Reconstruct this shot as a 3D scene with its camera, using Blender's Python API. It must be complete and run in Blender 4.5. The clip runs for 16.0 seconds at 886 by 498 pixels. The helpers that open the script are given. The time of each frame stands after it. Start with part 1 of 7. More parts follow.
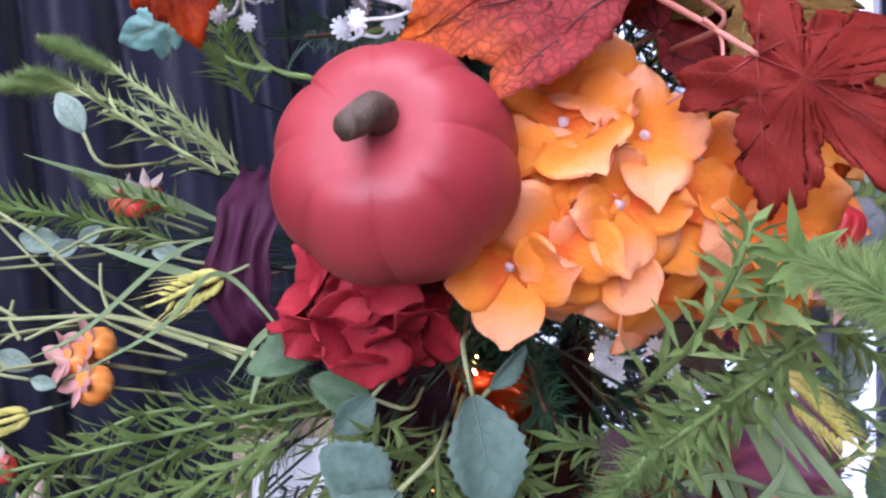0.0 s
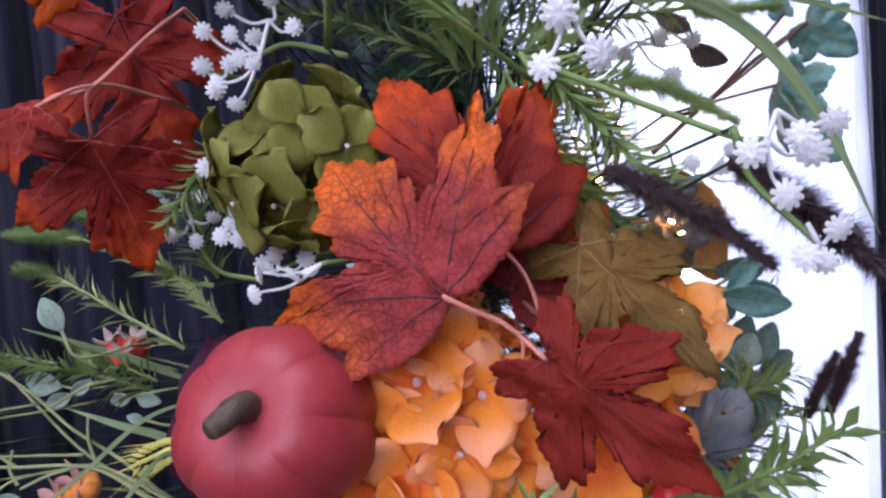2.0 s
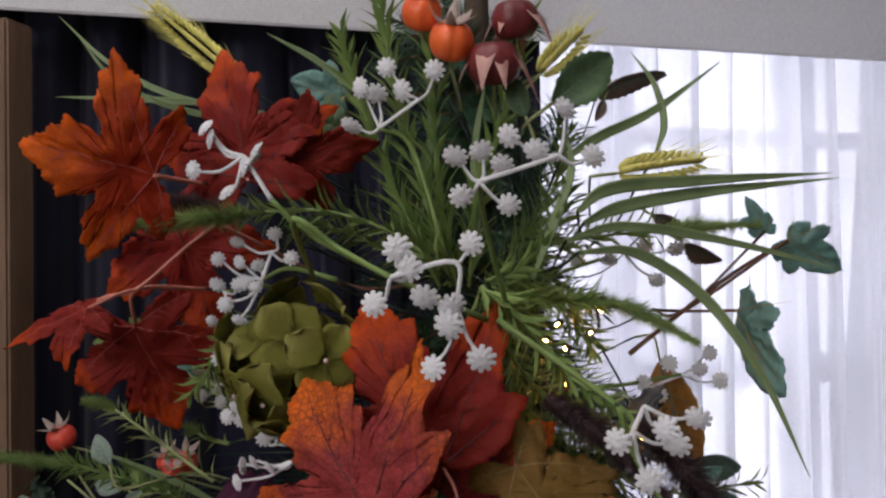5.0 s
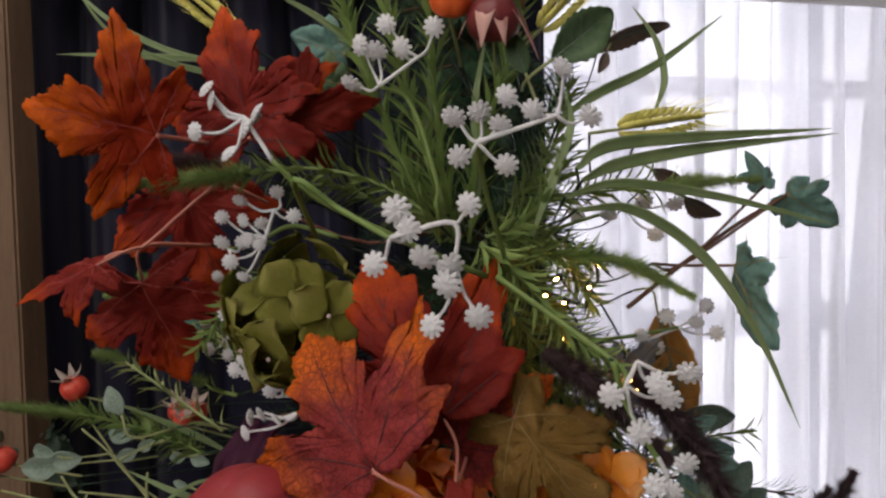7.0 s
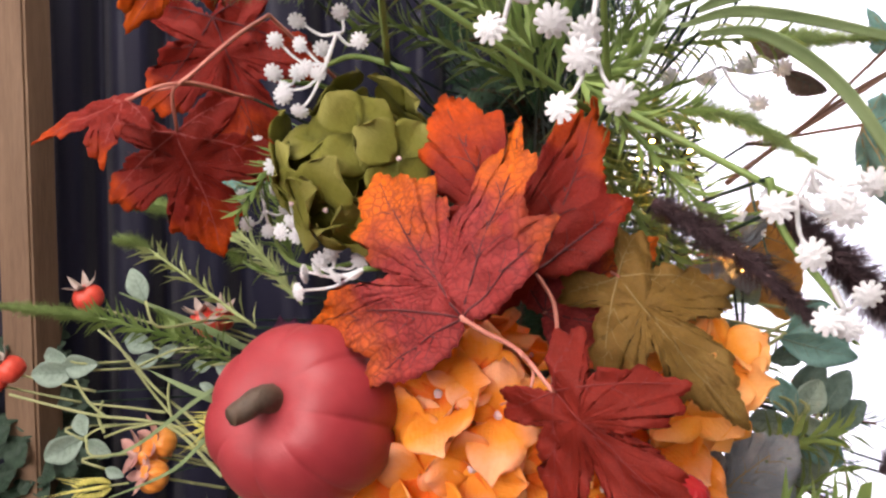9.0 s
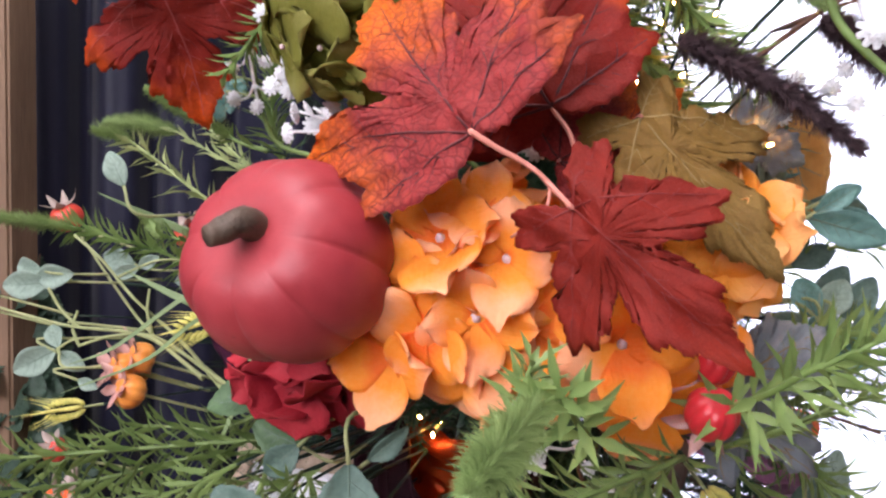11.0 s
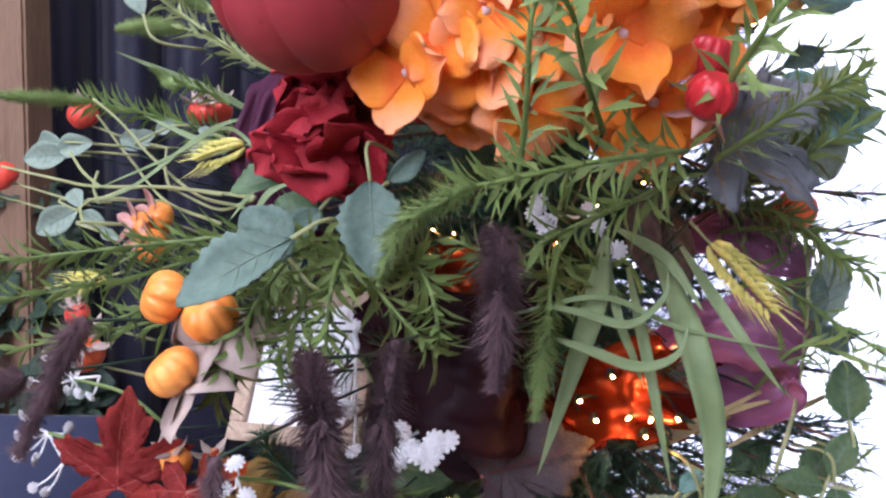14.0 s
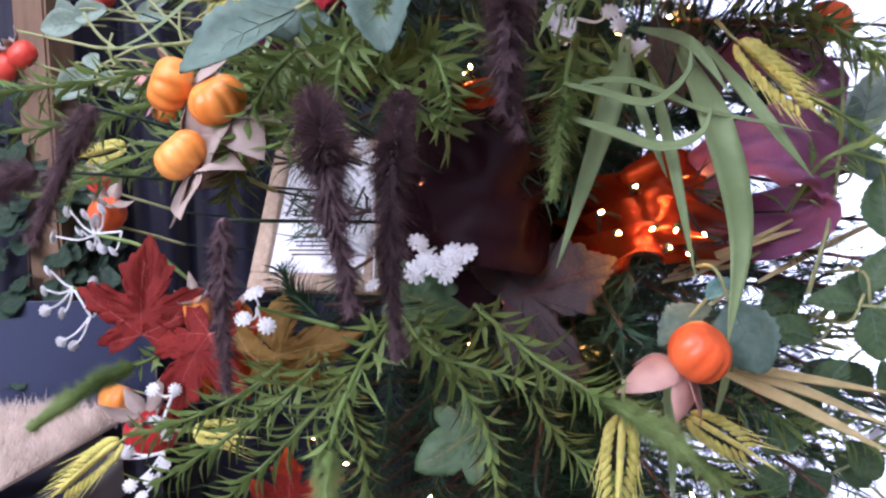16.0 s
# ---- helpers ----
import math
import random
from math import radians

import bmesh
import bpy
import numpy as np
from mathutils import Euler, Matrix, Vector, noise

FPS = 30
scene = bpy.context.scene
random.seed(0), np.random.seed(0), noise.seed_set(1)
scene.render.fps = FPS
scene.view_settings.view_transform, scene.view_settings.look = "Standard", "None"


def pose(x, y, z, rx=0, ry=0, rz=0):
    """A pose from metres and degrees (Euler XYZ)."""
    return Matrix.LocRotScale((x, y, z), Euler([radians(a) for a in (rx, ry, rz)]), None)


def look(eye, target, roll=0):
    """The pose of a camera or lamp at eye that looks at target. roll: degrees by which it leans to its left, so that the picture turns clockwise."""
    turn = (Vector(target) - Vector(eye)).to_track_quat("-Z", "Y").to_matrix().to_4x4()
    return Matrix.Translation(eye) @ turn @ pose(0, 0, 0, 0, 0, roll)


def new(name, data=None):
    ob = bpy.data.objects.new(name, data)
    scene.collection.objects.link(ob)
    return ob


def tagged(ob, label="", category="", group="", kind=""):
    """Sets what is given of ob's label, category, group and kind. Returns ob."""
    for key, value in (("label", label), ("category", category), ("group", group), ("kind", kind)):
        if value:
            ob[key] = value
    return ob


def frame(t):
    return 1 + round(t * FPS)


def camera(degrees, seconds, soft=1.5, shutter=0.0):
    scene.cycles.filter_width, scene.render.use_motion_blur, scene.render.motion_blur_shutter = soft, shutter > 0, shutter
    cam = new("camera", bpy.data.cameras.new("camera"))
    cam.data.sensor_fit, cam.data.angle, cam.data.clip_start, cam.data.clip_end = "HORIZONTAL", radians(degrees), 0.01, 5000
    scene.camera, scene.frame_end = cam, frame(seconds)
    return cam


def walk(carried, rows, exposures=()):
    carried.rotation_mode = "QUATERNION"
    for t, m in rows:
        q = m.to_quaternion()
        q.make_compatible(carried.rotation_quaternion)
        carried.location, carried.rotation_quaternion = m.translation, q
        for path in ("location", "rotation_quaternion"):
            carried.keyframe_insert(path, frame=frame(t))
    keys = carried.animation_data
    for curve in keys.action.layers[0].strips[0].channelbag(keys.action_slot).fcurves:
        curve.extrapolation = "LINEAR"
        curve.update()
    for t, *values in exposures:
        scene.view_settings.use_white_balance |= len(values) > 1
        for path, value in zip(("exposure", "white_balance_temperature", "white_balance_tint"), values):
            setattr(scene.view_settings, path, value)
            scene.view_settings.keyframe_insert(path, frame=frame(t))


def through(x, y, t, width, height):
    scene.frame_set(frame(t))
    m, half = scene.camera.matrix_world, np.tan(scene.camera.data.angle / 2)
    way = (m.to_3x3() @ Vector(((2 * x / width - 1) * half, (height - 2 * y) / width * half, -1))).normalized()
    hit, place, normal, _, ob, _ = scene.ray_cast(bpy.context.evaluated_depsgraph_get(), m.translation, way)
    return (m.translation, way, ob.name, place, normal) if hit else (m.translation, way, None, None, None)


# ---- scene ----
cam = camera(60.0, 16.0, soft=2.4)
METRES, EYE, TILT, LEAN, TURN = 0.8, 1.5, -6.5, 4.0, 0.0
ROWS = [
    (0.0, 0.0, 0.0, 0.0, 0.0, 0.0, -0.0),
    (0.5, 0.0094, -0.0149, 0.0348, 0.23, -0.59, 0.98),
    (1.0, 0.0386, -0.0425, 0.0646, 0.49, -0.35, 1.58),
    (1.5, 0.0665, -0.0666, 0.093, 1.65, 1.09, 1.41),
    (2.0, 0.0975, -0.0786, 0.1175, 3.37, 2.41, 0.11),
    (2.5, 0.1351, -0.0913, 0.1437, 4.65, 2.98, -1.14),
    (3.0, 0.1763, -0.1041, 0.1715, 5.87, 3.95, -1.95),
    (3.5, 0.2036, -0.1129, 0.1977, 7.12, 5.58, -2.72),
    (4.0, 0.1989, -0.1245, 0.2082, 10.16, 6.9, -3.6),
    (6.5, 0.2208, -0.1747, 0.2447, 11.96, 3.72, -4.47),
    (7.0, 0.2112, -0.1597, 0.2327, 11.96, 2.37, -4.3),
    (7.5, 0.2008, -0.1385, 0.2168, 11.88, 0.92, -4.47),
    (8.0, 0.1784, -0.1193, 0.1918, 12.48, 0.48, -5.24),
    (10.5, 0.141, -0.046, 0.0656, 11.43, 2.02, -6.59),
    (11.0, 0.1422, -0.0383, 0.0452, 11.6, 1.28, -7.0),
    (11.5, 0.1401, -0.0324, 0.0228, 11.5, 0.66, -7.25),
    (12.0, 0.1439, -0.0333, 0.0006, 11.54, -0.12, -6.69),
    (12.5, 0.144, -0.0281, -0.0325, 12.08, -0.31, -6.49),
    (13.0, 0.146, -0.0306, -0.0534, 11.83, -0.57, -5.96),
    (13.5, 0.1594, -0.0512, -0.0974, 11.6, 3.31, -4.92),
    (14.0, 0.1564, -0.0532, -0.1387, 11.72, 3.55, -4.91),
    (14.5, 0.1573, -0.0394, -0.1666, 12.83, 2.74, -4.8),
    (15.0, 0.1643, -0.0295, -0.2013, 13.23, 2.12, -4.49),
    (15.5, 0.1735, -0.0237, -0.2185, 13.72, 0.97, -4.04),
    (16.0, 0.1715, -0.0314, -0.2446, 14.16, 0.58, -3.84),
]
EXPO = [(0.0, 0.35, 5200, 26), (1.2, 0.20, 5200, 28), (2.0, -0.44, 5250, 25), (2.6, -1.3, 5250, 24), (3.6, -1.7, 5200, 22), (4.2, -1.46, 5750, 20),
        (6.3, -1.5, 6450, 15), (7.5, -1.36, 6750, 15), (8.2, -0.58, 6750, 18), (10.4, 0.23, 6150, 20), (12.5, 0.32, 5550, 24), (14.5, 0.35, 5450, 25), (16.0, 0.35, 5400, 26)]
walk(cam, [(t, pose(0, 0, EYE, TILT, LEAN, TURN) @ pose(METRES * x, METRES * y, METRES * z, 90 + pitch, roll, yaw)) for t, x, y, z, yaw, pitch, roll in ROWS], EXPO)

# ---- world and light ----
world = bpy.data.worlds.new("world")
scene.world = world
world.use_nodes = True
sky = world.node_tree.nodes.new("ShaderNodeTexSky")
sky.sky_type, sky.sun_disc, sky.sun_elevation, sky.sun_rotation = "NISHITA", False, radians(40), radians(70)
world.node_tree.links.new(sky.outputs[0], world.node_tree.nodes["Background"].inputs[0])
world.node_tree.nodes["Background"].inputs[1].default_value = 0.12


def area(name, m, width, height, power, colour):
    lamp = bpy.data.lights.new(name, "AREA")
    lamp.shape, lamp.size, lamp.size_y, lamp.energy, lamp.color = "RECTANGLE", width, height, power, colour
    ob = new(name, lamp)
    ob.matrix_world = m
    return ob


WALL = Matrix.Translation((-0.4, 0.77, 0)) @ Matrix.Rotation(math.atan2(0.437, 0.9), 4, "Z")  # x along the window wall, -y into the room


def on_wall(u, out, z):
    return WALL @ Vector((u, -out, z))


area("window_daylight", look(on_wall(0.96, -0.62, 1.5), on_wall(0.96, 1, 1.35)), 1.3, 1.5, 92, (0.93, 0.96, 1.0))
# added soft fill from behind the eye; the rear wall has no window
area("rear_fill_light", look((-0.55, -1.7, 2.2), (0.05, 0.4, 1.45)), 1.8, 0.9, 64, (1.0, 0.97, 0.93))
# added overhead fill that lights the tops; no fixture stands here
area("overhead_fill_light", look((-0.1, -0.05, 2.52), (-0.05, 0.2, 0)), 0.7, 0.7, 15, (1.0, 0.95, 0.88))

# ---- materials ----


class Nodes:
    def __init__(self, name):
        self.mat = bpy.data.materials.new(name)
        self.mat.use_nodes = True
        self.tree = self.mat.node_tree
        self.bsdf = self.tree.nodes["Principled BSDF"]
        self.out = self.tree.nodes["Material Output"]

    def add(self, kind, **values):
        node = self.tree.nodes.new("ShaderNode" + kind)
        for key, value in values.items():
            node.inputs[key.replace("_", " ")].default_value = value
        return node

    def link(self, a, b):
        self.tree.links.new(a, b)

    def coords(self, which="Object"):
        return self.add("TexCoord").outputs[which]

    def noise(self, vector, scale, detail=4.0, rough=0.55):
        node = self.add("TexNoise", Scale=scale, Detail=detail, Roughness=rough)
        self.link(vector, node.inputs["Vector"])
        return node.outputs["Fac"]

    def ramp(self, fac, stops):
        node = self.add("ValToRGB")
        while len(node.color_ramp.elements) < len(stops):
            node.color_ramp.elements.new(0.5)
        for el, (at, c) in zip(node.color_ramp.elements, stops):
            el.position, el.color = at, (*c, 1)
        self.link(fac, node.inputs[0])
        return node.outputs[0]

    def mix(self, fac, a, b, mode="MIX"):
        node = self.tree.nodes.new("ShaderNodeMix")
        node.data_type, node.blend_type = "RGBA", mode
        for value, socket in ((fac, node.inputs[0]), (a, node.inputs[6]), (b, node.inputs[7])):
            if isinstance(value, (int, float)):
                socket.default_value = value
            elif isinstance(value, tuple):
                socket.default_value = (*value, 1)
            else:
                self.link(value, socket)
        return node.outputs[2]

    def math(self, op, a, b=0.0):
        node = self.tree.nodes.new("ShaderNodeMath")
        node.operation = op
        for value, socket in ((a, node.inputs[0]), (b, node.inputs[1])):
            if isinstance(value, (int, float)):
                socket.default_value = value
            else:
                self.link(value, socket)
        return node.outputs[0]

    def finish(self, colour, rough=0.6, bump=None, strength=0.3, distance=0.001, through=0.0, metal=0.0, sheen=0.0, spec=0.4, clear=0.0):
        b = self.bsdf
        if isinstance(colour, tuple):
            b.inputs["Base Color"].default_value = (*colour, 1)
        else:
            self.link(colour, b.inputs["Base Color"])
        if isinstance(rough, float):
            b.inputs["Roughness"].default_value = rough
        else:
            self.link(rough, b.inputs["Roughness"])
        b.inputs["Metallic"].default_value, b.inputs["Sheen Weight"].default_value = metal, sheen
        b.inputs["Specular IOR Level"].default_value, b.inputs["Coat Weight"].default_value = spec, clear
        normal = None
        if bump is not None:
            node = self.add("Bump", Strength=strength, Distance=distance)
            self.link(bump, node.inputs["Height"])
            normal = node.outputs[0]
            self.link(normal, b.inputs["Normal"])
        last = b.outputs[0]
        if through:
            tr, mixer = self.add("BsdfTranslucent"), self.add("MixShader", Fac=through)
            if isinstance(colour, tuple):
                tr.inputs[0].default_value = (*colour, 1)
            else:
                self.link(colour, tr.inputs[0])
            if normal is not None:
                self.link(normal, tr.inputs["Normal"])
            self.link(last, mixer.inputs[1]), self.link(tr.outputs[0], mixer.inputs[2])
            last = mixer.outputs[0]
        self.link(last, self.out.inputs["Surface"])
        return self.mat


def foliage(name, dark, light, scale=60.0, rough=0.55, through=0.25, vary=0.5, coords="Object", bump=0.3):
    """Moulded or printed leaf stuff: two tones, a finer grain, and a shift from piece to piece."""
    n = Nodes(name)
    v = n.coords(coords)
    big, fine = n.noise(v, scale * 0.25), n.noise(v, scale, 6.0)
    base = n.mix(n.ramp(big, [(0.3, (0, 0, 0)), (0.7, (1, 1, 1))]), dark, light)
    grain = n.mix(0.35, base, n.ramp(fine, [(0.3, tuple(c * 0.55 for c in dark)), (0.75, tuple(min(1, c * 1.25) for c in light))]))
    island = n.add("NewGeometry").outputs["Random Per Island"]
    tone = n.mix(n.math("MULTIPLY", island, vary), grain, tuple(min(1, c * 1.35) for c in light))
    return n.finish(tone, rough, fine, bump, 0.0006, through)


def maple(name, heart, edge, vein, turn=0.55, net_strength=0.3):
    """Printed fabric maple leaf: heart colour round the stalk, edge colour at the lobes, a net of fine dark veins."""
    n = Nodes(name)
    v = n.coords()
    sep = n.add("SeparateXYZ")
    n.link(v, sep.inputs[0])
    length = n.add("VectorMath")
    length.operation = "LENGTH"
    n.link(v, length.inputs[0])
    blot = n.noise(v, 3.2, 3.0)
    far = n.math("ADD", length.outputs["Value"], n.math("MULTIPLY", n.math("SUBTRACT", blot, 0.5), 0.9))
    base = n.mix(n.ramp(far, [(turn - 0.13, (0, 0, 0)), (turn + 0.22, (1, 1, 1))]), heart, edge)
    warp = n.add("VectorMath")
    warp.operation = "ADD"
    push = n.add("TexNoise", Scale=6.0, Detail=2.0)
    n.link(v, push.inputs["Vector"])
    small = n.add("VectorMath")
    small.operation = "SCALE"
    small.inputs["Scale"].default_value = 0.1
    n.link(push.outputs["Color"], small.inputs[0]), n.link(v, warp.inputs[0]), n.link(small.outputs[0], warp.inputs[1])
    net = n.add("TexVoronoi", Scale=23.0)
    net.feature = "DISTANCE_TO_EDGE"
    n.link(warp.outputs[0], net.inputs["Vector"])
    line = n.ramp(net.outputs["Distance"], [(0.0, (1, 1, 1)), (0.05, (0.55, 0.55, 0.55)), (0.2, (0, 0, 0))])
    patch = n.math("MULTIPLY", line, n.math("MULTIPLY", n.ramp(n.noise(v, 2.3), [(0.25, (0.15, 0.15, 0.15)), (0.6, (1, 1, 1))]), net_strength))
    grain = n.noise(v, 120.0, 3.0)
    mottle = n.ramp(n.noise(warp.outputs[0], 7.5, 5.0), [(0.36, (0.0, 0.0, 0.0)), (0.62, (1, 1, 1))])
    base = n.mix(n.math("MULTIPLY", n.math("SUBTRACT", 1.0, mottle), 0.45), base, n.mix(0.55, heart, vein))
    tone = n.mix(patch, n.mix(0.1, base, n.ramp(grain, [(0.3, (0.02, 0.005, 0.005)), (0.7, (0.7, 0.2, 0.1))])), vein)
    bump = n.math("ADD", n.math("MULTIPLY", grain, 0.5), n.math("MULTIPLY", line, -0.6 * net_strength))
    return n.finish(tone, 0.5, bump, 0.3, 0.006, 0.36, spec=0.16)


def petals(name, heart, body, lip, through=0.3):
    """Dyed silk petal: heart colour at the claw, paler lip at the rim, faint ribs along it."""
    n = Nodes(name)
    v = n.coords()
    sep = n.add("SeparateXYZ")
    n.link(v, sep.inputs[0])
    y = n.math("ADD", sep.outputs[1], n.math("MULTIPLY", n.math("SUBTRACT", n.noise(v, 2.5), 0.5), 0.5))
    rnd = n.add("ObjectInfo").outputs["Random"]
    base = n.ramp(n.math("ADD", y, n.math("MULTIPLY", n.math("SUBTRACT", rnd, 0.6), 0.5)), [(0.02, heart), (0.26, body), (0.5, body), (0.86, lip)])
    ribs = n.add("TexWave", Scale=5.0, Distortion=2.0, Detail=2.0)
    n.link(v, ribs.inputs["Vector"])
    tone = n.mix(0.12, base, n.ramp(n.noise(v, 14.0), [(0.3, heart), (0.7, lip)]))
    return n.finish(tone, 0.65, n.math("ADD", n.math("MULTIPLY", ribs.outputs["Fac"], 0.08), n.noise(v, 9.0)), 0.18, 0.02, through, spec=0.25)


def rind(name, low, high, scale, rough=0.5, bump=0.3, clear=0.0):
    n = Nodes(name)
    v = n.coords()
    big, fine = n.noise(v, scale), n.noise(v, scale * 9, 5.0)
    pits = n.add("TexVoronoi", Scale=scale * 5)
    n.link(v, pits.inputs["Vector"])
    spot = n.ramp(pits.outputs["Distance"], [(0.03, (1, 1, 1)), (0.1, (0, 0, 0))])
    spot = n.math("MULTIPLY", spot, n.ramp(n.noise(v, scale * 1.7), [(0.55, (0, 0, 0)), (0.7, (1, 1, 1))]))
    tone = n.mix(n.ramp(big, [(0.3, (0, 0, 0)), (0.72, (1, 1, 1))]), low, high)
    tone = n.mix(0.12, tone, n.ramp(fine, [(0.35, tuple(c * 0.4 for c in low)), (0.7, high)]))
    tone = n.mix(n.math("MULTIPLY", spot, 0.55), tone, tuple(c * 0.25 for c in low))
    return n.finish(tone, rough, n.math("ADD", n.math("MULTIPLY", fine, 0.6), big), bump, 0.0015, clear=clear)


def wood(name, dark, light, scale, rough=0.6):
    n = Nodes(name)
    v = n.coords()
    stretch = n.add("Mapping")
    stretch.inputs["Scale"].default_value = (scale, scale, scale * 0.08)
    n.link(v, stretch.inputs["Vector"])
    grain, fine = n.noise(stretch.outputs[0], 6.0, 8.0), n.noise(stretch.outputs[0], 40.0, 4.0)
    tone = n.mix(n.ramp(grain, [(0.3, (0, 0, 0)), (0.7, (1, 1, 1))]), dark, light)
    tone = n.mix(0.3, tone, n.ramp(fine, [(0.3, tuple(c * 0.5 for c in dark)), (0.7, light)]))
    return n.finish(tone, rough, fine, 0.4, 0.001)


def cloth(name, dark, light, thread=900.0, rough=0.85, through=0.0, sheen=0.3):
    n = Nodes(name)
    v = n.coords()
    weave = n.noise(v, thread, 2.0)
    tone = n.mix(n.noise(v, 7.0), dark, light)
    tone = n.mix(0.25, tone, n.ramp(weave, [(0.3, tuple(c * 0.5 for c in dark)), (0.7, tuple(min(1, c * 1.4) for c in light))]))
    return n.finish(tone, rough, weave, 0.25, 0.0008, through, sheen=sheen, spec=0.2)


def gauze(name, colour, clear, rough=0.4, metal=0.0, thread=700.0, creases=30.0):
    """Sheer woven stuff: part of the light goes straight through, the rest is scattered or passes diffused."""
    n = Nodes(name)
    v = n.coords()
    weave = n.noise(v, thread, 2.0)
    body = n.finish(n.mix(n.noise(v, creases), colour, tuple(c * 0.7 for c in colour)), rough, n.noise(v, creases * 2), 0.3, 0.002, 0.45, metal)
    last = n.out.inputs["Surface"].links[0].from_socket
    see, mixer = n.add("BsdfTransparent"), n.add("MixShader")
    see.inputs[0].default_value = tuple(0.35 + 0.65 * c ** 0.4 for c in colour) + (1,)
    n.link(n.ramp(weave, [(0.3, (clear * 0.7,) * 3), (0.7, (min(1, clear * 1.3),) * 3)]), mixer.inputs[0])
    n.link(last, mixer.inputs[1]), n.link(see.outputs[0], mixer.inputs[2])
    n.link(mixer.outputs[0], n.out.inputs["Surface"])
    return body


def paint(name, colour, scale=20.0, rough=0.6):
    n = Nodes(name)
    v = n.coords()
    tone = n.mix(n.noise(v, scale), tuple(c * 0.92 for c in colour), tuple(min(1, c * 1.05) for c in colour))
    return n.finish(tone, rough, n.noise(v, scale * 15), 0.15, 0.001)


def glow(name, colour, strength):
    n = Nodes(name)
    em = n.add("Emission", Strength=strength)
    em.inputs[0].default_value = (*colour, 1)
    n.link(em.outputs[0], n.out.inputs["Surface"])
    return n.mat


M_PUMPKIN = rind("matte_red_pumpkin", (0.27, 0.021, 0.028), (0.35, 0.045, 0.05), 14.0, 0.46, 0.45)
M_STEM = rind("dry_brown_stalk", (0.035, 0.024, 0.016), (0.13, 0.085, 0.055), 60.0, 0.55, 0.9)
M_MINI = rind("glossy_orange_pumpkin", (0.75, 0.2, 0.02), (0.9, 0.4, 0.09), 30.0, 0.35, 0.15)
M_HIP = rind("red_rose_hip", (0.55, 0.045, 0.03), (0.75, 0.1, 0.06), 60.0, 0.35, 0.15)
M_CHERRY = rind("dark_red_mini_pumpkin", (0.42, 0.012, 0.02), (0.62, 0.04, 0.045), 50.0, 0.3, 0.15)
M_VERM = rind("vermilion_mini_pumpkin", (0.75, 0.09, 0.02), (0.85, 0.17, 0.04), 40.0, 0.35, 0.15)
M_PLUMHIP = rind("dark_plum_berry", (0.08, 0.012, 0.015), (0.2, 0.03, 0.03), 60.0, 0.4, 0.2)
M_CALYX = foliage("mauve_calyx", (0.33, 0.24, 0.21), (0.5, 0.41, 0.35), 90.0)
M_CALYX2 = foliage("rose_calyx", (0.45, 0.13, 0.14), (0.62, 0.4, 0.33), 60.0)
M_RED = maple("crimson_maple", (0.29, 0.017, 0.013), (0.76, 0.1, 0.004), (0.09, 0.008, 0.01), 0.66, 0.25)
M_FLAME = maple("flame_maple", (0.4, 0.046, 0.048), (0.9, 0.19, 0.01), (0.09, 0.016, 0.018), 0.56, 0.65)
M_DARK = maple("dark_red_maple", (0.25, 0.014, 0.009), (0.31, 0.026, 0.011), (0.1, 0.008, 0.008), 0.8, 0.2)
M_BRICK = maple("brick_red_maple", (0.30, 0.026, 0.026), (0.36, 0.045, 0.03), (0.1, 0.012, 0.012), 0.8, 0.25)
M_RUST = maple("orange_red_maple", (0.42, 0.03, 0.005), (0.84, 0.16, 0.005), (0.2, 0.02, 0.008), 0.5, 0.2)
M_OLIVE = maple("olive_maple", (0.26, 0.16, 0.035), (0.34, 0.22, 0.06), (0.12, 0.07, 0.02), 0.6)
M_VEIN = paint("dark_vein", (0.1, 0.014, 0.016), 90.0)
M_VEIN4 = paint("deep_red_vein", (0.2, 0.018, 0.014), 90.0)
M_DUSK = gauze("dusky_plum_mesh", (0.16, 0.04, 0.1), 0.2, 0.5, 0.0, 900.0, 25.0)
M_IVY = foliage("dark_ivy", (0.015, 0.035, 0.022), (0.045, 0.08, 0.05), 8.0)
M_SLATE = maple("slate_blue_leaf", (0.22, 0.27, 0.31), (0.33, 0.39, 0.43), (0.13, 0.17, 0.2), 0.6, 0.15)
M_VALANCE = cloth("white_valance", (0.86, 0.86, 0.87), (0.9, 0.9, 0.91), 500.0, 0.9, 0.4, 0.1)
# grey leaf; the amber edge colour paints in light from behind
M_SMOKY_BACKLIT = maple("smoky_backlit_maple", (0.065, 0.07, 0.08), (0.34, 0.19, 0.05), (0.028, 0.028, 0.032), 0.78)
M_AMBER = foliage("amber_leaf", (0.3, 0.14, 0.035), (0.55, 0.29, 0.08), 8.0, 0.5, 0.45)
M_VEIN5 = paint("sage_vein", (0.13, 0.19, 0.14), 90.0)
M_VEIN2 = paint("red_vein", (0.4, 0.07, 0.06), 90.0)
M_VEIN3 = paint("olive_vein", (0.3, 0.2, 0.07), 90.0)
M_TWIG = paint("coral_twig", (0.55, 0.2, 0.15), 200.0)
M_TWIG2 = paint("brown_twig", (0.12, 0.06, 0.035), 200.0)
M_ORANGE = petals("orange_petal", (0.92, 0.2, 0.01), (1.0, 0.40, 0.028), (1.0, 0.54, 0.28), 0.42)
M_GOLD = petals("golden_petal", (0.9, 0.3, 0.02), (0.97, 0.42, 0.04), (1.0, 0.55, 0.2))
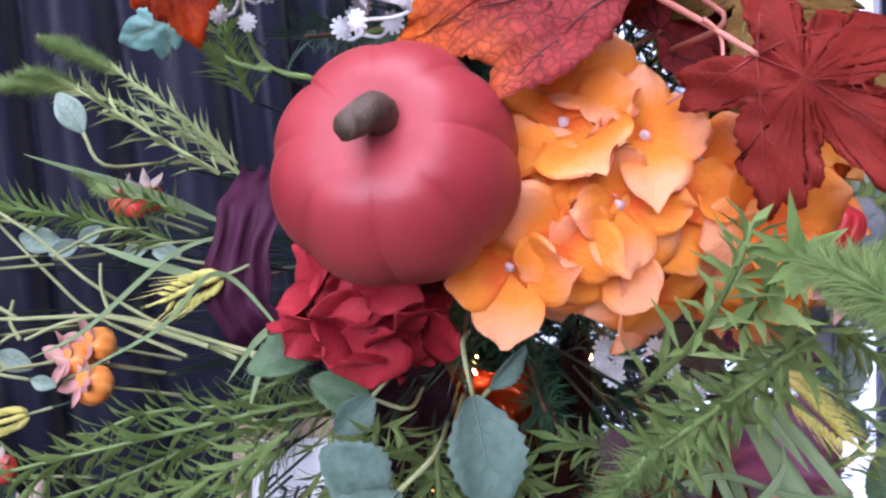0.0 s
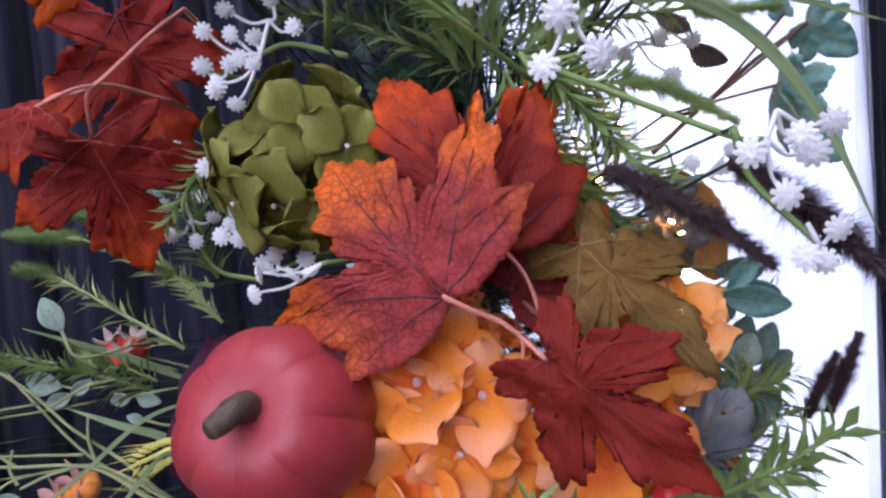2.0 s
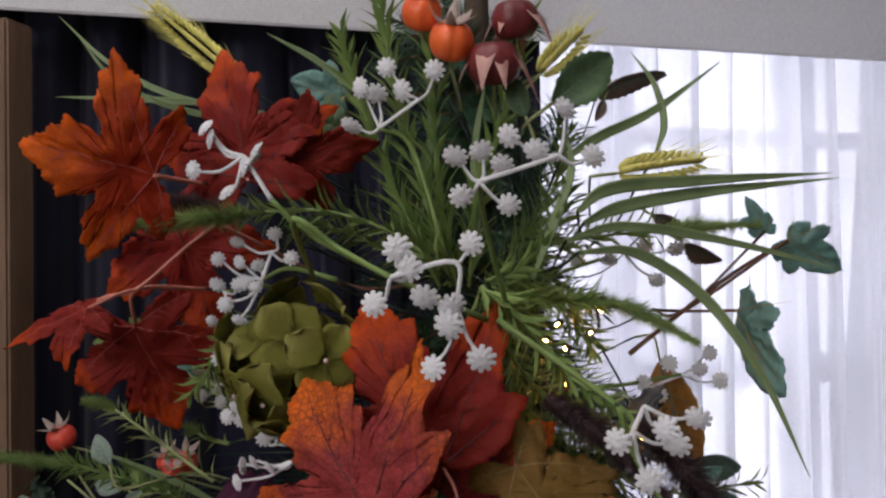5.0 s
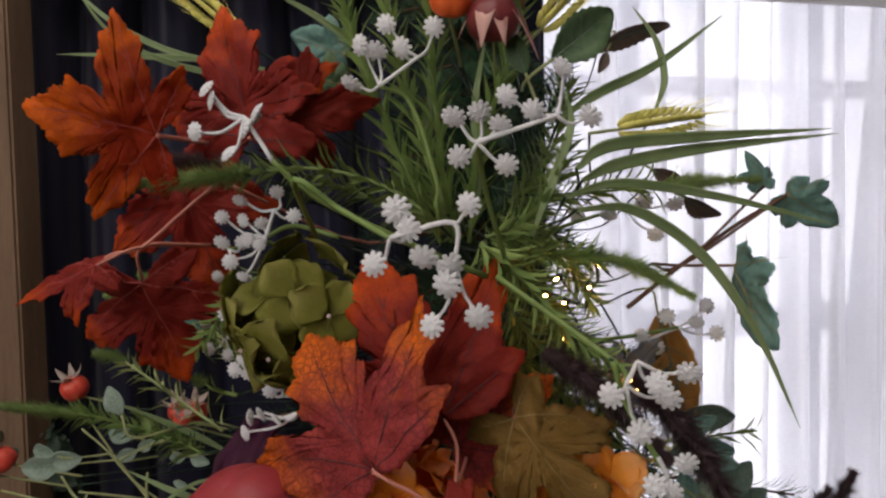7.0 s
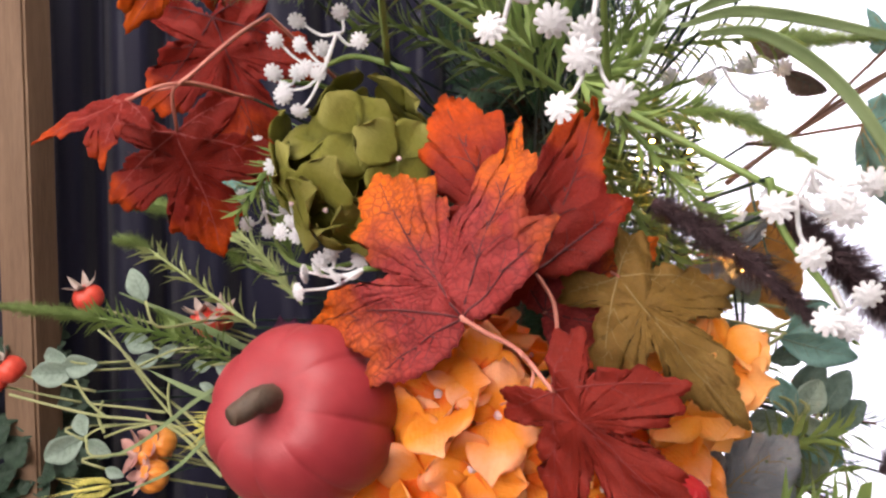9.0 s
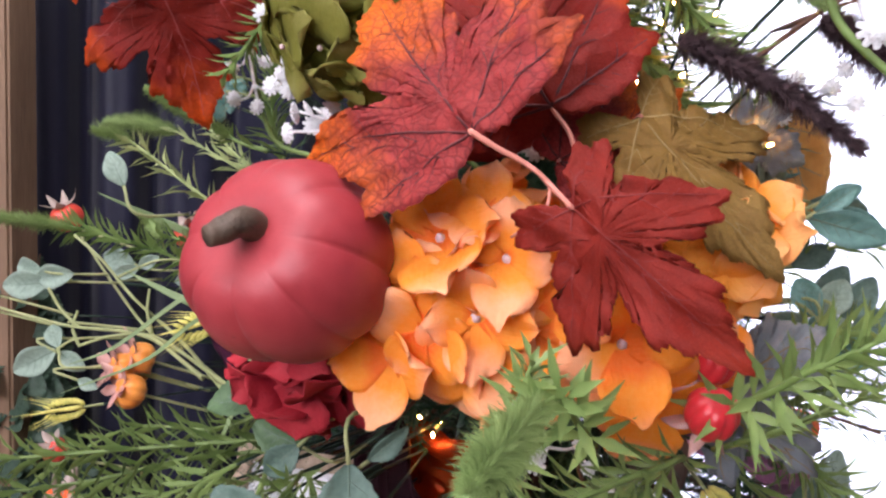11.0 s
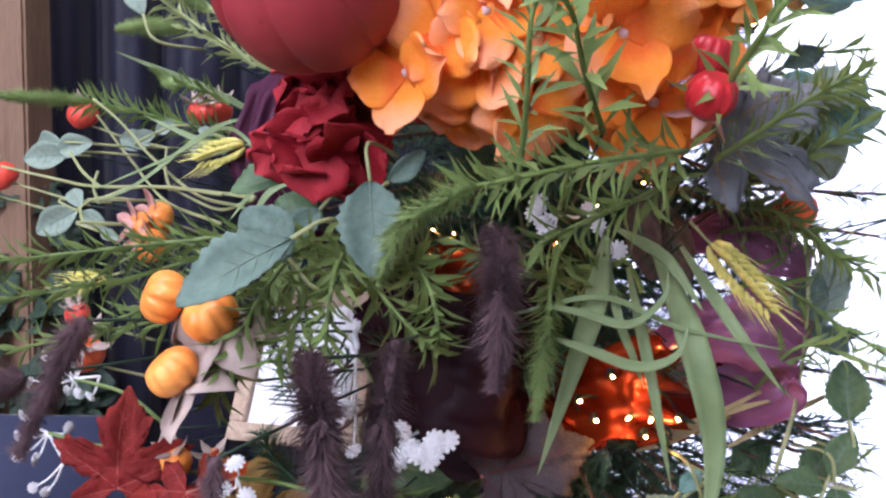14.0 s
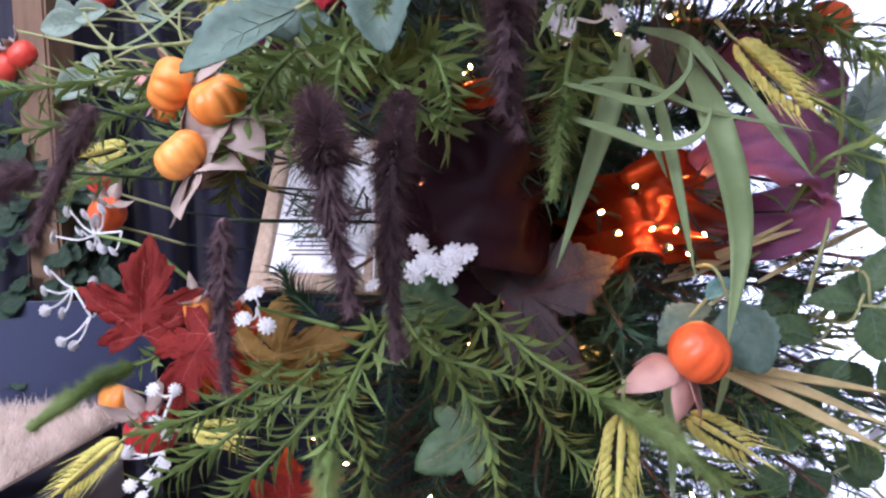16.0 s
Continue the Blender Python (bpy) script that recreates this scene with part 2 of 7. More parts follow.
M_LIME = petals("olive_petal", (0.1, 0.1, 0.014), (0.22, 0.215, 0.035), (0.31, 0.29, 0.075))
M_WINE = petals("wine_petal", (0.09, 0.003, 0.006), (0.27, 0.008, 0.016), (0.44, 0.03, 0.042), 0.2)
M_EYE = paint("lilac_eye", (0.6, 0.44, 0.44), 200.0)
M_GREEN = foliage("rosemary_green", (0.066, 0.122, 0.028), (0.2, 0.275, 0.085), 60.0, 0.45, through=0.2)
M_FRESH = foliage("fresh_green", (0.1, 0.19, 0.042), (0.235, 0.325, 0.1), 60.0)
# fresh green painted lighter, in place of light missing near the drape
M_FRESH_LIT = foliage("lit_fresh_green", (0.26, 0.34, 0.12), (0.46, 0.52, 0.24), 60.0)
M_FUZZ = foliage("foxtail_green", (0.14, 0.23, 0.06), (0.29, 0.38, 0.14), 90.0)
M_SAGE = foliage("sage_leaf", (0.06, 0.11, 0.085), (0.15, 0.225, 0.18), 10.0, 0.6)
M_DEEP = foliage("deep_green_leaf", (0.05, 0.1, 0.05), (0.11, 0.18, 0.08), 8.0)
M_TEAL = foliage("teal_leaf", (0.09, 0.22, 0.18), (0.2, 0.36, 0.32), 9.0)
M_EUC = foliage("grey_green_leaf", (0.18, 0.26, 0.2), (0.3, 0.38, 0.31), 9.0)
M_BROWN = foliage("dry_brown_leaf", (0.09, 0.06, 0.045), (0.2, 0.14, 0.11), 10.0)
M_GRASS = foliage("grass_blade", (0.12, 0.19, 0.07), (0.26, 0.34, 0.16), 40.0)
M_STALK = foliage("pale_stalk", (0.2, 0.25, 0.1), (0.4, 0.42, 0.2), 60.0)
M_WHEAT = foliage("green_gold_wheat", (0.46, 0.45, 0.075), (0.7, 0.64, 0.19), 300.0)
M_STRAW = foliage("dry_straw", (0.4, 0.31, 0.12), (0.62, 0.52, 0.27), 80.0)
M_WHITE = foliage("white_floret", (0.72, 0.72, 0.74), (0.85, 0.85, 0.86), 150.0, 0.5, 0.2, 0.2)
M_PLUME = foliage("dark_plum_plume", (0.032, 0.018, 0.022), (0.13, 0.08, 0.088), 200.0, 0.8, 0.2, 0.8)
M_PINE = foliage("pine_needle", (0.012, 0.04, 0.02), (0.035, 0.085, 0.04), 200.0, 0.45, 0.1)
M_BARK = rind("dark_trunk", (0.03, 0.02, 0.012), (0.08, 0.05, 0.03), 20.0, 0.8, 0.8)
M_NAVY = cloth("navy_drape", (0.0045, 0.0045, 0.012), (0.012, 0.012, 0.03), 900.0, 0.5, 0.0, 0.1)
M_UPHOLSTERY = cloth("navy_upholstery", (0.016, 0.021, 0.05), (0.03, 0.037, 0.078), 700.0, 0.8, 0.0, 0.4)
M_SHEER = gauze("white_sheer", (0.86, 0.86, 0.9), 0.3, 0.8, 0.0, 900.0, 3.0)
# dim tone picked to cut the fill bounced by unseen walls
M_PLASTER = paint("greige_plaster", (0.42, 0.40, 0.38), 6.0, 0.8)
# white chosen so the unseen ceiling bounces light onto the valance
M_CEILING = paint("white_bounce_paint", (0.82, 0.82, 0.81), 5.0, 0.8)
M_FRAME = paint("white_window_paint", (0.8, 0.8, 0.82), 12.0, 0.4)
M_FLOOR = wood("oak_boards", (0.16, 0.1, 0.06), (0.3, 0.2, 0.12), 2.0)
M_POST = wood("brown_post", (0.11, 0.062, 0.035), (0.21, 0.13, 0.078), 12.0)
M_SIGNWOOD = wood("pale_sign_wood", (0.36, 0.26, 0.18), (0.55, 0.42, 0.31), 30.0)
M_CARD = paint("white_card", (0.85, 0.86, 0.9), 60.0, 0.7)
M_INK = paint("black_ink", (0.03, 0.03, 0.035), 60.0, 0.7)
M_FUR = foliage("cream_fur", (0.5, 0.4, 0.33), (0.75, 0.64, 0.55), 40.0, 0.9, 0.2)
M_WINERIB = gauze("burgundy_mesh", (0.034, 0.004, 0.011), 0.22, 0.6, 0.0, 1200.0, 40.0)
M_PLUMRIB = gauze("plum_organza", (0.56, 0.22, 0.41), 0.2, 0.3, 0.0, 900.0, 25.0)
M_COPPER = gauze("copper_mesh", (0.7, 0.11, 0.018), 0.22, 0.22, 0.7, 900.0, 140.0)
M_BULB = glow("warm_bulb", (1.0, 0.4, 0.08), 240.0)
M_WIRE = paint("dark_green_wire", (0.015, 0.035, 0.02), 60.0, 0.5)
n = Nodes("bright_outdoors")
height = n.add("SeparateXYZ")
n.link(n.coords("Generated"), height.inputs[0])
em = n.add("Emission", Strength=2.0)
n.link(n.ramp(height.outputs[2], [(0.30, (1.0, 0.96, 0.9)), (0.40, (0.97, 0.95, 0.93)), (0.43, (0.62, 0.66, 0.74)), (0.60, (0.66, 0.71, 0.8)), (0.63, (0.93, 0.95, 1.0))]), em.inputs[0])
n.link(em.outputs[0], n.out.inputs["Surface"])
M_OUTSIDE = n.mat
n = Nodes("window_glass")
n.bsdf.inputs["Transmission Weight"].default_value, n.bsdf.inputs["Roughness"].default_value = 1.0, 0.0
M_GLASS = n.mat
from mathutils import noise as relief

# ---- mesh helpers ----
rng = random.Random(7)
CORE = (0.05, 0.69)


def V(p):
    return Vector(p)


def finish_mesh(name, bm, material, smooth=True):
    mesh = bpy.data.meshes.new(name)
    bm.normal_update()
    bm.to_mesh(mesh)
    bm.free()
    if smooth:
        mesh.shade_smooth()
    mesh.materials.append(material)
    return mesh


def part(name, bm, material, parent, label="", smooth=True):
    ob = new(name, finish_mesh(name, bm, material, smooth))
    ob.parent = parent
    return tagged(ob, label)


def thing(name, at, label, category, group=""):
    ob = new(name)
    ob.empty_display_size = 0.01
    ob.location = at
    return tagged(ob, label, category, group)


def solid(name, bm, material, label, category, group="", kind="", smooth=True):
    return tagged(new(name, finish_mesh(name, bm, material, smooth)), label, category, group, kind)


def spline(points, n):
    """n + 1 places along a smooth curve through the points."""
    pts = [V(p) for p in points]
    pts = [2 * pts[0] - pts[1], *pts, 2 * pts[-1] - pts[-2]]
    out = []
    for i in range(n + 1):
        s = i / n * (len(pts) - 3)
        k = min(int(s), len(pts) - 4)
        t = s - k
        a, b, c, d = pts[k:k + 4]
        out.append(0.5 * (2 * b + (c - a) * t + (2 * a - 5 * b + 4 * c - d) * t * t + (3 * b - a - 3 * c + d) * t ** 3))
    return out


def frames(pts):
    """Tangent and two normals at each place of a polyline."""
    up = V((0.13, -0.4, 0.9)).normalized()
    out = []
    for i, p in enumerate(pts):
        t = (pts[min(i + 1, len(pts) - 1)] - pts[max(i - 1, 0)]).normalized()
        s = t.cross(up)
        s = s.normalized() if s.length > 1e-4 else V((1, 0, 0))
        up = s.cross(t).normalized()
        out.append((t, s, up))
    return out


def tube(bm, points, r0, r1, n=10, sides=6, at=(0, 0, 0)):
    pts = [p - V(at) for p in spline(points, n)]
    last = None
    for i, (p, (t, s, u)) in enumerate(zip(pts, frames(pts))):
        r = r0 + (r1 - r0) * i / n
        ring = [bm.verts.new(p + r * (math.cos(a) * s + math.sin(a) * u)) for a in (2 * math.pi * k / sides for k in range(sides))]
        if last:
            for k in range(sides):
                bm.faces.new((last[k], last[(k + 1) % sides], ring[(k + 1) % sides], ring[k]))
        else:
            bm.faces.new(list(reversed(ring)))
        last = ring
    bm.faces.new(last)
    return bm


def box(bm, m, x, y, z, bevel=0.0):
    got = bmesh.ops.create_cube(bm, size=1, matrix=m @ Matrix.Diagonal((x, y, z, 1)))
    if bevel:
        edges = {e for v in got["verts"] for e in v.link_edges}
        bmesh.ops.bevel(bm, geom=list(edges), offset=bevel, segments=2, affect="EDGES")
    return bm


def stem_to_core(bm, p, r=0.0011, at=(0, 0, 0), sink=0.03, full=1.0):
    """A wired stalk from p back to the tree's middle."""
    p = V(p)
    goal = V((CORE[0], CORE[1], p.z - sink))
    goal = p + (goal - p) * full
    mid = p + (goal - p) * 0.3 + V((rng.uniform(-0.02, 0.02), 0.16, rng.uniform(-0.05, 0.0)))
    return tube(bm, (p, mid, goal), r, r * 1.4, 8, 5, at)


def root_wire(p, parent, at=(0, 0, 0), r=0.0009):
    return part("root_wire", stem_to_core(bmesh.new(), p, r, at), M_WIRE, parent)


def basis(base, tip, face, roll=0.0):
    """A frame at base: y to the tip, z towards the place face, scaled to the length."""
    base, tip, face = V(base), V(tip), V(face)
    y = tip - base
    length = y.length
    y = y / length
    z = face - base
    z = (z - y * z.dot(y)).normalized()
    x = y.cross(z)
    m = Matrix((x, y, z)).transposed().to_4x4()
    return Matrix.Translation(base) @ m @ Matrix.Rotation(radians(roll), 4, "Y") @ Matrix.Scale(length, 4)


EYE_SIDE = V((0.1, -0.25, 1.5))

# ---- leaves ----
MAPLE_HALF = ((0.05, -0.03), (0.17, -0.14), (0.34, -0.22), (0.37, -0.15), (0.50, -0.13), (0.42, -0.03), (0.27, 0.08), (0.42, 0.10), (0.52, 0.20), (0.60, 0.20),
              (0.64, 0.30), (0.76, 0.42), (0.62, 0.42), (0.60, 0.49), (0.50, 0.46), (0.42, 0.49), (0.30, 0.41), (0.18, 0.39), (0.25, 0.52), (0.24, 0.58),
              (0.29, 0.68), (0.20, 0.70), (0.17, 0.79), (0.12, 0.80), (0.07, 0.90))
BROAD_HALF = ((0.05, -0.05), (0.2, -0.08), (0.38, -0.06), (0.5, 0.02), (0.63, 0.08), (0.52, 0.17), (0.56, 0.27), (0.6, 0.33), (0.71, 0.42), (0.68, 0.5), (0.78, 0.63), (0.62, 0.58),
              (0.52, 0.61), (0.44, 0.52), (0.32, 0.46), (0.18, 0.42), (0.25, 0.56), (0.2, 0.62), (0.26, 0.74), (0.16, 0.77), (0.13, 0.87), (0.06, 0.92))
IVY_HALF = ((0.06, -0.06), (0.22, -0.12), (0.38, -0.04), (0.46, 0.1), (0.36, 0.16), (0.5, 0.24), (0.56, 0.4), (0.46, 0.46), (0.3, 0.44), (0.3, 0.6), (0.22, 0.76), (0.1, 0.92))
LOBES = ((0.0, 1.0), (0.76, 0.42), (-0.76, 0.42), (0.46, -0.15), (-0.46, -0.15))
BROAD_LOBES = ((0.0, 1.0), (0.75, 0.6), (-0.75, 0.6), (0.6, 0.09), (-0.6, 0.09))


def lobed_mesh(name, half, material, curl, cup, seed, ridge=0.036):
    """A lobed leaf of length 1 with folded veins, toothed rim and an uneven curl."""
    r = random.Random(seed)
    lobes = BROAD_LOBES if half is BROAD_HALF else LOBES
    c = V((0, 0.2, 0))
    rim = [(0.0, 0.0), *half, (0.0, 1.0), *[(-x, y) for x, y in reversed(half)]]
    fine = []
    for i, (x, y) in enumerate(rim):
        x2, y2 = rim[(i + 1) % len(rim)]
        d = math.hypot(x2 - x, y2 - y)
        fine.append((x, y))
        k = 5 if d > 0.12 else 4
        for j in range(1, k):
            t = j / k
            tooth = 0.016 * (1 if j % 2 else 0.2) * r.uniform(0.4, 1.4)
            fine.append((x + (x2 - x) * t + (y2 - y) / d * tooth, y + (y2 - y) * t - (x2 - x) / d * tooth))
    a, b = r.uniform(0, 6), r.uniform(0, 6)

    def height(x, y):
        ang = math.atan2(x, y - 0.0 if abs(y) + abs(x) > 1e-6 else 1)
        near = min(abs(ang - math.atan2(lx, ly)) for lx, ly in lobes)
        d = math.hypot(x, y)
        return (curl * (y - 0.2) ** 2 + cup * x * x - ridge * 2 * math.exp(-(near / 0.2) ** 2) * min(d, 0.5) * min(1, d / 0.25)
                + 0.05 * relief.noise(V((x * 6 + a, y * 6, b))) + 0.02 * relief.noise(V((x * 15, y * 15 + b, a)))
                + 0.06 * math.sin(5 * x + a) * math.sin(4 * y + b) * (0.3 + d))

    bm = bmesh.new()
    rings = []
    for s in (0.09, 0.18, 0.28, 0.38, 0.48, 0.58, 0.68, 0.78, 0.89, 1.0):
        ring = []
        for x, y in fine:
            q = c + (V((x, y, 0)) - c) * s
            ring.append(bm.verts.new((q.x, q.y, height(q.x, q.y))))
        rings.append(ring)
    mid = bm.verts.new((c.x, c.y, height(c.x, c.y)))
    k = len(fine)
    for i in range(k):
        bm.faces.new((mid, rings[0][i], rings[0][(i + 1) % k]))
        for p, q in zip(rings, rings[1:]):
            bm.faces.new((p[i], q[i], q[(i + 1) % k], p[(i + 1) % k]))
    veins = bmesh.new()

    def vein(x0, y0, x1, y1, w, bend=0.0):
        pts = []
        for i in range(13):
            t = i / 12
            off = bend * math.sin(math.pi * t)
            x, y = x0 + (x1 - x0) * t - (y1 - y0) * off, y0 + (y1 - y0) * t + (x1 - x0) * off
            pts.append(V((x, y, height(x, y) + 0.004)))
        tube(veins, pts, w, w * 0.25, 12, 4)

    for lx, ly in lobes:
        vein(0, 0, lx * 0.93, ly * 0.93, 0.0075, r.uniform(-0.05, 0.05))
        n = 4 if abs(lx) < 0.5 and ly > 0 else 3
        for i in range(n):
            t = 0.28 + 0.5 * i / n
            for side in (-1, 1):
                ang = math.atan2(ly, lx) + side * r.uniform(0.6, 0.85)
                d = r.uniform(0.2, 0.3) * (1 - t * 0.7) * math.hypot(lx, ly)
                vein(lx * t, ly * t, lx * t + math.cos(ang) * d, ly * t + math.sin(ang) * d, 0.0032, side * -0.12)
    return finish_mesh(name, bm, material), veins


def lobed_leaf(name, base, tip, material, vein, label, category, curl=-0.25, cup=-0.2, roll=0.0, wide=1.0, face=EYE_SIDE, half=MAPLE_HALF, stalk=None, stalk_material=None, seed=0, group="maple leaves"):
    mesh, veins = lobed_mesh(name, half, material, curl, cup, seed or rng.randrange(999))
    ob = tagged(new(name, mesh), label, category, group)
    ob.matrix_world = basis(base, tip, face, roll) @ Matrix.Diagonal((wide, 1, 1, 1))
    thick = ob.modifiers.new("thickness", "SOLIDIFY")
    thick.thickness, thick.offset = 0.006, 0
    part("midrib", veins, vein, ob)
    inv = ob.matrix_world.inverted()
    pts = [V(base)] + ([V(p) for p in stalk] if stalk else [])
    end = pts[-1]
    goal = V((CORE[0], CORE[1], end.z - 0.02))
    pts += [end + (goal - end) * 0.1 + V((0, 0.02, 0))]
    bm = tube(bmesh.new(), [inv @ p for p in pts], 0.0011 / ob.scale.y, 0.0013 / ob.scale.y, 14, 6)
    part("leaf_stalk", bm, stalk_material or M_TWIG, ob)
    end = pts[-1]
    part("root_wire", tube(bmesh.new(), [inv @ p for p in (end, end + (goal - end) * 0.3 + V((0, 0.15, -0.03)), goal)], 0.0009 / ob.scale.y, 0.0012 / ob.scale.y, 10, 5), M_WIRE, ob)
    return ob


def oval_mesh(name, width, teeth, material, curl, cup, seed):
    r = random.Random(seed)
    bm = bmesh.new()
    n, across = 18, 6
    grid = []
    a = r.uniform(0, 6)
    for i in range(n + 1):
        t = i / n
        w = width * 0.5 * math.sin(math.pi * min(1, t * 0.97 + 0.02)) ** 0.75 * (1.08 - 0.25 * t)
        w *= 1 + (teeth * (0.09 if i % 2 else -0.03) if 0 < i < n else 0)
        row = []
        for j in range(across + 1):
            s = j / across * 2 - 1
            z = cup * (s * w) ** 2 * 3 + curl * (t - 0.3) ** 2 + 0.03 * abs(s) * width + 0.02 * math.sin(7 * t + a + 2 * s) * abs(s)
            row.append(bm.verts.new((s * w, t + (0.02 * abs(s) if 0 < i < n else 0), z)))
        grid.append(row)
    for p, q in zip(grid, grid[1:]):
        for j in range(across):
            bm.faces.new((p[j], p[j + 1], q[j + 1], q[j]))
    bmesh.ops.remove_doubles(bm, verts=bm.verts, dist=1e-4)
    veins = bmesh.new()
    tube(veins, [(0, 0, 0.008), (0, 0.5, curl * 0.04 + 0.008), (0, 0.97, curl * 0.45 + 0.008)], 0.012, 0.004, 8, 4)
    for i in range(5):
        for side in (-1, 1):
            t = 0.15 + i * 0.15
            e = min(0.95, t + 0.14)
            x = side * width * 0.36 * math.sin(math.pi * e)
            tube(veins, [(0, t, curl * (t - 0.3) ** 2 + 0.004), (x, e, curl * (e - 0.3) ** 2 + cup * x * x * 3 + 0.03 * width * 0.7 + 0.004)], 0.005, 0.002, 3, 4)
    return finish_mesh(name, bm, material), veins


def oval_leaf(base, tip, width, material, label, teeth=1.0, curl=-0.2, cup=0.5, roll=0.0, face=EYE_SIDE, name="leaf", category="leaf", group="single leaves", stem=True):
    mesh, veins = oval_mesh(name, width, teeth, material, curl, cup, rng.randrange(999))
    ob = tagged(new(name, mesh), label, category, group)
    ob.matrix_world = basis(base, tip, face, roll)
    thick = ob.modifiers.new("thickness", "SOLIDIFY")
    thick.thickness, thick.offset = 0.01, 0
    part("midrib", veins, M_VEIN5, ob)
    if stem:
        inv = ob.matrix_world.inverted()
        p = V(base)
        goal = V((CORE[0], CORE[1], p.z - 0.02))
        back = p - (V(tip) - p).normalized() * 0.02
        end = back + (goal - back) * 0.08 + V((0, 0.01, 0))
        part("leaf_stalk", tube(bmesh.new(), [inv @ q for q in (p, back, end)], 0.0011 / ob.scale.y, 0.0011 / ob.scale.y, 8, 5), M_STALK, ob)
        part("root_wire", tube(bmesh.new(), [inv @ q for q in (end, end + (goal - end) * 0.3 + V((0, 0.15, -0.03)), goal)], 0.0008 / ob.scale.y, 0.001 / ob.scale.y, 10, 5), M_WIRE, ob)
    return ob


# ---- flower heads ----


def petal_mesh(name, width, curl, material, seed):
    r = random.Random(seed)
    bm = bmesh.new()
    grid = []
    a, b = r.uniform(0, 6), r.uniform(0.5, 1.3)
    n, across = 11, 8
    for i in range(n + 1):
        t = 1 - (1 - i / n) ** 1.5
        w = width * 0.5 * min(1, (0.14 + 1.6 * t ** 0.9)) * max(0.1, 1 - max(0, (t - 0.5) / 0.5) ** 3.0) ** 0.5
        row = []
        for j in range(across + 1):
            s = j / across * 2 - 1
            z = 0.28 * s * s * w * (1 - t) + curl * t * t + 0.11 * b * math.sin(2.6 * s + a) * t * t + 0.06 * math.sin(5.5 * s + 3 * a) * t ** 2.5 - 0.05 * max(0, t - 0.75) * 4 * b
            row.append(bm.verts.new((s * w, t * (1 - 0.1 * s * s), z)))
        grid.append(row)
    for p, q in zip(grid, grid[1:]):
        for j in range(across):
            bm.faces.new((p[j], p[j + 1], q[j + 1], q[j]))
    extra = bmesh.ops.extrude_face_region(bm, geom=list(bm.faces))
    bmesh.ops.translate(bm, vec=(0, 0, -0.018), verts=[v for v in extra["geom"] if isinstance(v, bmesh.types.BMVert)])
    bmesh.ops.recalc_face_normals(bm, faces=bm.faces)
    return finish_mesh(name, bm, material)


def flower_head(name, centre, radii, facing, material, florets, petal, label, category, width=0.95, curls=(0.05, 0.3, -0.25), count=4, spread=0.3, lift=0.4, seed=1):
    """A round head of four-petalled florets; every petal is a piece."""
    r = random.Random(seed)
    head = thing(name, centre, label, category, "flower heads")
    shapes = [petal_mesh("petal", width * r.uniform(0.9, 1.1), c, material, r.randrange(999)) for c in curls for _ in range(2)]
    f = V(facing).normalized()
    side = f.cross(V((0, 0, 1))).normalized()
    up = side.cross(f)
    eye = bmesh.new()
    bmesh.ops.create_icosphere(eye, subdivisions=1, radius=1)
    eye = finish_mesh("floret_eye", eye, M_EYE)
    core = bmesh.new()
    bmesh.ops.create_icosphere(core, subdivisions=3, radius=1, matrix=Matrix.Diagonal((radii[0] * 0.5, radii[0] * 0.5, radii[1] * 0.5, 1)))
    part("flower_core", core, material, head)
    root_wire(centre, head, centre, 0.0018)
    for i in range(florets):
        z = 1 - (i + 0.5) / florets * (1 + spread)
        a = i * 2.39996 + r.uniform(-0.25, 0.25)
        q = math.sqrt(max(0, 1 - z * z))
        d = (f * z + side * q * math.cos(a) + up * q * math.sin(a))
        place = V((d.x * radii[0], d.y * radii[0], d.z * radii[1])) * (r.uniform(0.8, 1.0) if i % 3 else r.uniform(0.5, 0.65))
        n = (d + V([r.uniform(-0.3, 0.3) for _ in range(3)])).normalized()
        x = n.cross(V((0.2, 0.1, 0.97))).normalized()
        frame_ = Matrix((x, n.cross(x), n)).transposed().to_4x4()
        spin = r.uniform(0, 6.3)
        size = petal * r.uniform(0.8, 1.15)
        for k in range(count):
            ob = new("petal", shapes[r.randrange(len(shapes))])
            ob.parent = head
            ob.matrix_basis = (Matrix.Translation(place) @ frame_ @ Matrix.Rotation(spin + k * 2 * math.pi / count + r.uniform(-0.2, 0.2), 4, "Z")
                               @ Matrix.Rotation(lift * r.uniform(0.2, 1.3), 4, "X") @ Matrix.Translation((0, 0.001, 0.0006 * (k % 2))) @ Matrix.Scale(size * r.uniform(0.88, 1.08), 4))
        if name != "burgundy_peony":
            ob = new("floret_eye", eye)
            ob.parent = head
            ob.matrix_basis = Matrix.Translation(place + n * 0.003) @ Matrix.Scale(0.0016, 4)
    return head


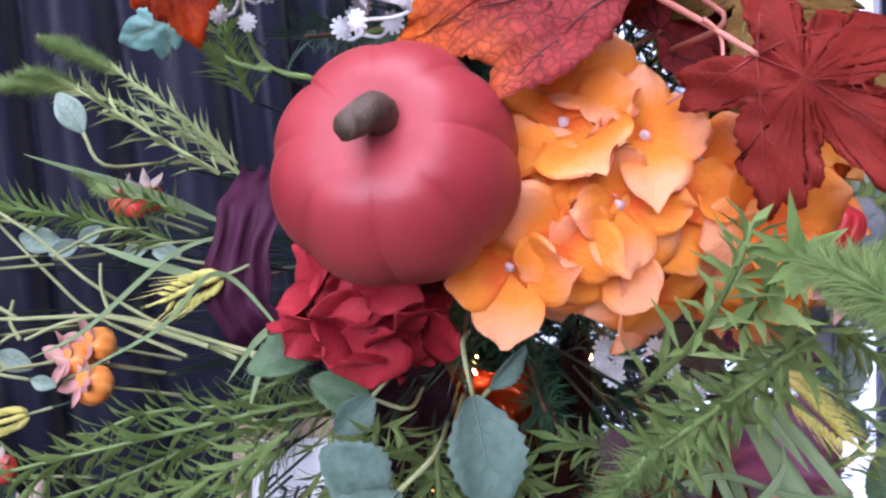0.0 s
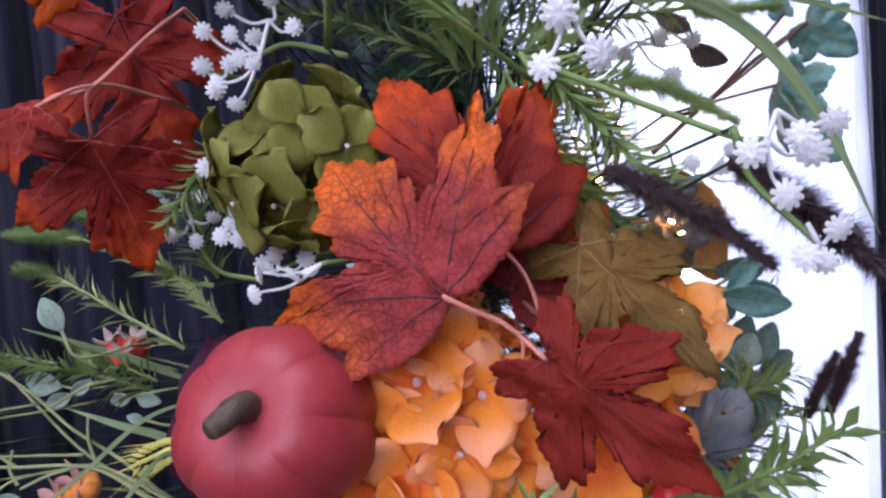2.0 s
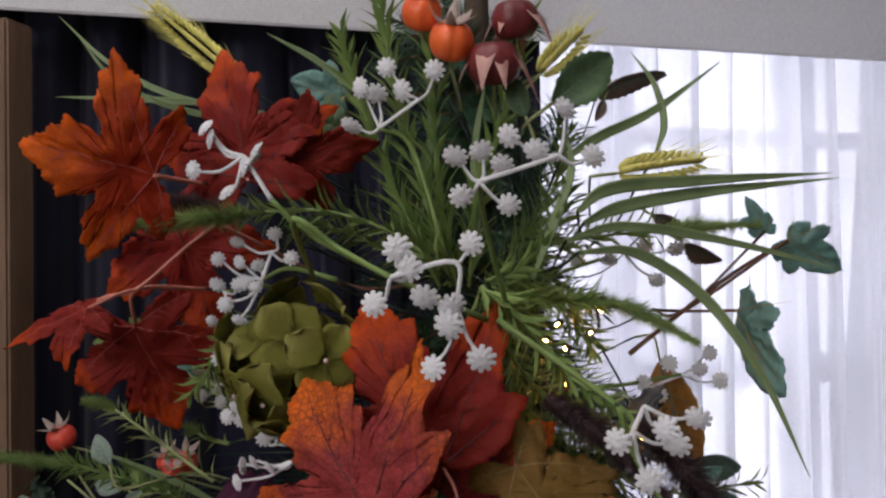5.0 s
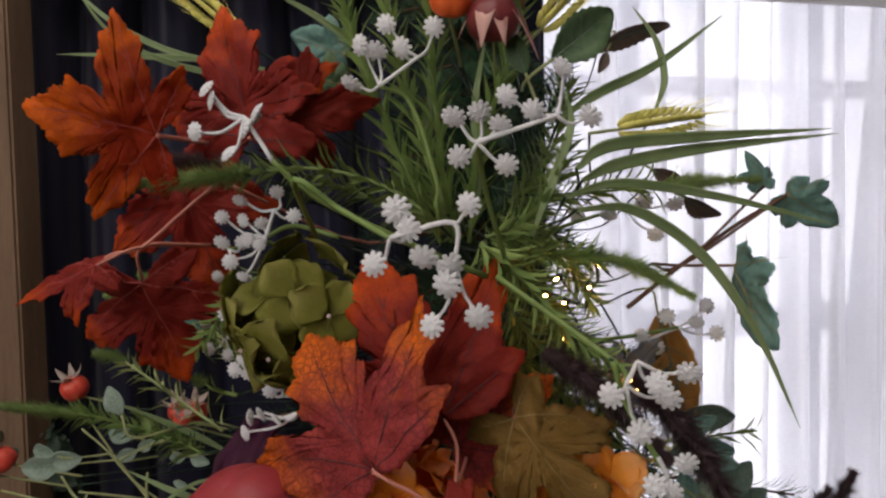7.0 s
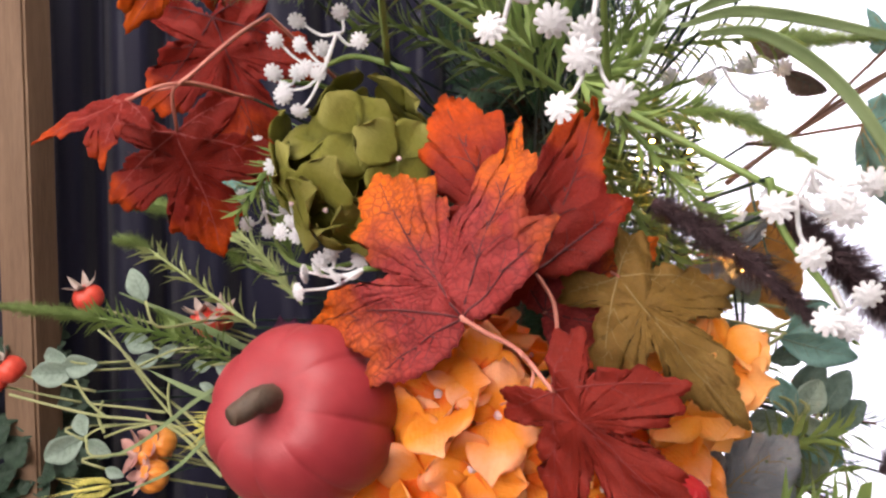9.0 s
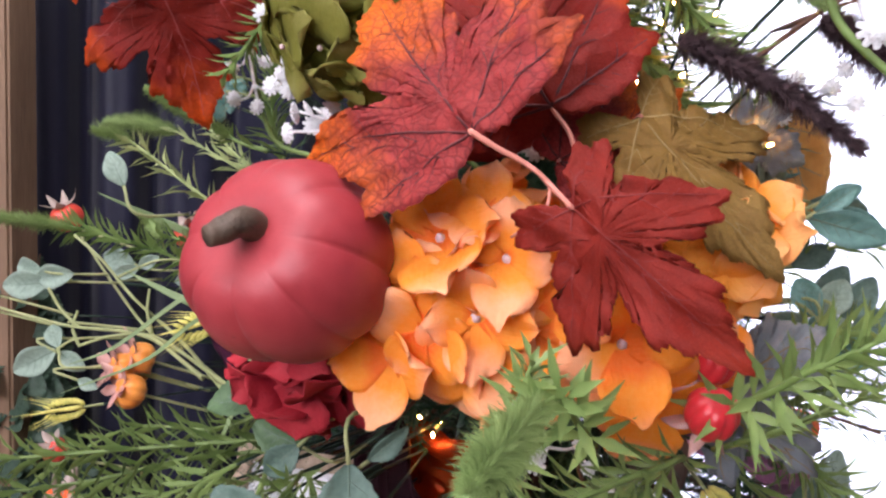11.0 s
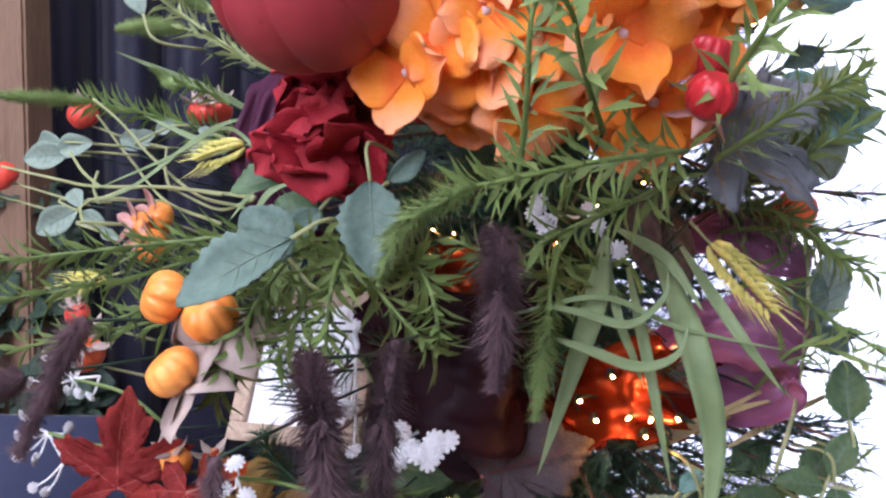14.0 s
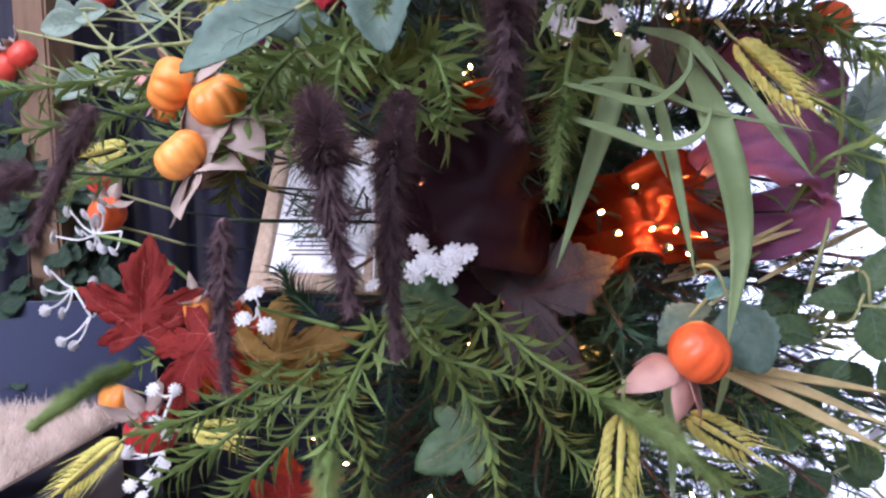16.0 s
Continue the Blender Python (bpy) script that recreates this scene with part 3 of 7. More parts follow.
def floret_on(head, place, out, size, spin, raise_, material):
    """One open floret at the front of a head: four broad unlike petals round a pale eye."""
    r = random.Random(int(place[0] * 9999 + place[2] * 7777))
    n = V(out).normalized()
    x = n.cross(V((0.2, 0.1, 0.97))).normalized()
    m = Matrix.Translation(V(place) - head.location) @ Matrix((x, n.cross(x), n)).transposed().to_4x4()
    for k in range(4):
        mesh = petal_mesh("petal", r.uniform(0.82, 1.08), r.choice((0.05, 0.22, -0.2, -0.34)), material, r.randrange(999))
        ob = new("petal", mesh)
        ob.parent = head
        ob.matrix_basis = m @ Matrix.Rotation(spin + k * math.pi / 2 + r.uniform(-0.15, 0.15), 4, "Z") @ Matrix.Rotation(raise_ * r.uniform(0.4, 1.5), 4, "X") @ Matrix.Translation((0, 0.0006, 0.0007 * (k % 2))) @ Matrix.Scale(size * r.uniform(0.85, 1.12), 4)
    bm = bmesh.new()
    bmesh.ops.create_icosphere(bm, subdivisions=2, radius=1)
    for v in bm.verts:
        v.co *= 1 + 0.25 * noise.noise(v.co * 3)
    eye = part("floret_eye", bm, M_EYE, head)
    eye.matrix_basis = m @ Matrix.Translation((0, 0, 0.001)) @ Matrix.Scale(0.0024, 4)


# ---- pumpkins and hips ----


def ribbed(bm, radius, flat, ribs, depth, dimple=0.25, wobble=0.0, seed=0, segs=56, rings=22):
    r = random.Random(seed)
    amp = [r.uniform(0.75, 1.25) for _ in range(ribs)]
    top = None
    last = None
    for i in range(rings + 1):
        th = math.pi * i / rings
        row = []
        if i in (0, rings):
            z = radius * flat * (1 - dimple) * (1 if i == 0 else -1)
            row = [bm.verts.new((0, 0, z))]
        else:
            for j in range(segs):
                ph = 2 * math.pi * j / segs
                k = int(ph / (2 * math.pi) * ribs) % ribs
                groove = abs(math.sin(ph * ribs / 2)) ** 0.55
                rr = radius * math.sin(th) ** 0.85 * (1 - depth * amp[k] * (1 - groove)) * (1 + wobble * math.sin(2 * ph + 1) + wobble * math.sin(3 * ph))
                z = radius * flat * (math.cos(th) - dimple * math.exp(-(math.sin(th) / 0.42) ** 2) * math.cos(th))
                row.append(bm.verts.new((rr * math.cos(ph), rr * math.sin(ph), z)))
        if last:
            for j in range(segs):
                a, b = last[j % len(last)], last[(j + 1) % len(last)]
                c, d = row[(j + 1) % len(row)], row[j % len(row)]
                bm.faces.new([v for k, v in enumerate((a, d, c, b)) if v not in (a, d, c, b)[:k]])
        last = row
    return bm


def axis_frame(at, axis, spin=0.0):
    z = V(axis).normalized()
    x = z.cross(V((0.31, 0.2, 0.93))).normalized()
    return Matrix.Translation(at) @ Matrix((x, z.cross(x), z)).transposed().to_4x4() @ Matrix.Rotation(spin, 4, "Z")


def pumpkin(at, axis, radius, stalk, label):
    ob = thing("pumpkin", at, label, "pumpkin")
    ob.matrix_world = axis_frame(at, axis, 0.3)
    part("pumpkin_body", ribbed(bmesh.new(), radius, 0.9, 8, 0.07, 0.17, 0.016, 3, 216, 80), M_PUMPKIN, ob)
    bm = bmesh.new()
    inv = ob.matrix_world.inverted()
    base, tip = inv @ V(stalk[0]), inv @ V(stalk[1])
    run = tip - base
    bend = inv.to_3x3() @ V((0.003, -0.002, 0.005))
    tube(bm, (base - run * 0.5, base - run * 0.05, base + run * 0.45 + bend, base + run * 0.8 + bend * 0.3, tip), 0.0082, 0.0042, 20, 12)
    for v in bm.verts:
        v.co += 0.0009 * noise.noise_vector(v.co * 260)
    part("stalk", bm, M_STEM, ob, "twisted dry brown stalk")
    bm = bmesh.new()
    tube(bm, (V((0, 0, -radius * 0.6)), V((0, 0, -radius * 2)), inv @ V((CORE[0], CORE[1], at[2]))), 0.002, 0.002, 8, 6)
    part("wire_pick", bm, M_TWIG2, ob)
    return ob


def calyx(parent, radius, material, leaves, length, droop, z0, label="", wide=0.26):
    for k in range(leaves):
        bm = bmesh.new()
        a = 2 * math.pi * k / leaves + rng.uniform(-0.3, 0.3)
        ln = length * rng.uniform(0.75, 1.2)
        last = None
        for i in range(7):
            t = i / 6
            w = ln * wide * math.sin(math.pi * min(1, 0.12 + t * 0.88)) + 0.0002
            p = V((math.cos(a), math.sin(a), 0)) * (radius * 0.15 + ln * t * 0.9) + V((0, 0, z0 - droop * ln * t * t + 0.15 * ln * t * math.sin(4 * t + k)))
            s = V((-math.sin(a), math.cos(a), 0))
            row = [bm.verts.new(p - s * w), bm.verts.new(p + V((0, 0, -0.15 * w))), bm.verts.new(p + s * w)]
            if last:
                bm.faces.new((last[0], last[1], row[1], row[0]))
                bm.faces.new((last[1], last[2], row[2], row[1]))
            last = row
        extra = bmesh.ops.extrude_face_region(bm, geom=list(bm.faces))
        bmesh.ops.translate(bm, vec=(0, 0, -0.0005), verts=[v for v in extra["geom"] if isinstance(v, bmesh.types.BMVert)])
        part("calyx_leaf", bm, material, parent, label)


def fruit(name, at, axis, radius, material, label, category, flat=0.85, ribs=8, depth=0.1, sepal=M_CALYX, leaves=5, length=1.5, droop=-0.5, top=True, stem=None, group="", wide=0.26):
    """A small ribbed pumpkin or hip with its papery calyx on a wired stalk."""
    ob = thing(name, at, label, category, group)
    ob.matrix_world = axis_frame(at, axis, rng.uniform(0, 6))
    part("fruit_body", ribbed(bmesh.new(), radius, flat, ribs, depth, 0.18, 0.02, rng.randrange(99), ribs * 6, 14), material, ob)
    if leaves:
        calyx(ob, radius, sepal, leaves, radius * length, droop, radius * flat * (0.85 if top else -0.85), wide=wide)
    inv = ob.matrix_world.inverted()
    p = V(at)
    goal = V((CORE[0], CORE[1], p.z - 0.02))
    pts = [p - V(axis).normalized() * radius * 0.7 * flat * (1 if top else -1)] + [V(q) for q in (stem or ())]
    last = pts[-1]
    pts += [last + (goal - last) * 0.12 + V((0, 0.02, -0.02))]
    part("stalk", tube(bmesh.new(), [inv @ q for q in pts], 0.0011, 0.0014, 14, 5), M_STALK, ob)
    part("root_wire", tube(bmesh.new(), [inv @ q for q in (pts[-1], pts[-1] + (goal - pts[-1]) * 0.3 + V((0, 0.15, -0.03)), goal)], 0.0009, 0.0012, 10, 5), M_WIRE, ob)
    return ob


# ---- sprays, fronds, plumes, grasses ----


def bristle(bm, p, d, length, width, s):
    a, b, c = bm.verts.new(p - s * width), bm.verts.new(p + s * width), bm.verts.new(p + d * length)
    bm.faces.new((a, b, c))


def needle(bm, p, d, length, width, n):
    """A narrow folded leaf with a bowed tip."""
    s = d.cross(n).normalized()
    n = s.cross(d)
    mid, tip = p + d * length * 0.5 + n * length * 0.05, p + d * length - n * length * 0.06
    a, b, c, e, g = bm.verts.new(p), bm.verts.new(mid - s * width), bm.verts.new(mid - n * width * 0.5), bm.verts.new(mid + s * width), bm.verts.new(tip)
    bm.faces.new((a, b, c)), bm.faces.new((a, c, e)), bm.faces.new((b, g, c)), bm.faces.new((c, g, e))


def frond(points, count, length, material=None, tail=None, tail_r=0.006, width=0.0019, label="green moulded plastic rosemary sprig with slim leaves", lean=0.75, seed=0, root=True):
    """A stem set with narrow leaves; tail: points of a furry foxtail that ends it."""
    r = random.Random(seed or rng.randrange(9999))
    material = material or M_GREEN
    at = V(points[0])
    ob = thing("leafy_sprig", at, label, "greenery sprig", "leafy sprigs")
    bm = tube(bmesh.new(), points, 0.0016, 0.0009, 16, 5, at)
    if root:
        root_wire(points[0], ob, at)
    part("stem", bm, material, ob)
    bm = bmesh.new()
    pts = [p - at for p in spline(points, 40)]
    fr = frames(pts)
    for i in range(count):
        k = min(40, int(40 * (i + r.random()) / count))
        t, s, u = fr[k]
        a = i * 2.39996 + r.uniform(-0.3, 0.3)
        out = s * math.cos(a) + u * math.sin(a)
        d = (t * lean * r.uniform(0.7, 1.4) + out).normalized()
        needle(bm, pts[k], d, length * r.uniform(0.65, 1.15) * (1 - 0.35 * k / 40), width * r.uniform(0.8, 1.25), t)
    ob2 = part("slim_leaves", bm, material, ob)
    tagged(ob2, kind="stuff")
    if tail:
        foxtail("foxtail_tip", [points[-1], *tail], tail_r, M_FUZZ, ob, at, r)
    return ob


def foxtail(name, points, radius, material, parent, at, r, density=42000, hair=1.5):
    bm = bmesh.new()
    pts = [p - at for p in spline(points, 30)]
    fr = frames(pts)
    length = sum((b - a).length for a, b in zip(pts, pts[1:]))
    tube(bm, [p + at for p in pts[::3]], radius * 0.35, radius * 0.12, 12, 8, at)
    wide = 0.00042 if name == "plume_hair" else (0.0003 if radius > 0.0071 else 0.0006)
    if name != "plume_hair" and radius > 0.0071:
        density, hair = 100000, 1.0
    count = int(density * length * (radius / 0.008))
    for i in range(count):
        k = r.randrange(31)
        t, s, u = fr[k]
        f = k / 30
        shape = (0.5 + 0.5 * math.sin(math.pi * min(1, f * 0.95 + 0.12))) * (0.82 + 0.55 * noise.noise(V((f * 14, radius * 900, 3 * k % 2))))
        a = r.uniform(0, 6.2832)
        out = s * math.cos(a) + u * math.sin(a)
        base = pts[k] + t * r.uniform(-0.5, 0.5) * length / 30 + out * radius * 0.3 * shape
        d = (out + t * r.uniform(0.2, 1.0) + V((r.uniform(-.4, .4), r.uniform(-.4, .4), r.uniform(-.4, .4)))).normalized()
        bristle(bm, base, d, radius * hair * shape * r.uniform(0.35, 1.6), wide, t.cross(out))
    return tagged(part(name, bm, material, parent), kind="stuff")


def plume(points, radius, label="dark plum feathery pampas plume", root=True, hair=1.2):
    r = random.Random(rng.randrange(9999))
    at = V(points[0])
    ob = thing("pampas_plume", at, label, "plume", "dark plumes")
    bm = tube(bmesh.new(), [points[0], points[1]], 0.0015, 0.001, 4, 5, at)
    if root:
        root_wire(points[0], ob, at)
    part("stem", bm, M_TWIG2, ob)
    foxtail("plume_hair", points, radius, M_PLUME, ob, at, r, 62000, hair)
    return ob


def blade(points, width, material=None, label="long pale green plastic grass blade", root=True, twist=0.0, name="grass_blade", category="grass blade", face=EYE_SIDE, group="grass blades", taper=0.12):
    """A strap leaf with a keel; it turns towards face and may twist."""
    at = V(points[0])
    ob = thing(name, at, label, category, group)
    n = 26
    pts = [p - at for p in spline(points, n)]
    bm = bmesh.new()
    last = None
    for i, p in enumerate(pts):
        t = (pts[min(i + 1, n)] - pts[max(i - 1, 0)]).normalized()
        look_ = (V(face) - p - at)
        s = t.cross(look_).normalized()
        s = Matrix.Rotation(twist * i / n, 3, t) @ s
        nrm = s.cross(t)
        f = i / n
        w = width * 0.5 * min(1, 0.35 + 2.2 * f) * max(0.02, 1 - max(0, (f - 0.45) / 0.55) ** 1.6)
        w = max(w, width * 0.5 * taper * (1 - f))
        row = [bm.verts.new(p - s * w), bm.verts.new(p - s * w * 0.5 - nrm * w * 0.12), bm.verts.new(p - nrm * w * 0.28), bm.verts.new(p + s * w * 0.5 - nrm * w * 0.12), bm.verts.new(p + s * w)]
        if last:
            for j in range(4):
                bm.faces.new((last[j], last[j + 1], row[j + 1], row[j]))
        last = row
    ob2 = part("blade", bm, material or M_GRASS, ob)
    thick = ob2.modifiers.new("thickness", "SOLIDIFY")
    thick.thickness = 0.0005
    if root:
        root_wire(points[0], ob, at)
    return ob


def twig(points, r0, r1, material, label, name="twig", category="twig", root=False):
    bm = tube(bmesh.new(), points, r0, r1, 24, 7)
    if root:
        stem_to_core(bm, points[0], r0)
    ob = solid(name, bm, material, label, category, "twigs")
    return ob


def wheat(base, tip, width=0.017, label="green gold plastic wheat ear with awns"):
    r = random.Random(rng.randrange(9999))
    base, tip = V(base), V(tip)
    ob = thing("wheat_ear", base, label, "wheat ear", "wheat ears")
    d = tip - base
    length = d.length
    d.normalize()
    s = d.cross(V((0.1, -0.9, 0.2))).normalized()
    n = s.cross(d)
    bm = tube(bmesh.new(), [base - d * 0.02, base, tip], 0.0012, 0.0008, 6, 5, base)
    root_wire(base - d * 0.02, ob, base)
    part("stem", bm, M_STALK, ob)
    rows = max(6, int(length / 0.0042))
    kern, awn = bmesh.new(), bmesh.new()
    for i in range(rows):
        f = i / rows
        for k in range(3):
            side = (s * (k - 1) * (1 if i % 2 else -1) + n * (0.8 if k == 1 else 0.25)).normalized()
            p = d * (f * length) + side * width * 0.3 * math.sin(math.pi * (0.25 + 0.68 * f))
            y = (d + side * 0.62).normalized()
            x = y.cross(n + side * 0.3).normalized()
            m = Matrix.Translation(p + y * 0.003) @ Matrix((x, y, x.cross(y))).transposed().to_4x4() @ Matrix.Diagonal((0.0022, 0.0064, 0.002, 1)) @ Matrix.Scale(1.1 - 0.45 * f, 4)
            bmesh.ops.create_icosphere(kern, subdivisions=1, radius=1, matrix=m)
            bristle(awn, p + y * 0.007, (y * 0.7 + d * 0.9 + V((r.uniform(-.2, .2), r.uniform(-.2, .2), r.uniform(-.2, .2)))).normalized(), 0.02 * r.uniform(0.6, 1.3), 0.0004, x)
    tagged(part("ear", kern, M_WHEAT, ob), kind="stuff")
    tagged(part("awn_tuft", awn, M_WHEAT, ob), kind="stuff")
    return ob


def floret_mesh():
    """A round disc of blunt teeth with a smaller raised one on it."""
    bm = bmesh.new()
    for teeth, wide, low, high in ((10, 1.0, 0.0, 0.16), (8, 0.66, 0.2, 0.34)):
        n = teeth * 4
        c, under = bm.verts.new((0, 0, high)), bm.verts.new((0, 0, low - 0.25))
        rings = []
        for rr, z in ((0.45, high + 0.04), (0.74, high), (1.0, low + 0.06), (1.0, low - 0.04)):
            ring = []
            for k in range(n):
                a = 2 * math.pi * k / n
                q = rr * wide * ((1.0, 1.04, 1.0, 0.64)[k % 4] if rr > 0.8 else 1.0)
                ring.append(bm.verts.new((q * math.cos(a), q * math.sin(a), z + (0.03 if k % 4 == 1 else 0))))
            rings.append(ring)
        for k in range(n):
            j = (k + 1) % n
            bm.faces.new((c, rings[0][k], rings[0][j]))
            for p, q in zip(rings, rings[1:]):
                bm.faces.new((p[k], q[k], q[j], p[j]))
            bm.faces.new((under, rings[-1][j], rings[-1][k]))
    return finish_mesh("floret", bm, M_WHITE, False)


FLORET = floret_mesh()


def spray(nodes, florets, size, stem, label="white plastic filler flower spray with toothed florets", face=EYE_SIDE, stalk=None):
    """Small toothed florets on curved stalks that leave the nodes of one stem."""
    at = V(nodes[0])
    ob = thing("filler_flower_spray", at, label, "flower spray", "white sprays")
    bm = bmesh.new()
    run = [V(p) for p in nodes]
    if len(run) > 1:
        tube(bm, run, 0.0011, 0.0013, 10, 5, at)
    for p in florets:
        p = V(p)
        q = min(run, key=lambda c: (c - p).length)
        mid = (p + q) * 0.5 + V((rng.uniform(-.002, .002), 0.003, -0.0035))
        back = (p - V(face)).normalized() * size * 0.2
        tube(bm, (q, mid, p + back), 0.00105, 0.00075, 6, 5, at)
    part("branching_stalk", bm, M_WHITE, ob)
    bm = tube(bmesh.new(), [run[-1], *[V(p) for p in stem]], 0.0013, 0.0017, 14, 6, at)
    root_wire(stem[-1], ob, at)
    part("stem", bm, stalk or M_FRESH, ob, "pale green stem")
    for p in florets:
        p = V(p)
        z = ((V(face) - p).normalized() + V([rng.uniform(-.45, .45) for _ in range(3)])).normalized()
        m = axis_frame(p - at, z, rng.uniform(0, 6))
        fl = new("floret", FLORET)
        fl.parent = ob
        fl.matrix_basis = m @ Matrix.Scale(size * 0.49 * rng.uniform(0.9, 1.1), 4)
    return ob


def pine_branch(parent, a, b, count, length, r):
    pts = spline((a, V(a) + (V(b) - V(a)) * 0.5 + V((0, 0, 0.015)), b), 20)
    br = part("branch", tube(bmesh.new(), (a, pts[10], b), 0.0028, 0.0012, 10, 5), M_TWIG2, parent)
    bm = bmesh.new()
    fr = frames(pts)
    for i in range(count):
        k = r.randrange(21)
        t, s, u = fr[k]
        an = r.uniform(0, 6.2832)
        out = s * math.cos(an) + u * math.sin(an)
        d = (out + t * 0.9).normalized()
        needle(bm, pts[k] + t * r.uniform(-.004, .004), d, length * r.uniform(0.6, 1.2), 0.0006, t)
    tagged(part("needles", bm, M_PINE, br), kind="stuff")


def ribbon(points, width, material, label, name="ribbon", ripple=0.004, seed=0, across=(0.2, 0.3, 1.0)):
    """A wide soft ribbon laid along the points, with creases across and along it."""
    r = random.Random(seed)
    n, m = 60, 14
    pts = spline(points, n)
    bm = bmesh.new()
    last = None
    a = V(across).normalized()
    ph = r.uniform(0, 6)
    for i, p in enumerate(pts):
        t = (pts[min(i + 1, n)] - pts[max(i - 1, 0)]).normalized()
        s = (a - t * a.dot(t)).normalized()
        nn = s.cross(t)
        row = []
        for j in range(m + 1):
            v = j / m - 0.5
            h = ripple * (math.sin(v * 19 + ph + 0.05 * i) + 0.6 * math.sin(v * 33 + i * 0.21) + 0.7 * noise.noise(V((v * 6, i * 0.15, seed))) * 2)
            row.append(bm.verts.new(p + s * v * width * (1 + 0.12 * math.sin(i * 0.4 + ph)) + nn * h))
        if last:
            for j in range(m):
                bm.faces.new((last[j], last[j + 1], row[j + 1], row[j]))
        last = row
    ob = solid(name, bm, material, label, "ribbon")
    for side in (-0.5, 0.5):
        rim = []
        for i in range(0, n + 1, 3):
            t = (pts[min(i + 1, n)] - pts[max(i - 1, 0)]).normalized()
            s = (a - t * a.dot(t)).normalized()
            h = ripple * (math.sin(side * 19 + ph + 0.05 * i) + 0.6 * math.sin(side * 33 + i * 0.21) + 0.7 * noise.noise(V((side * 6, i * 0.15, seed))) * 2)
            rim.append(pts[i] + s * side * width * (1 + 0.12 * math.sin(i * 0.4 + ph)) + s.cross(t) * h)
        part("wired_edge", tube(bmesh.new(), rim, 0.0007, 0.0007, 60, 5), material, ob)
    thick = ob.modifiers.new("thickness", "SOLIDIFY")
    thick.thickness = 0.0004
    return ob


# ---- the room ----


def wall_box(name, m, x, y, z, material, label, category):
    bm = box(bmesh.new(), Matrix(), x, y, z, 0.002)
    ob = solid(name, bm, material, label, category, kind="structure", smooth=False)
    ob.matrix_world = m
    return ob


def at_wall(u, out, z):
    return WALL @ Matrix.Translation((u, -out, z))


LEFT, RIGHT, HEAD, SILL, CEIL = 0.40, 1.55, 2.32, 0.25, 2.55
wall_box("wall_window_side_left", at_wall(LEFT - 1.05, -0.28, CEIL / 2), 2.1, 0.2, CEIL, M_PLASTER, "greige plastered wall beside the window", "wall")
wall_box("wall_window_side_right", at_wall(RIGHT + 0.9, -0.28, CEIL / 2), 1.8, 0.2, CEIL, M_PLASTER, "greige plastered wall beside the window", "wall")
wall_box("wall_over_window", at_wall((LEFT + RIGHT) / 2, -0.28, (HEAD + CEIL) / 2), RIGHT - LEFT - 0.004, 0.2, CEIL - HEAD, M_PLASTER, "greige plastered wall over the window", "wall")
wall_box("wall_under_window", at_wall((LEFT + RIGHT) / 2, -0.28, SILL / 2), RIGHT - LEFT - 0.004, 0.2, SILL, M_PLASTER, "greige plastered wall under the window", "wall")
wall_box("valance", at_wall(0.5, 0.06, 2.255), 4.6, 0.006, 0.56, M_VALANCE, "plain white fabric valance over the curtains", "valance")
wall_box("floor", pose(0.2, -0.6, -0.05), 6.5, 6.5, 0.1, M_FLOOR, "brown oak board floor", "floor")
# out of view, added to close the room and reflect light down
wall_box("ceiling", pose(0.2, -0.6, CEIL + 0.06), 6.5, 6.5, 0.1, M_CEILING, "unseen white ceiling that bounces light", "ceiling")
# three walls out of view, added to close the room and hold down fill
wall_box("wall_west", pose(-1.9, -1.215, CEIL / 2), 0.2, 2.95, CEIL, M_PLASTER, "unseen greige wall that dims the bounce", "wall")
wall_box("wall_east", pose(2.5, -0.135, CEIL / 2), 0.2, 5.11, CEIL, M_PLASTER, "unseen greige wall that dims the bounce", "wall")
wall_box("wall_rear", pose(0.3, -2.8, CEIL / 2), 4.58, 0.2, CEIL, M_PLASTER, "unseen greige wall that dims the bounce", "wall")


def drape(name, u0, u1, out, z0, z1, folds, depth, material, label, seed, sheer=False):
    """A pleated hanging: folds that tighten to the heading and wander on the way down."""
    r = random.Random(seed)
    n, m = int(folds * 14), 14
    amps = [r.uniform(0.5, 1.3) for _ in range(int(folds) + 3)]
    bm = bmesh.new()
    grid = []
    for j in range(m + 1):
        v = j / m
        row = []
        for i in range(n + 1):
            s = i / n * folds
            k = int(s)
            amp = amps[k] * (1 - (s - k)) + amps[k + 1] * (s - k)
            wander = 0.3 * math.sin(s * 1.7 + seed) * v + 0.15 * math.sin(3 * v + s)
            y = depth * amp * (math.sin(2 * math.pi * (s + wander)) + 0.35 * math.sin(4 * math.pi * (s + wander) + 1.2 + v)) * (0.7 + 0.45 * v)
            u = u0 + (u1 - u0) * (i / n) + 0.012 * math.sin(2 * math.pi * s + v * 2) * v
            row.append(bm.verts.new(on_wall(u, out + y, z1 + (z0 - z1) * v)))
        grid.append(row)
    for p, q in zip(grid, grid[1:]):
        for i in range(n):
            bm.faces.new((p[i], p[i + 1], q[i + 1], q[i]))
    ob = solid(name, bm, material, label, "curtain", "curtains")
    thick = ob.modifiers.new("thickness", "SOLIDIFY")
    thick.thickness = 0.0003 if sheer else 0.0015
    return ob


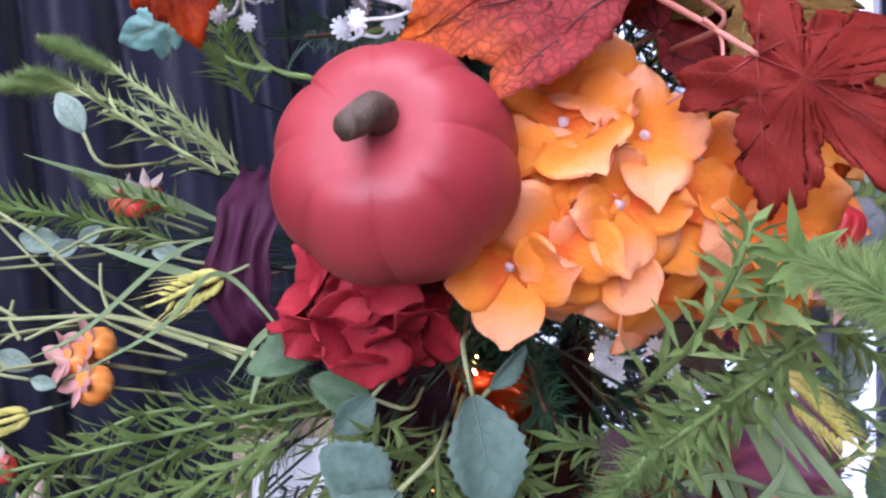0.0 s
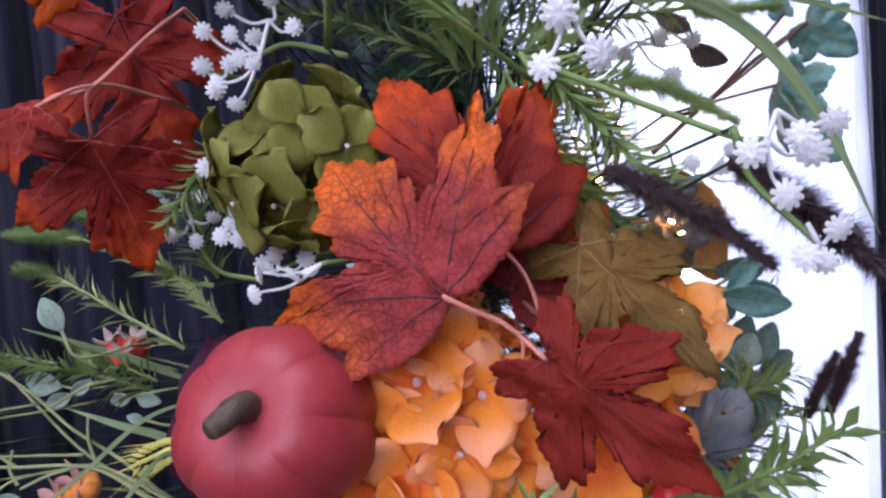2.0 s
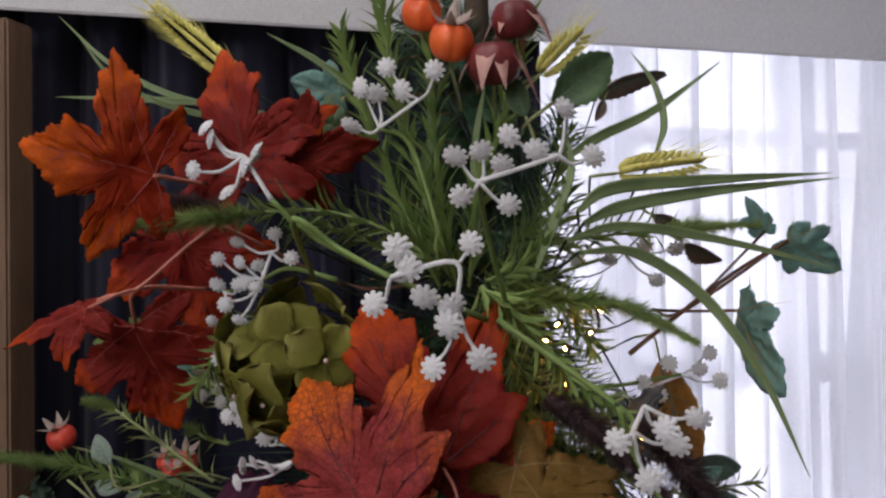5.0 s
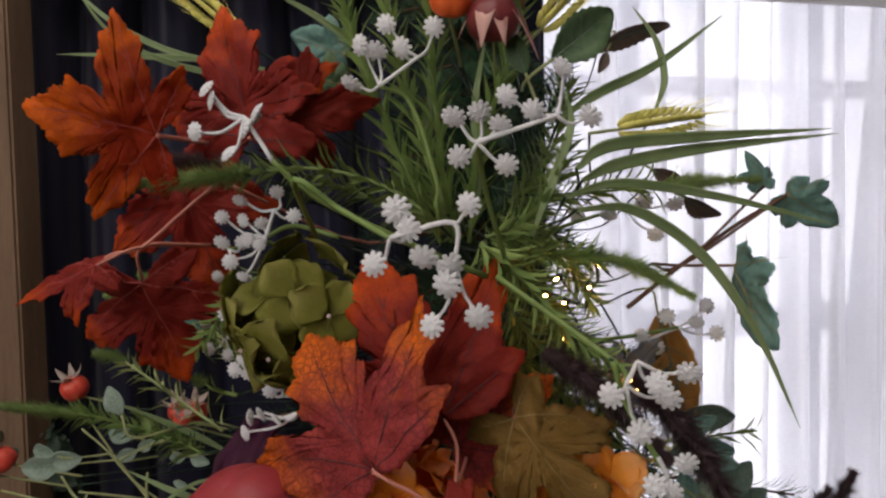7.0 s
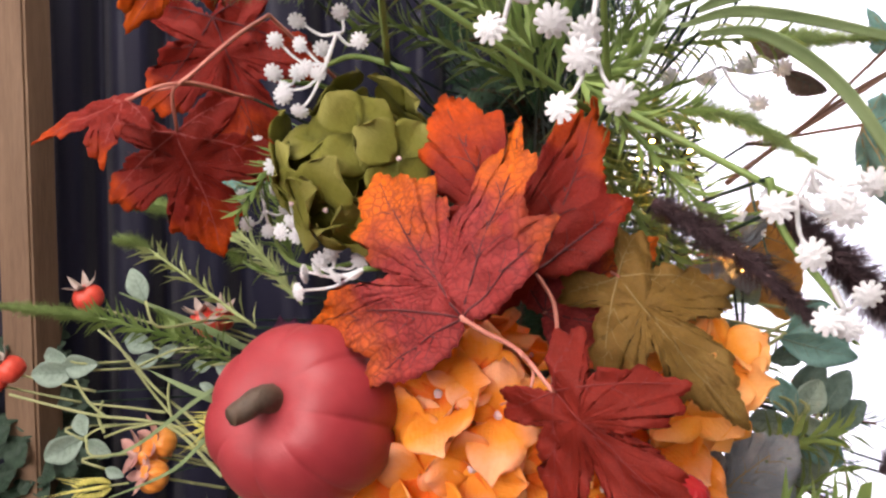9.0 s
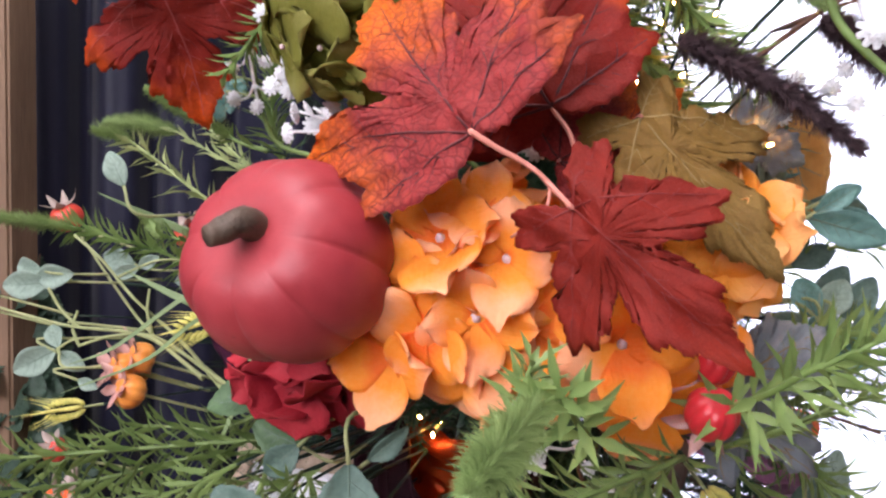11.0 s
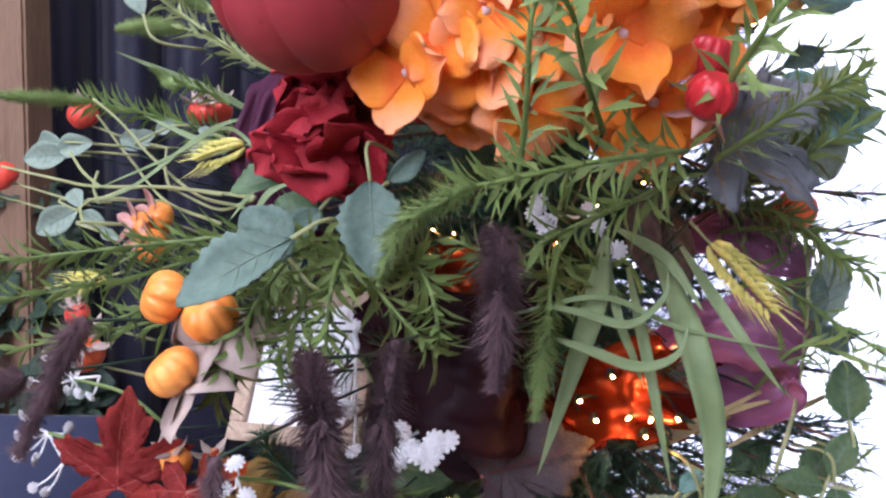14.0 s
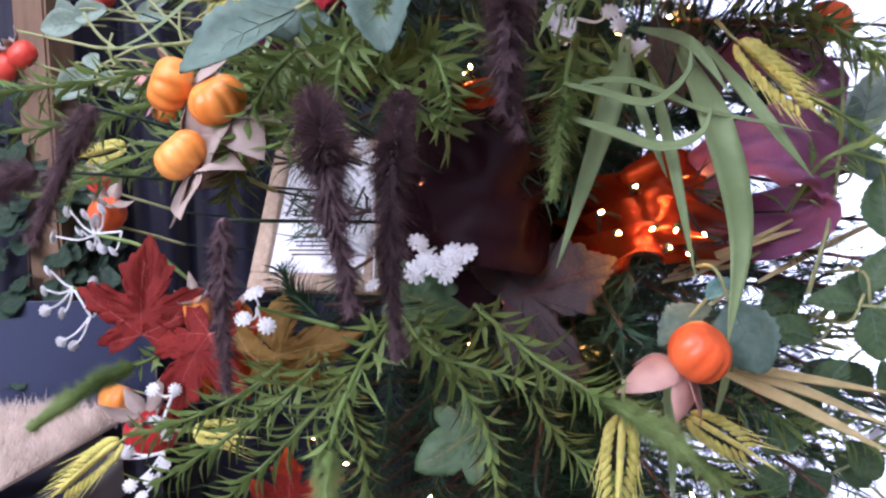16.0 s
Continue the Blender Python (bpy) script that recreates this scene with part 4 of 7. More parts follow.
drape("curtain", -1.15, 0.545, -0.02, 0.04, 2.1, 20, 0.03, M_NAVY, "dark navy pleated drape hanging to the floor", 3)
drape("curtain", 1.30, 2.0, -0.02, 0.04, 2.1, 9, 0.024, M_NAVY, "dark navy pleated drape beside the window", 8)
drape("sheer_curtain", 0.52, 1.35, -0.07, 0.04, 2.1, 12, 0.032, M_SHEER, "white sheer voile curtain lit by daylight", 5, True)


def window():
    win = tagged(thing("window_1", on_wall(0.97, -0.24, SILL), "white framed tall window behind sheer curtain", "window"), kind="structure")
    inv = win.matrix_world.inverted()
    inv = Matrix.Translation(-V(win.location))

    def bar(u, z, w, h, name="window_frame", d=0.06, out=-0.24, material=M_FRAME):
        ob = part(name, box(bmesh.new(), Matrix(), w, d, h, 0.004 if d > 0.02 else 0), material, win, smooth=False)
        ob.matrix_basis = inv @ at_wall(u, out, z)
        return ob

    for u in (LEFT + 0.03, RIGHT - 0.03, 0.78, 1.16):
        bar(u, (SILL + HEAD) / 2, 0.055, HEAD - SILL - 0.01)
    for u0, u1 in ((LEFT + 0.06, 0.75), (0.81, 1.13), (1.19, RIGHT - 0.06)):
        c, w = (u0 + u1) / 2, u1 - u0
        for z, h in ((HEAD - 0.035, 0.05), (SILL + 0.035, 0.06), (1.9, 0.03), (1.46, 0.05)):
            bar(c, z, w, h)
        pane = bar(c, (SILL + HEAD) / 2, w, HEAD - SILL - 0.12, "pane", 0.006, -0.25, M_GLASS)
        pane.visible_shadow = False


window()
bm = bmesh.new()
bmesh.ops.create_grid(bm, x_segments=1, y_segments=1, size=1, matrix=WALL @ Matrix.Translation((1.0, 3.0, 1.4)) @ Matrix.Rotation(radians(90), 4, "X") @ Matrix.Diagonal((5, 3.5, 1, 1)))
solid("backdrop", bm, M_OUTSIDE, "overexposed daylight outside the window", "backdrop", kind="structure")

# ---- the tree ----
tree = thing("artificial_tree", (CORE[0], CORE[1], 0), "artificial green pine tree dressed for autumn", "tree")
part("trunk", tube(bmesh.new(), ((0, 0, 0), (0, 0, 1.0), (0, 0, 2.05)), 0.03, 0.012, 12, 10), M_BARK, tree)
foot = bmesh.new()
for k in range(4):
    tube(foot, ((0, 0, 0.12), (0.12 * math.cos(k * 1.571), 0.12 * math.sin(k * 1.571), 0.05), (0.32 * math.cos(k * 1.571), 0.32 * math.sin(k * 1.571), 0.01)), 0.012, 0.01, 8, 6)
part("tree_stand", foot, M_WIRE, tree)
r_tree = random.Random(11)
for i in range(230):
    z = 0.95 + 0.95 * i / 229
    a = i * 2.39996
    reach = (0.36 - 0.12 * (z - 0.95)) * r_tree.uniform(0.5, 0.85) * (1.0 if z < 1.5 else 0.5)
    d = V((math.cos(a), math.sin(a), 0))
    if d.y > 0.25 and i % 2:
        d.y = -d.y
    if d.x > 0.2 and z > 1.3:
        reach *= 0.6
    pine_branch(tree, V((0, 0, z)), V((0, 0, z + r_tree.uniform(-0.05, 0.05))) + d * reach, 230, 0.026, r_tree)

for i in range(80):
    z = 1.0 + 0.6 * r_tree.random()
    d = V((r_tree.uniform(-0.9, 0.9), -1, 0)).normalized()
    pine_branch(tree, V((0, 0, z)), V((0, 0, z + r_tree.uniform(-0.07, 0.03))) + d * r_tree.uniform(0.2, 0.3), 260, 0.028, r_tree)
for i in range(46):
    z = 0.98 + 0.44 * r_tree.random()
    d = V((r_tree.uniform(0.5, 1.2), r_tree.uniform(-0.9, 0.2), 0)).normalized()
    pine_branch(tree, V((0, 0, z)), V((0, 0, z + r_tree.uniform(-0.06, 0.03))) + d * r_tree.uniform(0.2, 0.32), 260, 0.028, r_tree)

# ---- large heads ----
pumpkin((-0.017, 0.282, 1.499), (-0.007, -0.036, 0.015), 0.0455, ((-0.019, 0.258, 1.513), (-0.029, 0.233, 1.512)), "matte brick red foam pumpkin with brown stalk")
hydrangea = flower_head("orange_hydrangea", (0.06, 0.345, 1.478), (0.046, 0.05), (0.0, -1, 0.1), M_ORANGE, 20, 0.032, "bright orange silk hydrangea head with pink tipped petals", "flower", curls=(0.02, 0.14, -0.18), lift=0.2, width=1.05, seed=4)
for place, out, size, spin, raise_ in (((0.0465, 0.2939, 1.5112), (-0.15, -1, 0.35), 0.034, 0.55, 0.45), ((0.0756, 0.2904, 1.5042), (0.15, -1, 0.1), 0.0275, 0.2, 0.7), ((0.0483, 0.2909, 1.4862), (-0.1, -1, -0.1), 0.027, 0.7, 0.25),
                                       ((0.0238, 0.3008, 1.4572), (-0.35, -1, -0.2), 0.031, 0.25, 0.45), ((0.0590, 0.2950, 1.4600), (0.0, -1, -0.35), 0.030, 0.9, 0.3), ((0.0850, 0.2960, 1.4760), (0.3, -1, -0.1), 0.029, 0.5, 0.35), ((0.0640, 0.2960, 1.5220), (0.0, -1, 0.5), 0.024, 0.1, 0.5), ((0.0980, 0.3000, 1.4930), (0.4, -1, 0.1), 0.027, 0.8, 0.4), ((0.0350, 0.2920, 1.4900), (-0.3, -1, 0.0), 0.024, 0.4, 0.4), ((0.0640, 0.2860, 1.4800), (0.1, -1, -0.2), 0.025, 0.3, 0.3), ((0.0420, 0.2880, 1.4720), (-0.2, -1, -0.3), 0.026, 1.2, 0.3), ((0.0800, 0.3060, 1.4400), (0.25, -1, -0.6), 0.028, 0.75, 0.15)):
    floret_on(hydrangea, place, out, size, spin, raise_, M_ORANGE)
hydrangea = flower_head("orange_hydrangea", (0.1333, 0.3596, 1.4635), (0.026, 0.032), (0.1, -1, 0.1), M_ORANGE, 7, 0.032, "orange silk hydrangea sprig under a dark maple leaf", "flower", seed=9)
for place, out, size, spin, raise_ in (((0.1240, 0.3016, 1.4700), (0.1, -1, 0.0), 0.032, 0.5, 0.5), ((0.1380, 0.3200, 1.4420), (0.2, -1, -0.4), 0.034, 0.1, 0.2)):
    floret_on(hydrangea, place, out, size, spin, raise_, M_ORANGE)
flower_head("orange_hydrangea", (0.1693, 0.3526, 1.5089), (0.02, 0.024), (0.1, -1, 0.2), M_GOLD, 7, 0.03, "golden orange silk flower behind a maple leaf", "flower", seed=12)
flower_head("olive_hydrangea", (-0.0120, 0.3530, 1.6200), (0.044, 0.048), (-0.1, -1, 0.1), M_LIME, 16, 0.027, "dull olive green silk hydrangea head", "flower", width=1.12, curls=(0.06, -0.1, -0.2), lift=0.12, seed=6)
flower_head("burgundy_peony", (-0.034, 0.366, 1.448), (0.029, 0.032), (-0.1, -1, -0.1), M_WINE, 22, 0.028, "deep red silk peony under the pumpkin", "flower", width=1.15, curls=(0.35, 0.2, -0.3), count=3, lift=0.75, seed=8)

# ---- maple leaves ----
FORK = (0.1031, 0.2525, 1.5271)
lobed_leaf("maple_leaf", (0.0639, 0.2595, 1.5544), (0.008, 0.297, 1.618), M_FLAME, M_VEIN, "flame orange and crimson maple leaf with dark veins", "maple leaf", -0.15, -0.1, 0, 1.0, half=BROAD_HALF, seed=5)
lobed_leaf("maple_leaf", (0.0897, 0.3093, 1.5690), (0.035, 0.323, 1.661), M_RED, M_VEIN, "dusty red maple leaf with an orange edge", "maple leaf", -0.2, -0.3, 8, 0.85, half=BROAD_HALF, stalk=[(0.0991, 0.3001, 1.5564), (0.1029, 0.2793, 1.5417)], seed=6)
lobed_leaf("maple_leaf", (0.0930, 0.3258, 1.5472), (0.15, 0.354, 1.586), M_FLAME, M_VEIN, "red maple leaf turning orange at its tips", "maple leaf", -0.2, -0.2, -10, 0.8, half=BROAD_HALF, seed=7)
lobed_leaf("maple_leaf", FORK, (0.1613, 0.2233, 1.4769), M_DARK, M_VEIN4, "dark red maple leaf hanging over the orange flower", "maple leaf", -0.1, -0.2, 0, 0.64, seed=8)
lobed_leaf("maple_leaf", (0.1280, 0.3225, 1.5671), (0.1905, 0.3004, 1.5042), M_OLIVE, M_VEIN3, "olive brown maple leaf", "maple leaf", -0.3, -0.3, -25, 0.62, seed=9)
lobed_leaf("maple_leaf", (0.1434, 0.3485, 1.5476), (0.1205, 0.3311, 1.5258), M_RED, M_VEIN2, "small dusty red maple leaf", "maple leaf", seed=10)
lobed_leaf("maple_leaf", (-0.0602, 0.2738, 1.7289), (-0.1205, 0.2407, 1.7414), M_RUST, M_VEIN2, "orange red maple leaf against the navy drape", "maple leaf", -0.1, -0.1, 0, 1.15, seed=11)
lobed_leaf("maple_leaf", (-0.0251, 0.3123, 1.7293), (-0.0508, 0.3217, 1.8152), M_RED, M_VEIN, "deep red maple leaf standing upright", "maple leaf", -0.2, -0.4, 0, 0.85, seed=12)
lobed_leaf("maple_leaf", (-0.0131, 0.3258, 1.7401), (0.0463, 0.3498, 1.7515), M_DARK, M_VEIN4, "small deep red maple leaf", "maple leaf", -0.2, -0.2, 0, 0.8, seed=13)
TWIG_L = (-0.1101, 0.3310, 1.6650)
lobed_leaf("maple_leaf", (-0.1250, 0.3950, 1.7150), (-0.1050, 0.4200, 1.6120), M_RED, M_VEIN, "large dark red maple leaf with an orange tip", "maple leaf", -0.15, -0.2, 0, 0.8, seed=14)
lobed_leaf("maple_leaf", (-0.1250, 0.3520, 1.6400), (-0.1125, 0.3760, 1.5600), M_RED, M_VEIN2, "crimson maple leaf hanging from a coral twig", "maple leaf", -0.2, -0.3, 5, 0.95, stalk=[TWIG_L], seed=15)
lobed_leaf("maple_leaf", (-0.1325, 0.3152, 1.6543), (-0.1794, 0.2937, 1.6369), M_RED, M_VEIN2, "curled crimson maple leaf seen edge on", "maple leaf", -0.3, -0.6, 62, 0.6, stalk=[TWIG_L], seed=16)
twig([(-0.0712, 0.3624, 1.7071), (-0.0825, 0.3384, 1.6887), (-0.1101, 0.3310, 1.6650), (-0.1285, 0.3267, 1.6607), (-0.1408, 0.3236, 1.6530)], 0.0013, 0.001, M_TWIG, "coral twig carrying the maple leaves", root=True)
lobed_leaf("maple_leaf", (-0.2209, 0.42, 1.2001), (-0.2149, 0.425, 1.2709), M_BRICK, M_VEIN2, "brick red maple leaf beside white filler flowers", "maple leaf", -0.1, -0.15, 0, 0.9, seed=17)
lobed_leaf("maple_leaf", (-0.1645, 0.415, 1.2023), (-0.1919, 0.395, 1.1484), M_BRICK, M_VEIN2, "brick red maple leaf turning orange below", "maple leaf", -0.2, -0.3, 10, 0.9, seed=18)
lobed_leaf("maple_leaf", (-0.1751, 0.4469, 1.1966), (-0.1354, 0.4540, 1.1585), M_RUST, M_VEIN2, "orange red maple leaf low on the tree", "maple leaf", seed=19)
lobed_leaf("maple_leaf", (-0.1298, 0.4162, 1.1842), (-0.0548, 0.4165, 1.2014), M_OLIVE, M_VEIN3, "olive maple leaf folded along its rib", "maple leaf", -0.2, -0.6, 35, 0.7, seed=20)
lobed_leaf("maple_leaf", (0.0401, 0.415, 1.2267), (0.107, 0.405, 1.2554), M_SMOKY_BACKLIT, M_VEIN, "smoky translucent maple leaf with backlight painted amber", "maple leaf", -0.25, -0.2, 0, 1.25, seed=21)
lobed_leaf("maple_leaf", (-0.0787, 0.3509, 1.1133), (-0.0800, 0.3535, 1.1480), M_RED, M_VEIN2, "dark red maple leaf tip", "maple leaf", seed=22)
oval_leaf((0.2174, 0.5020, 1.6013), (0.2363, 0.4813, 1.5242), 0.55, M_AMBER, "amber brown silk leaf lit by the window", teeth=0.6, roll=10)
twig([(0.0642, 0.2576, 1.5543), (0.0744, 0.2593, 1.5483), (0.0881, 0.2617, 1.5407), (0.1031, 0.2525, 1.5271)], 0.0012, 0.001, M_TWIG, "coral twig joining two maple leaves")
twig([(0.0884, 0.2586, 1.5406), (0.0942, 0.2594, 1.5346), (0.0922, 0.2582, 1.5241), (0.0793, 0.2721, 1.5145)], 0.0008, 0.0006, M_TWIG, "thin coral side twig of maple", root=False)
lobed_leaf("maple_leaf", (0.1715, 0.3679, 1.4320), (0.2390, 0.4145, 1.4683), M_SLATE, M_VEIN3, "slate blue silk leaf beside dark red mini pumpkins", "maple leaf", -0.2, -0.2, 0, 0.9, seed=25)
lobed_leaf("maple_leaf", (0.1812, 0.4213, 1.5700), (0.2271, 0.4399, 1.5502), M_SLATE, M_VEIN3, "slate blue silk leaf by the window", "maple leaf", -0.2, -0.2, 0, 0.9, seed=26)

# ---- ivy and single leaves ----
for base, tip, rl in (((0.3041, 0.4800, 1.6916), (0.3413, 0.4868, 1.6681), 0), ((0.2608, 0.4217, 1.6459), (0.2715, 0.3804, 1.5975), 50), ((0.2885, 0.4769, 1.6979), (0.2789, 0.4815, 1.7257), 50)):
    lobed_leaf("ivy_leaf", base, tip, M_TEAL, M_VEIN3, "grey green ivy leaf against the sheer curtain", "ivy leaf", -0.2, -0.3, rl, 0.9, half=IVY_HALF, stalk=[(0.2310, 0.4663, 1.6424)], stalk_material=M_TWIG2, group="ivy leaves")
for base, tip in (((-0.0146, 0.4521, 1.8042), (-0.0546, 0.4442, 1.8190)), ((-0.1715, 0.5135, 1.6023), (-0.2073, 0.5120, 1.5920)), ((-0.1770, 0.5402, 1.6171), (-0.2043, 0.5326, 1.5988))):
    lobed_leaf("ivy_leaf", base, tip, M_TEAL, M_VEIN3, "pale teal ivy leaf before the navy drape", "ivy leaf", -0.2, -0.2, 0, 1.0, half=IVY_HALF, stalk_material=M_STALK, group="ivy leaves")
lobed_leaf("ivy_leaf", (-0.0146, 0.4405, 1.7792), (-0.0473, 0.4340, 1.7923), M_DEEP, M_VEIN3, "dark green ivy leaf", "ivy leaf", half=IVY_HALF, stalk_material=M_STALK, group="ivy leaves")
twig([(0.3052, 0.4854, 1.6916), (0.2687, 0.4761, 1.6700), (0.2310, 0.4663, 1.6424), (0.1933, 0.4563, 1.6127)], 0.0013, 0.0018, M_TWIG2, "thin dark brown ivy stem", root=False)
for base, tip in (((0.0328, 0.3736, 1.1595), (-0.0050, 0.3619, 1.1380)), ((-0.0325, 0.4248, 1.2301), (0.0209, 0.4376, 1.2175))):
    lobed_leaf("ivy_leaf", base, tip, M_DEEP, M_VEIN3, "dark green lobed leaf deep in the tree", "ivy leaf", half=IVY_HALF, stalk_material=M_STALK, group="ivy leaves")

SAGE = "grey green silk rose leaf with toothed rim"
for base, tip, w, m, rl in (((0.0054, 0.2994, 1.4060), (0.0117, 0.2859, 1.3613), 0.66, M_SAGE, 0), ((-0.0250, 0.2744, 1.3790), (-0.0652, 0.2422, 1.3534), 0.5, M_SAGE, 20),
                            ((-0.0315, 0.2874, 1.3693), (-0.0536, 0.2850, 1.3937), 0.8, M_SAGE, 10), ((0.0126, 0.3062, 1.4061), (0.0301, 0.3116, 1.4211), 0.5, M_SAGE, 30),
                            ((-0.0655, 0.3720, 1.4142), (-0.1023, 0.3631, 1.4072), 0.6, M_DEEP, 30), ((-0.0436, 0.3639, 1.3882), (-0.0712, 0.3590, 1.3999), 0.7, M_DEEP, 0),
                            ((0.1686, 0.3842, 1.2329), (0.1843, 0.3748, 1.1967), 0.85, M_SAGE, 10), ((0.1586, 0.3917, 1.2300), (0.1313, 0.3727, 1.2129), 0.6, M_SAGE, 30), ((0.1571, 0.3916, 1.2332), (0.1692, 0.3957, 1.2451), 0.6, M_TEAL, 0),
                            ((0.2576, 0.5076, 1.3132), (0.2726, 0.5162, 1.3685), 0.45, M_EUC, 0), ((0.2551, 0.5072, 1.3162), (0.2320, 0.5027, 1.3341), 0.6, M_EUC, 20), ((0.2569, 0.5075, 1.3150), (0.2763, 0.5109, 1.2950), 0.7, M_EUC, 0),
                            ((0.2648, 0.4635, 1.2609), (0.2625, 0.4661, 1.2981), 0.7, M_DEEP, 0), ((0.2488, 0.4559, 1.2209), (0.2193, 0.4486, 1.2251), 0.6, M_DEEP, 20), ((0.2554, 0.4576, 1.2207), (0.2617, 0.4564, 1.1867), 0.7, M_DEEP, 0),
                            ((0.2521, 0.4573, 1.2275), (0.2671, 0.4635, 1.2541), 0.6, M_DEEP, 0),
                            ((0.1486, 0.3633, 1.7745), (0.1851, 0.3729, 1.8033), 0.6, M_DEEP, 0), ((0.1316, 0.3694, 1.7680), (0.1232, 0.3690, 1.7923), 0.6, M_DEEP, 0), ((0.2378, 0.5218, 1.6912), (0.2658, 0.5271, 1.6753), 0.6, M_BROWN, 30),
                            ((0.2142, 0.5179, 1.7137), (0.2400, 0.5228, 1.7000), 0.5, M_BROWN, 10), ((0.1985, 0.4619, 1.5666), (0.2141, 0.4596, 1.5356), 0.6, M_EUC, 0),
                            ((-0.0404, 0.3499, 1.3936), (-0.0589, 0.3478, 1.3764), 0.7, M_SAGE, 0)):
    oval_leaf(base, tip, w, m, SAGE if m in (M_SAGE, M_EUC, M_TEAL) else ("dry brown curled leaf" if m is M_BROWN else "dark green toothed silk leaf"), roll=rl)
oval_leaf((0.1726, 0.6696, 1.8397), (0.2321, 0.6843, 1.8690), 0.4, M_BROWN, "curled dry brown leaf before the sheer curtain", roll=40, curl=0.4)
oval_leaf((0.1796, 0.6710, 1.8369), (0.1714, 0.6679, 1.8150), 0.5, M_BROWN, "curled dry brown leaf before the sheer curtain", roll=-30)
for base, tip in (((-0.3333, 0.5204, 1.4463), (-0.3718, 0.5119, 1.4430)), ((-0.3426, 0.5189, 1.4507), (-0.3087, 0.5163, 1.4553)), ((-0.3406, 0.5199, 1.4567), (-0.3687, 0.5244, 1.4589)), ((-0.3032, 0.4911, 1.3983), (-0.3361, 0.4823, 1.3798)), ((-0.3010, 0.4914, 1.3961), (-0.2801, 0.4946, 1.3835)),
                  ((-0.3012, 0.4918, 1.4005), (-0.3155, 0.5007, 1.4166)), ((-0.2555, 0.5284, 1.4625), (-0.2752, 0.5234, 1.4552)), ((-0.2555, 0.5284, 1.4625), (-0.2402, 0.5326, 1.4720)), ((-0.2716, 0.4755, 1.3807), (-0.2567, 0.4781, 1.3747)), ((-0.1714, 0.4734, 1.4532), (-0.1835, 0.4712, 1.4570)),
                  ((-0.2914, 0.5768, 1.4592), (-0.3252, 0.5773, 1.4659)), ((-0.2160, 0.5465, 1.4531), (-0.2345, 0.5461, 1.4504)), ((-0.2120, 0.5465, 1.4528), (-0.1921, 0.5461, 1.4474)), ((-0.1924, 0.4181, 1.5289), (-0.2031, 0.4170, 1.5511))):
    oval_leaf(base, tip, 0.62, M_EUC, "grey green eucalyptus leaf on a thin stem", teeth=0.0, group="eucalyptus leaves")
for k in range(9):
    a = 0.55 + k * 0.62
    c = V((0.2439, 0.4737, 1.4589))
    q = c + V((0.018 * math.cos(a * 1.7), 0.01 * math.sin(a), 0.022 * math.sin(a * 1.7) - 0.003 * k))
    oval_leaf(c + (q - c) * 0.2, q + (q - c) * 0.5, 0.7, M_TEAL if k % 2 else M_EUC, "round blue green eucalyptus leaf", teeth=0.0, group="eucalyptus leaves")
for base, tip in (((0.2206, 0.4185, 1.5234), (0.2638, 0.4190, 1.5124)), ((0.2243, 0.4189, 1.5264), (0.2461, 0.4211, 1.5412)), ((0.2256, 0.4274, 1.5251), (0.2647, 0.4352, 1.5171)), ((0.2284, 0.4285, 1.5314), (0.2521, 0.4344, 1.5414)), ((0.1867, 0.4208, 1.4423), (0.2201, 0.4277, 1.4369))):
    oval_leaf(base, tip, 0.45, M_TEAL, "blue green silk leaf by the window", teeth=0.3)

# ---- leafy sprigs ----
frond([*[(0.1149, 0.3002, 1.4264), (0.1080, 0.2646, 1.4455)], (0.104, 0.232, 1.463), (0.097, 0.209, 1.466)], 34, 0.028, M_FRESH, [(0.092, 0.164, 1.466), (0.088, 0.14, 1.464)], 0.0072, 0.0022)
frond([(0.1642, 0.3227, 1.4382), (0.1760, 0.2760, 1.4586), (0.1859, 0.2590, 1.4720), (0.1985, 0.2525, 1.4814), (0.2178, 0.2528, 1.4924)], 56, 0.03, M_FRESH, None, 0.006, 0.0024)
frond([(0.1682, 0.3419, 1.4158), (0.1883, 0.3271, 1.4290), (0.2086, 0.3227, 1.4424), (0.2275, 0.3177, 1.4528)], 60, 0.026, M_GREEN, None, 0.006, 0.0012)
frond([(0.1532, 0.3182, 1.4186), (0.1177, 0.2840, 1.4128), (0.0866, 0.2608, 1.4053), (0.0637, 0.2448, 1.3998)], 80, 0.03, M_GREEN, [(0.0473, 0.2351, 1.3906), (0.0386, 0.2291, 1.3812), (0.0322, 0.2238, 1.3639)], 0.006, 0.0018)
frond([(0.1545, 0.3484, 1.4087), (0.1308, 0.3212, 1.3966), (0.1071, 0.3046, 1.3862), (0.0871, 0.2888, 1.3765)], 60, 0.03, M_GREEN, None, 0.006, 0.0018)
frond([(-0.0613, 0.3904, 1.3839), (-0.1386, 0.3723, 1.3757), (-0.1966, 0.3588, 1.3695), (-0.2545, 0.3452, 1.3633)], 90, 0.032, M_GREEN)
frond([(-0.0648, 0.3988, 1.3736), (-0.1273, 0.3841, 1.3655), (-0.1829, 0.3702, 1.3509), (-0.2552, 0.3529, 1.3392)], 90, 0.032, M_GREEN)
frond([(-0.0393, 0.3535, 1.3781), (-0.0422, 0.3106, 1.3676), (-0.0502, 0.2858, 1.3445), (-0.0617, 0.2805, 1.3185)], 70, 0.03, M_GREEN)
